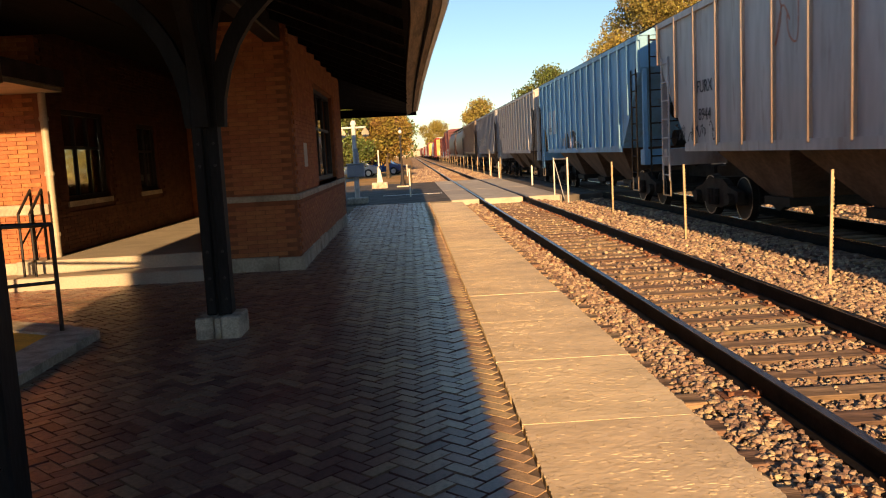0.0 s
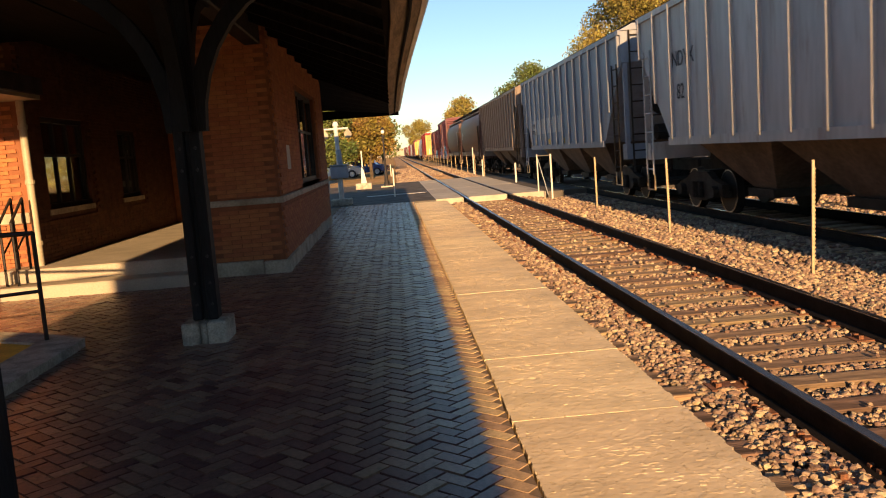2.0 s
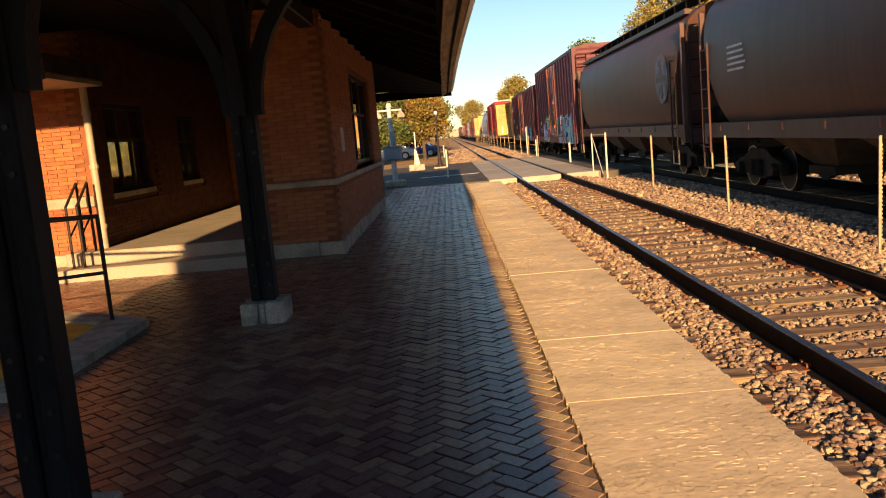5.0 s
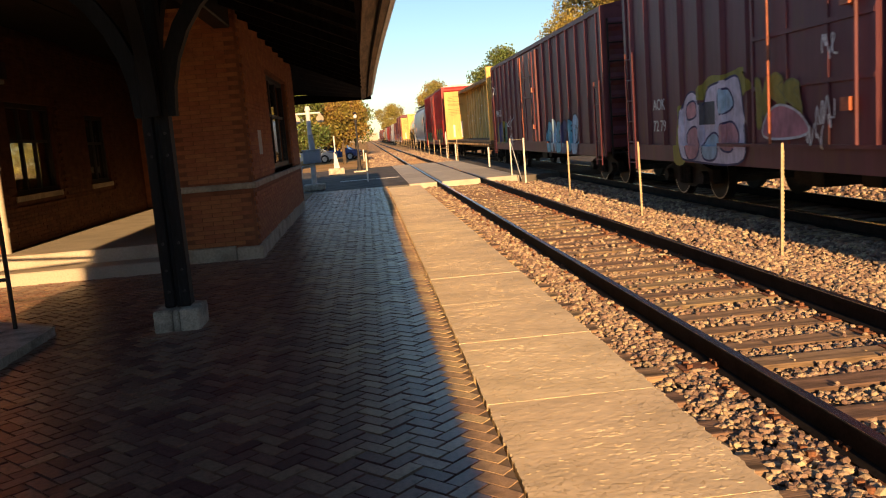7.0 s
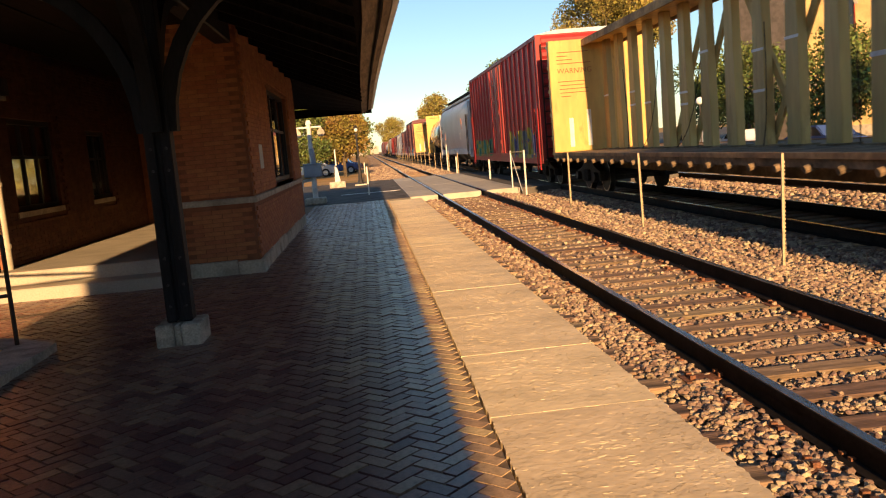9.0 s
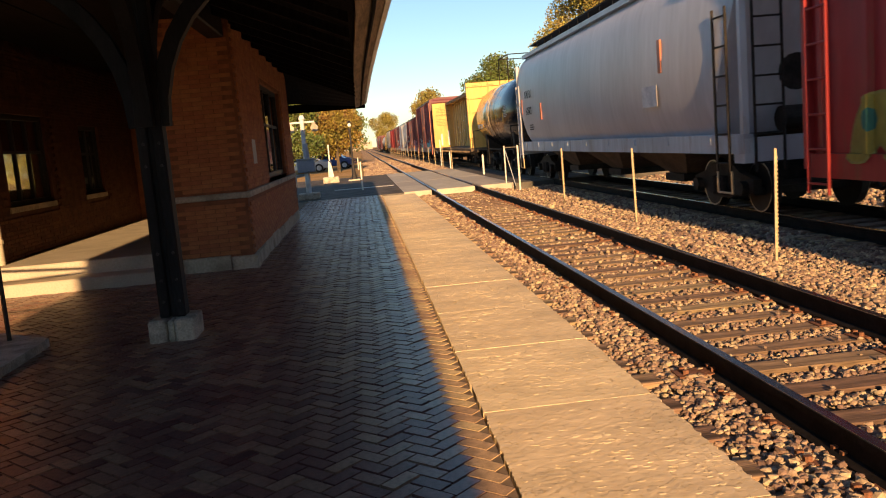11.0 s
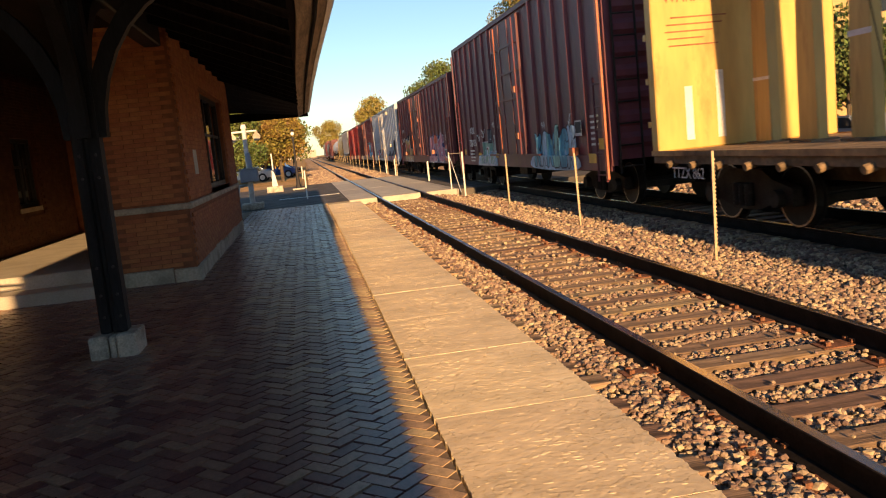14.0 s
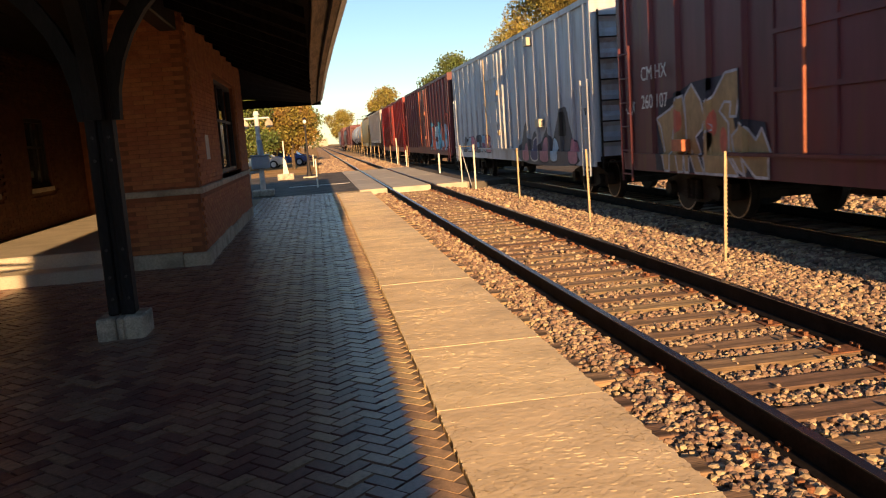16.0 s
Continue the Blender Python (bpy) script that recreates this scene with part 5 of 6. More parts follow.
    for k in range(7):
        y = -h + 2 + (L - 5) * k / 6 + rnd.uniform(-0.4, 0.4)
        bm = bmesh.new()
        z1, dy = rnd.uniform(2.6, 3.3), rnd.uniform(-1.0, 1.0)
        pts = [(-0.13 - 0.22 * f ** 1.6, y + dy * f, z1 + (1.12 - z1) * f - 0.35 * math.sin(f * math.pi)) for f in (0, 0.2, 0.4, 0.6, 0.8, 1)]
        pipe(bm, [(px_, py_, max(1.13, pz_)) for px_, py_, pz_ in pts], 0.009)
        part("cable", bm, M_UNDER, w, "slack tie-down cable")
    for sx in (-1, 1):
        solid("deck_rail", [(*sorted((sx * (HW - 0.02), sx * (HW + 0.02))), -h, h, 1.04, 1.12)], M_RUSTYELLOW, w, "rust-brown deck edge")
    running_gear(w, L)
    return w, L


def tank(s0, s1, pm, label, r=1.48, zc=2.52, band_m=None):
    w, L = wagon("tank_wagon", s0, s1, label)
    h = L / 2 - 0.05
    bm = bmesh.new()
    rows = []
    for y, k in ((-h, 0.25), (-h + 0.06, 0.6), (-h + 0.25, 0.86), (-h + 0.55, 1), (-2, 1), (2, 1), (h - 0.55, 1), (h - 0.25, 0.86), (h - 0.06, 0.6), (h, 0.25)):
        rows.append([(r * k * math.cos(a), y, zc + r * k * math.sin(a)) for a in [i * 2 * math.pi / 40 for i in range(40)]])
    loft(bm, rows)
    part("shell", bm, pm, w, "", True)
    for y in (-0.55, 0.55):
        bm = bmesh.new()
        for i in range(40):
            a, b = i * 2 * math.pi / 40, (i + 1) * 2 * math.pi / 40
            q = [((r + 0.012) * math.cos(t), (r + 0.012) * math.sin(t) + zc) for t in (a, b)]
            bm.faces.new([bm.verts.new(v) for v in ((q[0][0], y - 0.05, q[0][1]), (q[1][0], y - 0.05, q[1][1]), (q[1][0], y + 0.05, q[1][1]), (q[0][0], y + 0.05, q[0][1]))])
        part("band", bm, band_m or pm, w)
    bm = bmesh.new()
    rod(bm, (0, 0, zc + r - 0.1), (0, 0, zc + r + 0.3), 0.35, 16)
    part("dome", bm, pm, w)
    bm = bmesh.new()
    for x in (-0.8, 0.8):
        pipe(bm, [(x, -1.1, zc + r - 0.2), (x, -1.1, zc + r + 0.95), (x, 1.1, zc + r + 0.95), (x, 1.1, zc + r - 0.2)], 0.022)
    pipe(bm, [(-0.8, -1.1, zc + r + 0.95), (0.8, -1.1, zc + r + 0.95)], 0.022)
    pipe(bm, [(-0.8, 1.1, zc + r + 0.95), (0.8, 1.1, zc + r + 0.95)], 0.022)
    part("guard_rail", bm, M_UNDER, w, "black guard rail round the dome")
    bm = bmesh.new()
    ladder(bm, -HW - 0.02, 0.5, 0.4, 1.5)
    part("side_ladder", bm, M_UNDER, w)
    for y in (0.5, 0.95):
        bm = bmesh.new()
        pipe(bm, [(-(r + 0.07) * math.cos(q), y, zc + (r + 0.07) * math.sin(q)) for q in [radians(-35 + 12 * i) for i in range(9)]], 0.016)
        part("grab_rail", bm, M_STAKE, w, "thin bent rail up the tank's side")
    for i in range(4):
        q = radians(-25 + 22 * i)
        bm = bmesh.new()
        rod(bm, (-(r + 0.07) * math.cos(q), 0.5, zc + (r + 0.07) * math.sin(q)), (-(r + 0.07) * math.cos(q), 0.95, zc + (r + 0.07) * math.sin(q)), 0.014, 6)
        part("rung", bm, M_STAKE, w)
    solid("side_sill", [(-HW, -HW + 0.05, -L / 2, L / 2, 1.04, 1.09), (HW - 0.05, HW, -L / 2, L / 2, 1.04, 1.09), (-HW + 0.05, HW - 0.05, -L / 2, -L / 2 + 0.3, 0.9, 1.08), (-HW + 0.05, HW - 0.05, L / 2 - 0.3, L / 2, 0.9, 1.08)], M_UNDER, w)
    for s in (-1, 1):
        bm = bmesh.new()
        prism(bm, [(-1.2, 0.95), (1.2, 0.95), (1.25, 1.8), (0.8, 1.25), (-0.8, 1.25), (-1.25, 1.8)], s * (h - 1.6) - 0.2, s * (h - 1.6) + 0.2, "y")
        part("saddle", bm, M_UNDER, w)
        bm = bmesh.new()
        pipe(bm, [(-HW, s * L / 2 * 0.98, 1.1), (-HW, s * L / 2 * 0.98, 1.95), (HW, s * L / 2 * 0.98, 1.95), (HW, s * L / 2 * 0.98, 1.1)], 0.02)
        part("hand_rail", bm, M_UNDER, w)
    running_gear(w, L)
    return w, L


def side_text(w, rows, y, z, size, m, gap=1.25, x=-HW - 0.05):
    for i, t in enumerate(rows):
        letters(t, size, m, w, (x, y, z - i * size * gap), (90, 0, -90))


def bars(w, y, z, n, width, m, x=-HW - 0.01, step=0.11, h=0.045):
    rnd = random.Random(n)
    for i in range(n):
        a = width * rnd.uniform(0.55, 1.0)
        solid("stencil_bar", [(x - 0.002, x, y + width / 2 - a, y + width / 2, z - i * step, z - i * step + h)], m, w)


def spray(name, col, var=0.16):
    return mat(name, tuple(min(0.8, 1.5 * c) for c in col), 0.6, var=var, scale=2.2, fine=14, bump=0, stretch=(1, 1, 0.5), spec=0.3)


S_SKY, S_GREEN, S_PINK, S_TEAL, S_LILAC = spray("pale blue spray paint", (0.27, 0.38, 0.47), 0.22), spray("dark green spray paint", (0.025, 0.11, 0.085)), spray("dusty pink spray paint", (0.40, 0.20, 0.22), 0.22), spray("pale teal spray paint", (0.22, 0.42, 0.38), 0.22), spray("pale lilac spray paint", (0.47, 0.43, 0.50), 0.2)
S_TAN = spray("tan spray paint", (0.30, 0.20, 0.095))
S_OLIVE, S_CYAN, S_ROSE, S_RED, S_NAVY, S_GREY, S_YELLOW, S_BLACK, S_MINT = spray("olive spray paint", (0.20, 0.17, 0.03)), spray("bright blue spray paint", (0.10, 0.28, 0.38), 0.25), spray("rose spray paint", (0.36, 0.16, 0.20), 0.2), spray("orange-red spray paint", (0.42, 0.11, 0.07)), spray("navy spray paint", (0.05, 0.05, 0.12)), spray("dark grey spray paint", (0.07, 0.07, 0.08)), spray("yellow spray paint", (0.6, 0.55, 0.12)), spray("black spray paint", (0.02, 0.017, 0.016)), spray("mint spray paint", (0.20, 0.33, 0.28), 0.25)
M_GLINE = mat("pale spray outline", (0.6, 0.6, 0.63), 0.7, var=0.2, fine=20, bump=0)
M_NAVYLINE = mat("navy spray outline", (0.06, 0.05, 0.13), 0.7, var=0.2, fine=20, bump=0)
M_OLIVELINE = mat("olive spray outline", (0.26, 0.24, 0.06), 0.7, var=0.2, fine=20, bump=0)
M_DLINE = mat("dark spray outline", (0.03, 0.03, 0.05), 0.7, var=0.2, fine=20, bump=0)


def skin(w, y, z):
    """How far the wagon's side stands out at y."""
    base, high, wide, flat, ribs, gate, sill = RELIEF[w]
    if z < sill + 0.002:
        return HW + 0.001
    if gate and gate[0] < y < gate[1]:
        return HW + 0.021
    d = min(abs(y - r) for r in ribs)
    return base + high * min(1.0, max(0.0, (wide - d) / (wide - flat)))


def rounded(pts, k=4):
    """A closed curve through the points."""
    out, n = [], len(pts)
    for i in range(n):
        p = [Vector(pts[(i + j) % n]) for j in (-1, 0, 1, 2)]
        for q in range(k):
            t = q / k
            out.append(0.5 * (2 * p[1] + (p[2] - p[0]) * t + (2 * p[0] - 5 * p[1] + 4 * p[2] - p[3]) * t * t + (3 * p[1] - p[0] - 3 * p[2] + p[3]) * t ** 3))
    return out


LAYER = {}


def sprayed(w, pts, m, parent=None, lift=None):
    """One patch of paint, cut along the ribs and laid on them."""
    if lift is None:
        LAYER[w] = lift = LAYER.get(w, 0.003) + 0.0007
    bm = bmesh.new()
    bm.faces.new([bm.verts.new((0, p[0], p[1])) for p in pts])
    bmesh.ops.triangulate(bm, faces=bm.faces[:])
    base, high, wide, flat, ribs, gate, sill = RELIEF[w]
    lo, hi = min(p[0] for p in pts), max(p[0] for p in pts)
    cuts = [r + o for r in ribs for o in (-wide, -flat, flat, wide)] + [g + o for g in (gate or ()) for o in (-0.004, 0.004)]
    for c in cuts:
        if lo < c < hi:
            bmesh.ops.bisect_plane(bm, geom=bm.verts[:] + bm.edges[:] + bm.faces[:], plane_co=(0, c, 0), plane_no=(0, 1, 0), dist=1e-5)
    for z in (sill, sill + 0.006):
        bmesh.ops.bisect_plane(bm, geom=bm.verts[:] + bm.edges[:] + bm.faces[:], plane_co=(0, 0, z), plane_no=(0, 0, 1), dist=1e-5)
    for v in bm.verts:
        v.co.x = -skin(w, v.co.y, v.co.z) - lift
    return part("graffiti" if parent is None else "patch", bm, m, parent or w, "sprayed graffiti shape" if parent is None else "")


def contour(w, pts, m, parent, wide=0.035, shut=True):
    """A sprayed line along the points."""
    LAYER[w] = lift = LAYER.get(w, 0.003) + 0.0007
    fine, n = [], len(pts)
    for i in range(n if shut else n - 1):
        a, b = Vector(pts[i]), Vector(pts[(i + 1) % n])
        k = max(1, int((b - a).length / 0.05))
        fine += [a + (b - a) * j / k for j in range(k)]
    fine.append(Vector(pts[0] if shut else pts[-1]))
    bm = bmesh.new()
    last = None
    for i, p in enumerate(fine):
        d = (fine[min(i + 1, len(fine) - 1)] - fine[max(i - 1, 0)])
        d = d.normalized() if d.length > 1e-6 else Vector((1, 0))
        o = Vector((-d.y, d.x)) * wide / 2
        pair = [bm.verts.new((-skin(w, q.x, q.y) - lift, q.x, q.y)) for q in (p + o, p - o)]
        if last:
            bm.faces.new((last[0], last[1], pair[1], pair[0]))
        last = pair
    return part("outline", bm, m, parent)


def mural(w, y0, y1, z0, z1, shapes):
    """Sprayed shapes on a grid of 10 by 10 between y0 and y1, z0 and z1: paint, outline, rounded or not, points."""
    for m, edge, soft, flat in shapes:
        pts = [(y0 + (y1 - y0) * u / 10, z0 + (z1 - z0) * v / 10) for u, v in zip(flat[::2], flat[1::2])]
        pts = [tuple(p) for p in rounded(pts)] if soft else pts
        g = sprayed(w, pts, m)
        if edge:
            contour(w, pts, edge, g)


def bubble(w, y0, y1, z0, z1, paints, edge, seed, n=5):
    """Fat rounded shapes side by side, each with a notch or an eye, over drips of the same paints."""
    rnd = random.Random(seed)
    step = (y1 - y0) / n
    for i in range(n):
        a, c = y0 + step * (i - 0.06), y0 + step * (i + 1.06)
        top, kind = z1 - rnd.uniform(0, 0.18) * (z1 - z0), rnd.randrange(4)
        lean = rnd.uniform(-0.12, 0.12)
        grids = ([(0.1, 0), (0, 0.5), (0.15, 0.95), (0.6, 1), (0.95, 0.8), (0.7, 0.62), (0.5, 0.72), (0.42, 0.45), (0.6, 0.25), (1, 0.35), (0.85, 0), (0.45, -0.04)],
                 [(0.05, 0), (0.1, 0.6), (0, 1), (0.35, 0.95), (0.45, 0.62), (0.75, 1), (1, 0.85), (0.68, 0.5), (1, 0.05), (0.7, 0), (0.45, 0.3), (0.35, 0)],
                 [(0.0, 0.05), (0.05, 0.7), (0.3, 1), (0.75, 0.95), (1, 0.55), (0.7, 0.42), (1, 0.1), (0.75, 0), (0.5, 0.25), (0.35, 0)],
                 [(0.1, 0.05), (0, 0.3), (0.4, 0.35), (0.55, 0.45), (0.1, 0.6), (0.05, 0.9), (0.5, 1.02), (0.95, 0.88), (0.6, 0.75), (1, 0.5), (0.95, 0.1), (0.5, 0)])
        pts = [(a + (c - a) * (u + lean * v), z0 + (top - z0) * v) for u, v in grids[kind]]
        pts = [tuple(p) for p in rounded(pts, 3)]
        g = sprayed(w, pts, paints[i % len(paints)])
        contour(w, pts, edge, g, 0.03)
        e = (a + (c - a) * rnd.uniform(0.3, 0.6), z0 + (top - z0) * rnd.uniform(0.2, 0.75))
        r = abs(step) * rnd.uniform(0.07, 0.13)
        sprayed(w, [(e[0] + r * math.cos(q * 0.785), e[1] + 1.3 * r * math.sin(q * 0.785)) for q in range(8)], paints[(i + 1) % len(paints)], g)


def scribble(w, y, z, size, m, seed, n=13):
    """A quick sprayed tag: one wandering line."""
    rnd = random.Random(seed)
    pts = [(y - size * (i / n - 0.5) + rnd.uniform(-0.12, 0.12) * size, z + rnd.uniform(-0.4, 0.4) * size) for i in range(n)]
    pts = [tuple(p) for p in rounded(pts, 4)][:-8]
    contour(w, pts, m, w, 0.028, False).name = "graffiti"


def spiky_letters(w, y0, y1, z0, z1):
    """Four tall pointed letters with pale edges on a dark sprayed ground, drawn on a grid of 10 by 10."""
    def at(p):
        return Vector((y0 + (y1 - y0) * p[0] / 10, z0 + (z1 - z0) * p[1] / 10))
    ground = [(0.2, 0), (0, 5), (0.4, 8), (1.6, 8.2), (2.6, 8.2), (3.7, 9.6), (4.8, 7.8), (6.4, 9.8), (7.9, 10.2), (8, 5.4), (9.4, 5), (9.9, 0)]
    letters = [
        [(0, 6), (1.5, 7), (2.8, 8.4), (3, 6.3), (3.2, 4), (3, 0), (2.5, 0), (1.9, 5), (1.7, 3.8), (1.6, 0), (1.1, 0), (0.5, 5)],
        [(3, 8.2), (3.7, 9.4), (4.5, 7.6), (4.8, 5.8), (4.6, 4.6), (4, 3.8), (5, 0), (4.2, 0), (3.6, 2.4), (3.6, 0), (3.2, 0)],
        [(5, 7.2), (5.6, 7.9), (6.6, 10), (7.6, 10.1), (7.6, 7.6), (7.4, 5.7), (6.9, 5.7), (7, 7.1), (6.5, 7.2), (6.1, 6.3), (6.8, 5.1), (6.8, 2.4), (7.8, 0), (5.1, 0), (4.7, 3.8), (5.6, 4.7), (5, 5.5)],
        [(7, 3.8), (7.9, 5.1), (8.8, 3.4), (9.2, 4.5), (9.9, 1.8), (9.9, 0), (9, 0), (8, 1.8), (8.3, 0), (7.8, 0.5), (7.2, 2.1)],
    ]
    back = sprayed(w, [tuple(at(p)) for p in ground], M_DLINE)
    for shape in letters:
        pts = [tuple(at(p)) for p in shape]
        contour(w, pts, M_GLINE, sprayed(w, pts, S_TAN), 0.04)
    for u, v in ((2.4, 5.6), (5.6, 5.2), (6.4, 3.4)):
        c = at((u, v))
        sprayed(w, [(c.x + 0.11 * math.cos(q * 0.8), c.y + 0.2 * math.sin(q * 0.8)) for q in range(8)], S_RED)


# the wagons, from the front of the shot to its end
TXT = -HW - 0.012
w, L = ribbed_hopper(3.2, 18.4, P_GREY, "weathered grey ribbed covered hopper with rust streaks", 14, rib_m=M_RIB)
side_text(w, ["FURX", "8944"], 4.72, 2.5, 0.33, M_BLACKTXT, 1.6, TXT)
for k in range(4):
    scribble(w, 4.2 + 0.62 * k, 1.75, 0.5, M_BLACKTXT, 5 + k)
scribble(w, 1.2, 3.4, 1.3, M_ORANGEROD, 9)
scribble(w, -2.2, 3.5, 1.1, M_ORANGEROD, 10)
w, L = ribbed_hopper(19.8, 35.0, P_BLUE, "faded blue ribbed covered hopper with black graffiti", 17)
mural(w, 2.1, -0.62, 1.5, 2.12, [
    (S_BLACK, M_GLINE, False, (0, 0, 0.2, 7, 0.6, 9, 1.4, 9, 1.8, 7, 2.2, 0)),
    (S_BLACK, M_GLINE, False, (2.6, 0, 2.6, 6, 3.2, 10, 4.2, 9.6, 4.6, 10.2, 5.4, 10, 6, 7, 7, 7.5, 7.2, 4, 8.2, 3.6, 8.6, 0)),
    (S_LILAC, None, True, (4.1, 1, 4.4, 6, 4.9, 6.5, 4.8, 2)), (S_LILAC, None, True, (5.8, 4, 7.4, 5.6, 7.2, 4.8, 6, 3.2)),
    (S_BLACK, None, True, (8.7, 0.5, 8.7, 2.2, 9.4, 2.2, 9.5, 0.5))])
for yy in (2.75, 2.3):
    solid("patch", [(-HW - 0.012, -HW - 0.004, yy - 0.2, yy + 0.1, 1.62, 1.9)], P_LGREY, w, "pale repainted patch")
solid("patch", [(-HW - 0.012, -HW - 0.004, 3.7, 5.6, 2.1, 3.0)], P_WHITE, w, "pale repainted patch")
side_text(w, ["83 824"], 5.2, 2.2, 0.23, M_BLACKTXT, 1.3, TXT)
solid("reflector", [(TXT - 0.002, TXT, -1.9, -1.82, 1.6, 2.5)], M_YELLOWTXT, w)
solid("reflector", [(TXT - 0.002, TXT, 6.5, 6.58, 1.6, 2.4)], M_YELLOWTXT, w)
w, L = ribbed_hopper(36.5, 51.5, P_LGREY, "pale grey ribbed covered hopper", 16)
side_text(w, ["NDYX", "82 2"], L / 2 - 2.7, 2.9, 0.42, M_BLACKTXT, 1.5, TXT)
bars(w, -4.2, 2.1, 6, 0.7, M_BLACKTXT)
w, L = ribbed_hopper(53.0, 68.1, P_SLATE, "slate grey ribbed covered hopper", 16)
solid("patch", [(-HW - 0.01, -HW - 0.004, -0.6, 5.45, 1.95, 2.5)], P_LGREY, w, "paler repainted patch")
side_text(w, ["FURX", "824263"], 5.03, 2.22, 0.23, M_BLACKTXT, 1.1, -HW - 0.014)
for yy in (4.6, 1.9, -0.6):
    solid("reflector", [(-HW - 0.016, -HW - 0.004, yy, yy + 0.3, 1.56, 1.74)], M_YELLOWTXT, w)
w, L = ribbed_hopper(69.6, 84.9, P_TAUPE, "taupe brown ribbed covered hopper", 18)
w, L = smooth_hopper(86.4, 101.4, P_BROWN, "dull brown smooth-sided covered hopper")
bars(w, 5.0, 2.8, 5, 1.0, M_WHITETXT, -1.64)
w, L = smooth_hopper(102.8, 117.9, P_BROWN, "dull brown smooth-sided hopper with a worn white round emblem")
bm = bmesh.new()
N = 40
for a0, a1 in ((0, 2 * math.pi),):
    o = [(0.62 * math.cos(i * 2 * math.pi / N) - 5.95, 2.55 + 0.62 * math.sin(i * 2 * math.pi / N)) for i in range(N)]
    prism(bm, o, -1.632, -1.626, "x")
part("emblem_disc", bm, M_EMBLEM, w, "worn white round emblem")
solid("emblem_bar", [(-1.638, -1.634, -6.45, -5.45, 2.48, 2.62), (-1.638, -1.634, -6.02, -5.88, 2.05, 3.05)], P_BROWN, w)
w, L = boxcar(119.0, 133.6, P_MAROON, "tall maroon boxcar with teal graffiti", 4.85, rod_m=M_ORANGEROD)
mural(w, -1.7, -7.2, 0.76, 2.2, [
    (S_SKY, M_GLINE, False, (0, 0, 0, 8.4, 1.2, 8.8, 2, 9.4, 3, 9.2, 3.7, 7.8, 4.2, 9, 4.7, 8.2, 5.6, 10.8, 6.2, 7.8, 7.1, 6.4, 7.4, 9.4, 8.1, 9.4, 8.3, 6, 9.4, 5, 10, 2.6, 10, 0)),
    (S_GREEN, M_DLINE, True, (0.1, 3, 0.1, 8, 0.6, 8.2, 0.7, 4)),
    (S_GREEN, M_DLINE, True, (2.3, 8.6, 2.9, 9, 3.3, 7.6, 3.2, 3, 3.5, 0.5, 2.9, 0.4, 2.6, 4)),
    (S_GREEN, M_GLINE, False, (4, 5, 3.9, 8, 4.3, 9, 4.6, 8, 5, 8.2, 4.9, 5.2, 4.6, 4.2)),
    (S_GREEN, M_DLINE, True, (4.3, 0.2, 4.5, 3.8, 5, 3, 5.1, 0.2)),
    (S_PINK, None, True, (0.4, 5, 0.5, 6.2, 1.3, 6.2, 1.2, 5.2)), (S_PINK, M_DLINE, True, (1.6, 6, 1.8, 7.6, 2.7, 7.4, 2.6, 6)),
    (S_PINK, None, True, (1.7, 0.4, 1.8, 4, 2.5, 4.4, 2.6, 0.5)), (S_PINK, None, True, (3.4, 0.4, 3.6, 2.6, 4.2, 2.4, 4.2, 0.3)),
    (S_TEAL, M_GLINE, False, (6.6, 3, 6.7, 6.4, 7.3, 6.5, 7.5, 4, 8.5, 3.6, 8.8, 1.6, 10, 2.4, 10, 0, 8, 0, 7, 1.5)),
    (S_SKY, M_DLINE, True, (5.1, 7, 5.5, 10, 6, 7.4, 5.6, 6)), (S_GREEN, None, True, (7.3, 0.4, 7.4, 3, 7.8, 3.2, 8, 0.6)),
    (S_GREY, None, False, (5.8, 5.6, 5.8, 7.4, 6.5, 7.4, 6.5, 5.6)), (S_YELLOW, None, False, (5.2, 3.8, 5.2, 5, 5.6, 5, 5.6, 3.8)),
    (S_RED, None, False, (9, 3.4, 9, 5.2, 9.8, 5.1, 9.8, 3.3)), (S_RED, None, False, (1.3, 3.2, 1.3, 4, 2.1, 4, 2.1, 3.2))])
mural(w, 4.4, 1.62, 0.76, 2.1, [
    (S_OLIVE, None, True, (-0.9, 0, -0.7, 5, 0.4, 7.5, 1.4, 4, 1, 0)), (S_OLIVE, None, True, (3, 8, 4.5, 10.6, 7, 10.4, 9, 11, 9.6, 8)),
    (S_LILAC, M_NAVYLINE, True, (0.3, 1, 0.1, 5, 0.9, 8.4, 2.3, 9, 3.6, 7.2, 4.4, 9.3, 6.5, 9.8, 8.4, 10, 9, 6, 9.6, 3, 8.6, 0.2, 2, 0.2)),
    (S_GREY, None, False, (3.5, 4.8, 3.5, 7.6, 5.3, 7.6, 5.3, 4.8)), (S_PINK, M_NAVYLINE, True, (1.4, 0.6, 1, 3.6, 2.4, 4.6, 3.4, 2.6, 2.8, 0.6)),
    (S_SKY, M_NAVYLINE, True, (4, 0.6, 3.8, 2.6, 5.2, 3.8, 6, 2.4, 5.6, 0.6)), (S_PINK, M_NAVYLINE, True, (6.4, 2, 6.2, 4.4, 7.6, 5, 8.4, 3.4, 7.8, 1.6)),
    (S_SKY, M_NAVYLINE, True, (6, 6, 5.8, 8.4, 7.2, 8.8, 7.8, 6.8)), (S_PINK, M_NAVYLINE, True, (1.2, 5.6, 1.2, 7.4, 2.4, 7.8, 2.6, 6))])
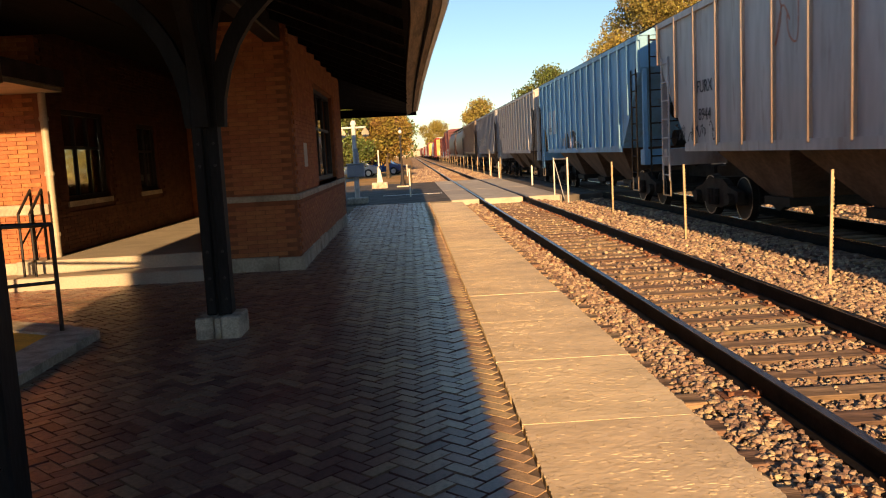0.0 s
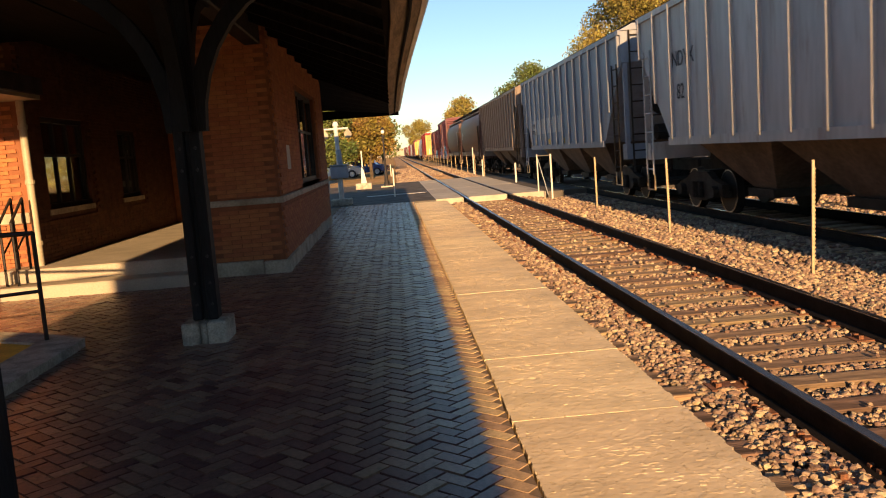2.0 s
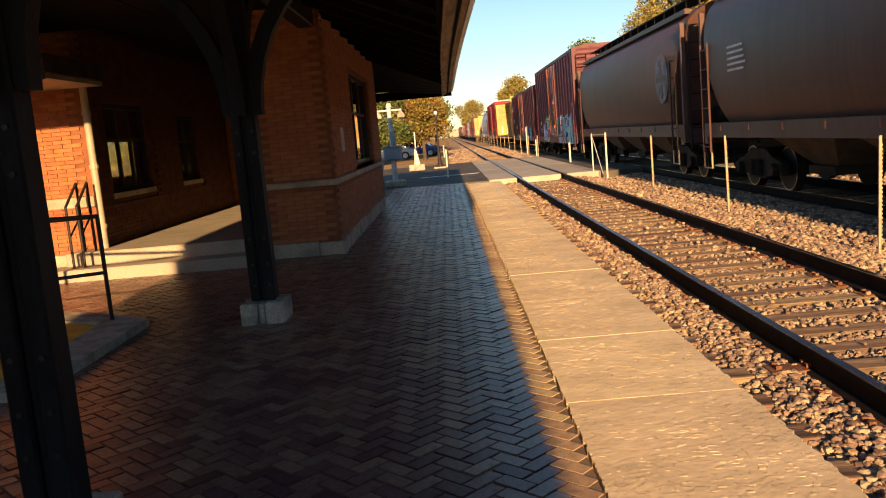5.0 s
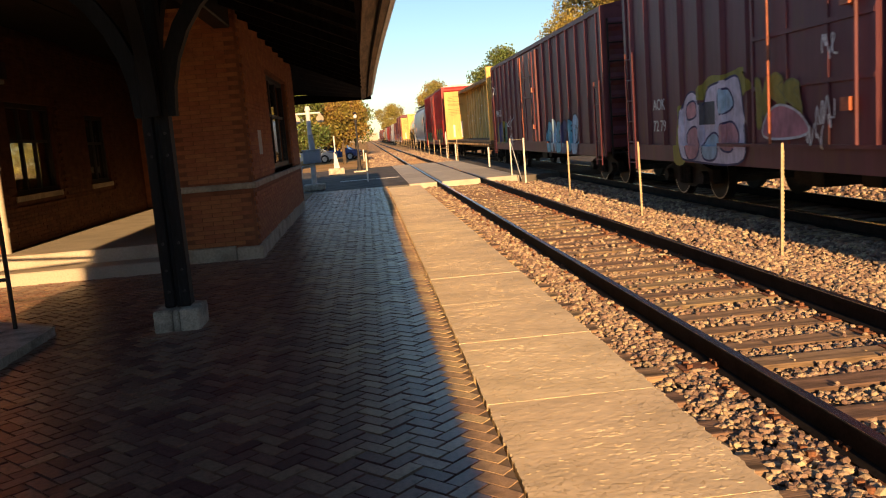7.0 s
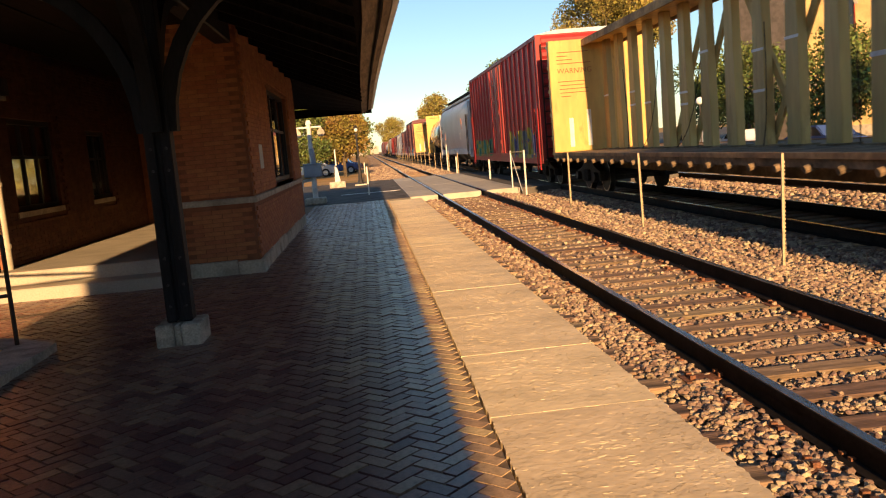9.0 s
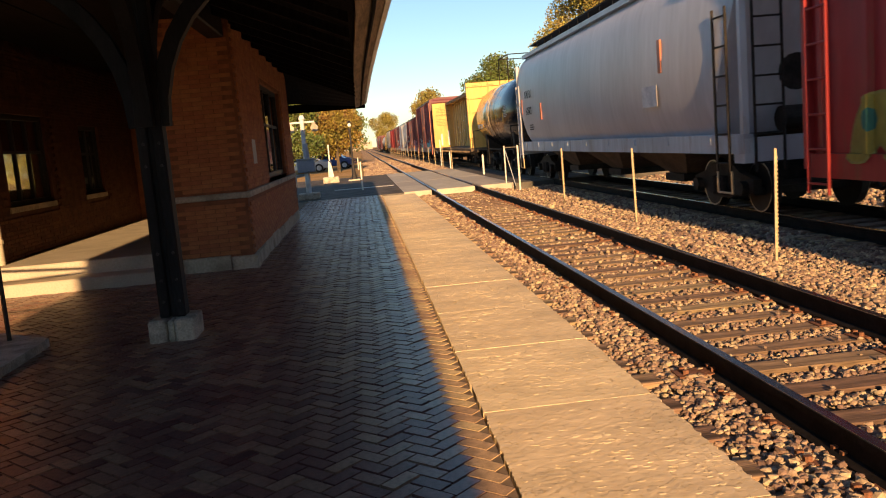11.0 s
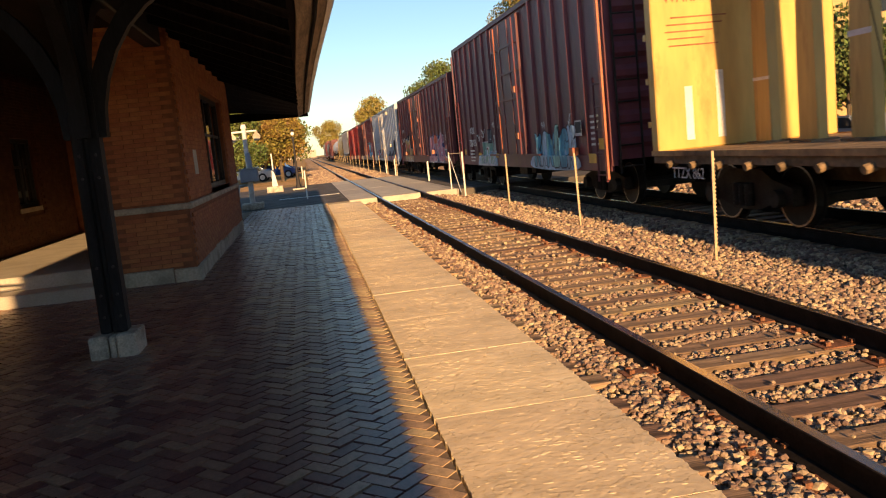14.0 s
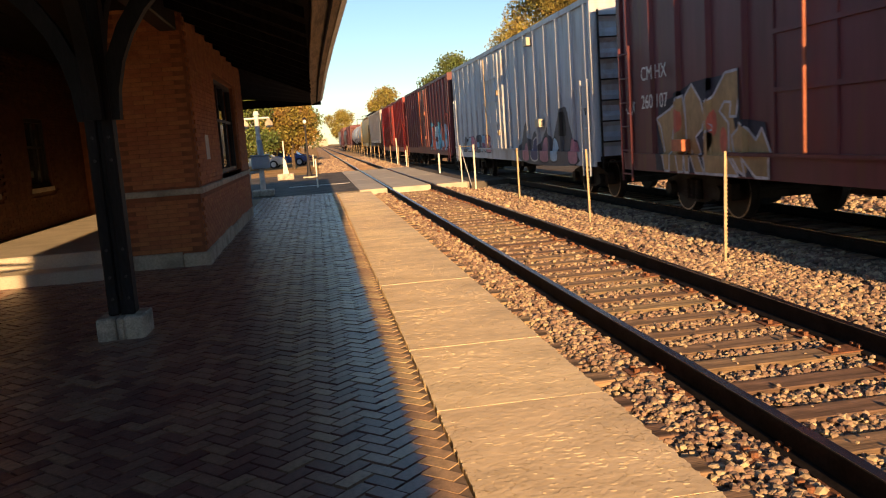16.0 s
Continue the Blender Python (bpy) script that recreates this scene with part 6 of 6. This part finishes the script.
bubble(w, 1.3, 0.1, 1.35, 2.05, (S_OLIVE,), M_OLIVELINE, 3, 3)
mural(w, 1.1, -0.1, 1.15, 1.75, [(S_ROSE, M_GLINE, True, (0, 1, 1, 6, 4, 8, 8, 6, 10, 2, 6, 0.5))])
scribble(w, -0.5, 1.5, 0.5, M_WHITETXT, 31)
scribble(w, -0.6, 2.3, 0.4, M_WHITETXT, 32)
scribble(w, -0.3, 1.2, 0.45, M_WHITETXT, 33)
side_text(w, ["AOK", "72 79"], 5.35, 1.72, 0.3, M_WHITETXT, 1.35, TXT)
solid("reflector", [(TXT - 0.002, TXT, -6.9, -6.6, 1.3, 1.6)], M_YELLOWTXT, w)
w, L = boxcar(135.4, 152.2, P_OXIDE, "brown boxcar with green and blue graffiti", 4.25, rod_m=M_ORANGEROD, door=0.4)
side_text(w, ["MWCX"], L / 2 - 1.55, 2.1, 0.4, M_WHITETXT, 1.4, TXT)
bubble(w, 7.7, 5.3, 1.0, 1.95, (S_OLIVE, S_NAVY, S_OLIVE, S_GREEN), M_DLINE, 4, 4)
for k, (yy, zz, sz) in enumerate(((4.8, 1.75, 0.7), (4.1, 1.8, 0.8), (4.5, 1.3, 0.6), (4.0, 1.1, 0.5), (7.9, 3.3, 0.6))):
    scribble(w, yy, zz, sz, M_WHITETXT, 40 + k)
bubble(w, -2.1, -5.9, 0.8, 1.85, (S_CYAN, S_SKY, S_CYAN, S_NAVY), M_DLINE, 6, 6)
w, L = centerbeam(153.6, 174.1, "faded yellow centerbeam lumber wagon, empty")
w, L = boxcar(175.7, 192.6, P_RED, "bright red boxcar with a white top end and graffiti", 4.85, ribs=19, rod_m=P_RED, roof_m=P_WHITE)
bubble(w, -2.6, -7.6, 0.97, 2.0, (S_OLIVE, S_NAVY, S_OLIVE, S_GREY), M_OLIVELINE, 7, 6)
bubble(w, 7.5, 1.9, 0.97, 1.8, (S_OLIVE, S_GREEN), M_OLIVELINE, 17, 6)
w, L = smooth_hopper(194.4, 211.7, P_SILVER, "long smooth grey hopper with a white sill", 4.3, 1.3, P_WHITE)
side_text(w, ["NAHX", "60882"], L / 2 - 2.35, 2.75, 0.36, M_BLACKTXT, 1.5, -1.66)
bars(w, L / 2 - 2.7, 1.85, 3, 0.8, M_UNDER, -1.635, 0.07, 0.03)
solid("rust_mark", [(-1.63, -1.6, 7.5, 7.6, 2.25, 2.75), (-1.635, -1.6, 4.6, 4.75, 2.0, 2.5), (-1.635, -1.6, -5.6, -5.45, 2.5, 3.1)], M_ORANGEROD, w, "orange rust streak")
solid("placard", [(-1.655, -1.65, -5.4, -4.6, 1.9, 2.3)], M_WHITETXT, w)
w, L = tank(213.0, 223.3, P_BLACK, "glossy black tank wagon")
side_text(w, ["200237"], 3.08, 2.02, 0.28, M_WHITETXT, 1.3, -1.47)
for k in range(4):
    solid("stencil_bar", [(-1.474, -1.47, 4.22 - 0.17 * k, 4.32 - 0.17 * k, 2.02, 2.22)], M_WHITETXT, w)
bars(w, -3.5, 2.75, 8, 0.8, M_WHITETXT, -1.5, 0.06, 0.02)
for yy in (2.42, -1.2, -2.9):
    solid("reflector", [(-1.49, -1.482, yy, yy + 0.08, 2.1, 2.5)], M_YELLOWTXT, w)
w, L = centerbeam(224.9, 245.2, "faded yellow centerbeam lumber wagon with loose straps")
side_text(w, ["TTZX 862"], L / 2 - 1.2, 0.7, 0.24, M_WHITETXT, 1.3, -HW + 0.01)
w, L = boxcar(247.1, 262.0, P_MAROON, "tall maroon boxcar with blue and mint graffiti", 4.85, rod_m=M_ORANGEROD, door=-0.2)
side_text(w, ["AOK", "728 075"], L / 2 - 2.4, 1.78, 0.33, M_WHITETXT, 1.25, TXT)
bars(w, L / 2 - 2.4, 1.2, 4, 1.1, M_WHITETXT)
mural(w, 4.5, 1.75, 0.76, 1.6, [
    (S_SKY, M_GLINE, False, (0, 0, 0.8, 3.6, 3.4, 4.2, 3.6, 5.4, 6.4, 5.6, 8, 4.6, 10, 5, 10, 0)),
    (S_MINT, M_GLINE, False, (2.6, 2.4, 2.6, 8.6, 5.6, 8.6, 5.6, 6.6, 4.2, 6.6, 4, 2.6)),
    (S_MINT, M_GLINE, True, (4.6, 2, 4.8, 5.6, 5.8, 6, 6.4, 4, 6, 1.6)), (S_MINT, M_GLINE, True, (6.2, 5.6, 6.4, 8.8, 7.4, 9.4, 8, 7, 7.4, 5.2)),
    (S_MINT, M_GLINE, False, (8, 5, 8.8, 10.6, 9.3, 11, 9.9, 9, 9.8, 5.4)), (S_TEAL, None, True, (1, 0.6, 1.2, 2.6, 2.2, 2.4, 2.2, 0.6))])
bubble(w, 4.3, 1.8, 0.8, 1.12, (S_SKY, S_MINT), M_GLINE, 23, 7)
mural(w, 2.94, 2.4, 1.45, 1.85, [(S_GREY, M_DLINE, False, (0, 0, 0, 10, 10, 10, 10, 0))])
for k, (yy, zz, sz) in enumerate(((3.4, 1.75, 0.36), (2.0, 1.95, 0.42), (1.95, 1.68, 0.42), (4.2, 1.62, 0.3))):
    scribble(w, yy, zz, sz, M_WHITETXT, 50 + k)
mural(w, -2.2, -5.6, 0.76, 1.85, [(S_SKY, None, True, (0, 0, 0.4, 3, 2.4, 4.4, 5, 4, 8, 4.4, 9.8, 3, 10, 0))])
bubble(w, -2.4, -5.5, 0.82, 1.75, (S_CYAN, S_SKY, S_CYAN, S_TEAL), M_DLINE, 22, 6)
for k, (yy, zz) in enumerate(((-3.2, 1.75), (-5.25, 1.78))):
    scribble(w, yy, zz, 0.35, M_GLINE, 60 + k)
bars(w, -6.75, 1.8, 6, 0.5, M_WHITETXT)
solid("placard", [(TXT - 0.002, TXT, -5.97, -5.55, 1.46, 1.78)], M_WHITETXT, w, "small white framed sign")
solid("placard_field", [(TXT - 0.005, TXT - 0.003, -5.94, -5.58, 1.52, 1.75)], M_BLACKTXT, w)
for a, b, c, d in ((-7.35, -6.92, 1.17, 1.38), (-6.71, -6.29, 0.9, 1.09), (3.82, 4.29, 1.08, 1.16), (1.5, 1.85, 1.0, 1.12), (6.3, 6.6, 1.1, 1.28)):
    solid("reflector", [(TXT - 0.002, TXT, a, b, c, d)], M_YELLOWTXT, w)
solid("placard_box", [(-HW - 0.1, -HW + 0.04, -5.55, -5.3, 1.05, 1.22)], M_ORANGEROD, w, "small rusty bracket")
for s_ in (-1, 1):
    solid("grab_post", [(-HW - 0.07, -HW - 0.03, s_ * 7.38 - 0.05, s_ * 7.38 + 0.05, 0.6, 4.6)], M_ORANGEROD if s_ < 0 else P_MAROON, w, "rust-orange corner bar")
w, L = boxcar(263.5, 280.3, P_OXIDE, "brown boxcar with pink and tan graffiti", 4.2, rod_m=M_ORANGEROD, door=1.3, door_w=3.9)
side_text(w, ["CM HX", "260 107"], L / 2 - 1.55, 2.3, 0.33, M_WHITETXT, 1.45, TXT)
mural(w, -2.2, -6.75, 0.76, 2.1, [
    (S_NAVY, None, False, (0.2, 0, 0, 6, 0.6, 9.2, 2, 8.6, 3, 9.8, 4.4, 8.2, 5.4, 10, 6.4, 8.6, 7, 9.6, 8.2, 9, 8.6, 6, 9, 0)),
    (S_RED, None, True, (3.3, 5.6, 3.4, 8.6, 4.8, 8.4, 4.8, 5.8)), (S_RED, None, True, (9.1, 1, 8.9, 4.4, 9.8, 5.6, 10.6, 4, 10.4, 1)),
    (S_ROSE, M_GLINE, True, (0.2, 1, 0, 5, 0.6, 8, 1.5, 7.4, 1.2, 5.8, 0.9, 3.4, 1.4, 4, 1.8, 2.4, 1.2, 0.2)),
    (S_ROSE, M_GLINE, True, (1.6, 0.4, 1.8, 4.2, 1.4, 7, 2.2, 8.6, 3.1, 7.4, 2.7, 5.8, 2.4, 4.4, 3.2, 3.4, 3, 0.4)),
    (S_PINK, M_GLINE, False, (3.2, 0.4, 3, 5, 2.9, 6.4, 3.4, 7.6, 3.8, 5.8, 4.6, 6.2, 5, 4.4, 4.2, 3.2, 5, 0.4)),
    (S_ROSE, M_GLINE, False, (5, 0.6, 5.2, 5, 5, 8.4, 5.9, 8.8, 6, 5.8, 6.6, 8.4, 7, 7.4, 6.3, 4.4, 7.2, 0.8, 6.2, 0.4, 5.7, 3)),
    (S_ROSE, M_GLINE, True, (6.8, 0.6, 6.6, 3, 7.6, 3.4, 7.6, 4.4, 6.8, 5.2, 6.8, 8.4, 7.8, 9.8, 8.6, 8.6, 8.6, 6.4, 8, 6, 7.8, 7, 7.5, 6, 8.6, 4.8, 9, 2.4, 8.4, 0.4)),
    (S_NAVY, None, True, (3.9, 1.8, 3.9, 2.8, 4.3, 2.8, 4.3, 1.8)), (S_NAVY, None, True, (6.9, 1.6, 6.9, 2.4, 7.2, 2.4, 7.2, 1.6)), (S_NAVY, None, True, (7.9, 2.2, 7.9, 2.9, 8.2, 2.9, 8.2, 2.2)), (S_NAVY, None, True, (1.9, 0.8, 1.9, 1.6, 2.3, 1.6, 2.3, 0.8))])
scribble(w, -6.85, 1.8, 0.45, M_WHITETXT, 71)
scribble(w, -1.75, 1.9, 0.3, M_WHITETXT, 72)
solid("placard", [(TXT - 0.002, TXT, -7.0, -6.62, 0.98, 1.34)], M_WHITETXT, w, "small white framed sign")
solid("placard_field", [(TXT - 0.005, TXT - 0.003, -6.97, -6.65, 1.05, 1.31)], M_BLACKTXT, w)
for yy, zz in ((-3.7, 1.24), (5.8, 1.2)):
    solid("vent_box", [(-HW - 0.12, -HW + 0.02, yy - 0.18, yy + 0.18, zz - 0.09, zz + 0.09)], M_ORANGEROD, w, "small rusty box on the side")
spiky_letters(w, 6.9, 3.3, 0.78, 2.2)
scribble(w, 7.9, 1.85, 0.35, M_WHITETXT, 73)
w, L = boxcar(281.9, 298.6, P_WHITE, "pale grey-white boxcar with dark graffiti", 4.2, rod_m=M_STAKE, door=1.0)
mural(w, -2.2, -7.7, 0.76, 2.1, [
    (S_GREY, None, True, (0, 0, 0.2, 5, 1, 8, 1.6, 4, 2.6, 6, 3.4, 2, 4.6, 6.6, 5.6, 4, 6.4, 8.4, 7.6, 9.6, 8.2, 4, 9, 0)),
    (S_ROSE, None, True, (0.4, 0.4, 0.6, 3.4, 1.4, 3, 1.5, 0.4)), (S_NAVY, M_GLINE, True, (2, 0.6, 2.2, 4, 3, 4.4, 3.2, 0.6)), (S_ROSE, M_DLINE, True, (3.6, 0.4, 3.9, 4, 4.7, 4.6, 5, 0.4)),
    (S_SKY, M_DLINE, True, (5.3, 0.6, 5.6, 4.4, 6.2, 3.8, 6.4, 0.6)), (S_BLACK, None, True, (6.5, 5.4, 6.6, 8.2, 7.3, 8.8, 7.5, 5)), (S_ROSE, M_DLINE, True, (8, 0.4, 8.2, 4.4, 9, 3.6, 9.2, 0.4))])
bubble(w, 6.8, 1.6, 0.97, 1.55, (S_GREY, S_SKY, S_ROSE), M_DLINE, 42, 6)
scribble(w, -7.9, 1.9, 0.3, M_BLACKTXT, 75)
for yy, zz in ((-3.6, 3.85), (-4.4, 1.75)):
    solid("vent_box", [(-HW - 0.1, -HW + 0.02, yy - 0.18, yy + 0.18, zz - 0.1, zz + 0.1)], M_CREAM, w, "small cream box on the side")
w, L = boxcar(300.0, 316.4, P_OXIDE, "oxide red boxcar with blue graffiti", 4.2, rod_m=M_ORANGEROD)
bubble(w, -2.0, -7.5, 0.97, 2.3, (S_CYAN, S_RED, S_SKY), M_DLINE, 43, 6)
w, L = boxcar(317.9, 334.5, P_RED, "red boxcar far along the train", 4.2, rod_m=P_RED)
w, L = ribbed_hopper(336, 351, P_LGREY, "pale grey ribbed covered hopper", 16)
w, L = smooth_hopper(352.5, 368, P_YELLOW, "yellow smooth covered hopper", 4.3)
w, L = tank(369.5, 383, P_WHITE, "white tank wagon far along the train")
w, L = tank(384.5, 398, P_WHITE, "white tank wagon far along the train")
w, L = boxcar(399.5, 416, P_OXIDE, "brown boxcar far along the train", 4.25)
w, L = smooth_hopper(417.5, 433, P_BROWN, "brown hopper far along the train")
w, L = boxcar(434.5, 451, P_MAROON, "maroon boxcar far along the train", 4.6)
w, L = ribbed_hopper(452.5, 468, P_SLATE, "slate grey hopper far along the train", 14)
w, L = ribbed_hopper(-13.5, 1.7, P_SLATE, "slate grey ribbed covered hopper", 16)


# ---- paving bricks in herringbone, last ----
def herringbone():
    rnd = random.Random(17)
    pave = tagged(new("pavement"), "dark red paving bricks laid in herringbone", "pavement", kind=SETTING)
    W = 0.1
    me, flush = [], []
    for rot, gap, lip in ((0, 0.0035, 0.004), (1, 0.0035, 0.004), (0, 0.0012, 0.0025), (1, 0.0012, 0.0025)):
        bm = bmesh.new()
        box(bm, gap, 2 * W - gap, gap, W - gap, -0.05, 0.0)
        for v in bm.verts:
            if v.co.z > -0.01:
                v.co.x += lip if v.co.x < W else -lip
                v.co.y += lip if v.co.y < W / 2 else -lip
        if rot:
            for v in bm.verts:
                v.co.x, v.co.y = v.co.y, v.co.x
            bmesh.ops.reverse_faces(bm, faces=bm.faces)
        bmesh.ops.rotate(bm, verts=bm.verts, cent=(0, 0, 0), matrix=Matrix.Rotation(math.pi / 4, 3, "Z"))
        if len(me) == 2:
            flush.append([v.co.copy() for v in bm.verts])
            bm.free()
        else:
            me.append(to_mesh("paving_brick", bm, M_BRICK))
    base = [[v.co.copy() for v in m.vertices] for m in me]
    faces = [[tuple(f.vertices) for f in m.polygons] for m in me]
    V, F, V2, F2, made = [], [], [], [], 0
    c = math.sqrt(0.5)
    for a in range(-20, 420):
        for b in range(-50, 20):
            for k, (u, v) in enumerate(((a + 2 * b, a - 2 * b), (a + 2 * b, a - 2 * b + 1))):
                x, y = (u - v) * W * c, (u + v) * W * c
                if not (-8.5 < x < 0.56 and 2.0 < y < 27.15):
                    continue
                if (x < -4.2 and not 8 < y < 12.3) or (x < -5.9 and y > 12.2):
                    continue
                if (-5.7 < x < -1.9 and y > 12.3) or (x < -1.9 and 12.3 < y < 20.3):
                    continue
                z = rnd.uniform(-0.004, 0.003)
                pts = [p + Vector((x, y, z + rnd.uniform(-0.0015, 0.0015))) for p in base[k]]
                mx = max(p.x for p in pts)
                if mx > 0.47:
                    pts = [p + Vector((x, y, rnd.uniform(-0.0004, 0.0004))) for p in flush[k]]
                if made < 300 and x > -0.7 and 2.5 < y < 7.6 and mx < 0.47:
                    put("paving_brick", me[k], pave, (x, y, z))
                    made += 1
                    continue
                if mx > 0.47:
                    n = len(V2)
                    V2 += [(min(p.x, 0.553), p.y, p.z) for p in pts]
                    F2 += [tuple(i + n for i in f) for f in faces[k]]
                    continue
                n = len(V)
                V += [(min(p.x, 0.553), p.y, p.z) for p in pts]
                F += [tuple(i + n for i in f) for f in faces[k]]
    rest = bpy.data.meshes.new("paving_bricks")
    rest.from_pydata(V, [], F)
    rest.materials.append(M_BRICK)
    o = new("paving", rest)
    o.parent = pave
    tagged(o, kind="stuff")
    edge = bpy.data.meshes.new("border_bricks")
    edge.from_pydata(V2, [], F2)
    edge.materials.append(M_SUNBRICK)
    o = new("border_paving", edge)
    o.parent = pave
    tagged(o, "paving bricks along the concrete slabs, coloured tan for sunlight", kind="stuff")


herringbone()
brick_wall(west_front, (-11, 12.4), (1, 0), 5.58, 0.3, 3.7, 0, seed=2)
brick_wall(bay_front, (-2.75, 12.1), (1, 0), 1.05, 0.22, 3.7, 120, holes=[(-1, 2, 1.0, 1.13)], seed=3)
brick_wall(bay_side, (-1.7, 12.1), (0, 1), 8.5, 0.22, 3.7, 300, holes=[(3.0, 6.6, 1.1, 3.0), (-1, 9, 1.0, 1.13)], seed=4, out=(1, 0))
brick_wall(porch_left, (-5.4, 12.42), (0, 1), 7.8, 0.36, 3.7, 0, holes=[(0.6, 2.6, 1.0, 2.7), (4.1, 5.5, 1.0, 2.6)], seed=5, out=(1, 0), clay=M_SHADEBRICK)


def motions():
    for w, y in WAGONS:
        walk(w, [(t, pose(TRACK_X, y - SPEED * t, 0)) for t in range(0, 17, 2)])


motions()
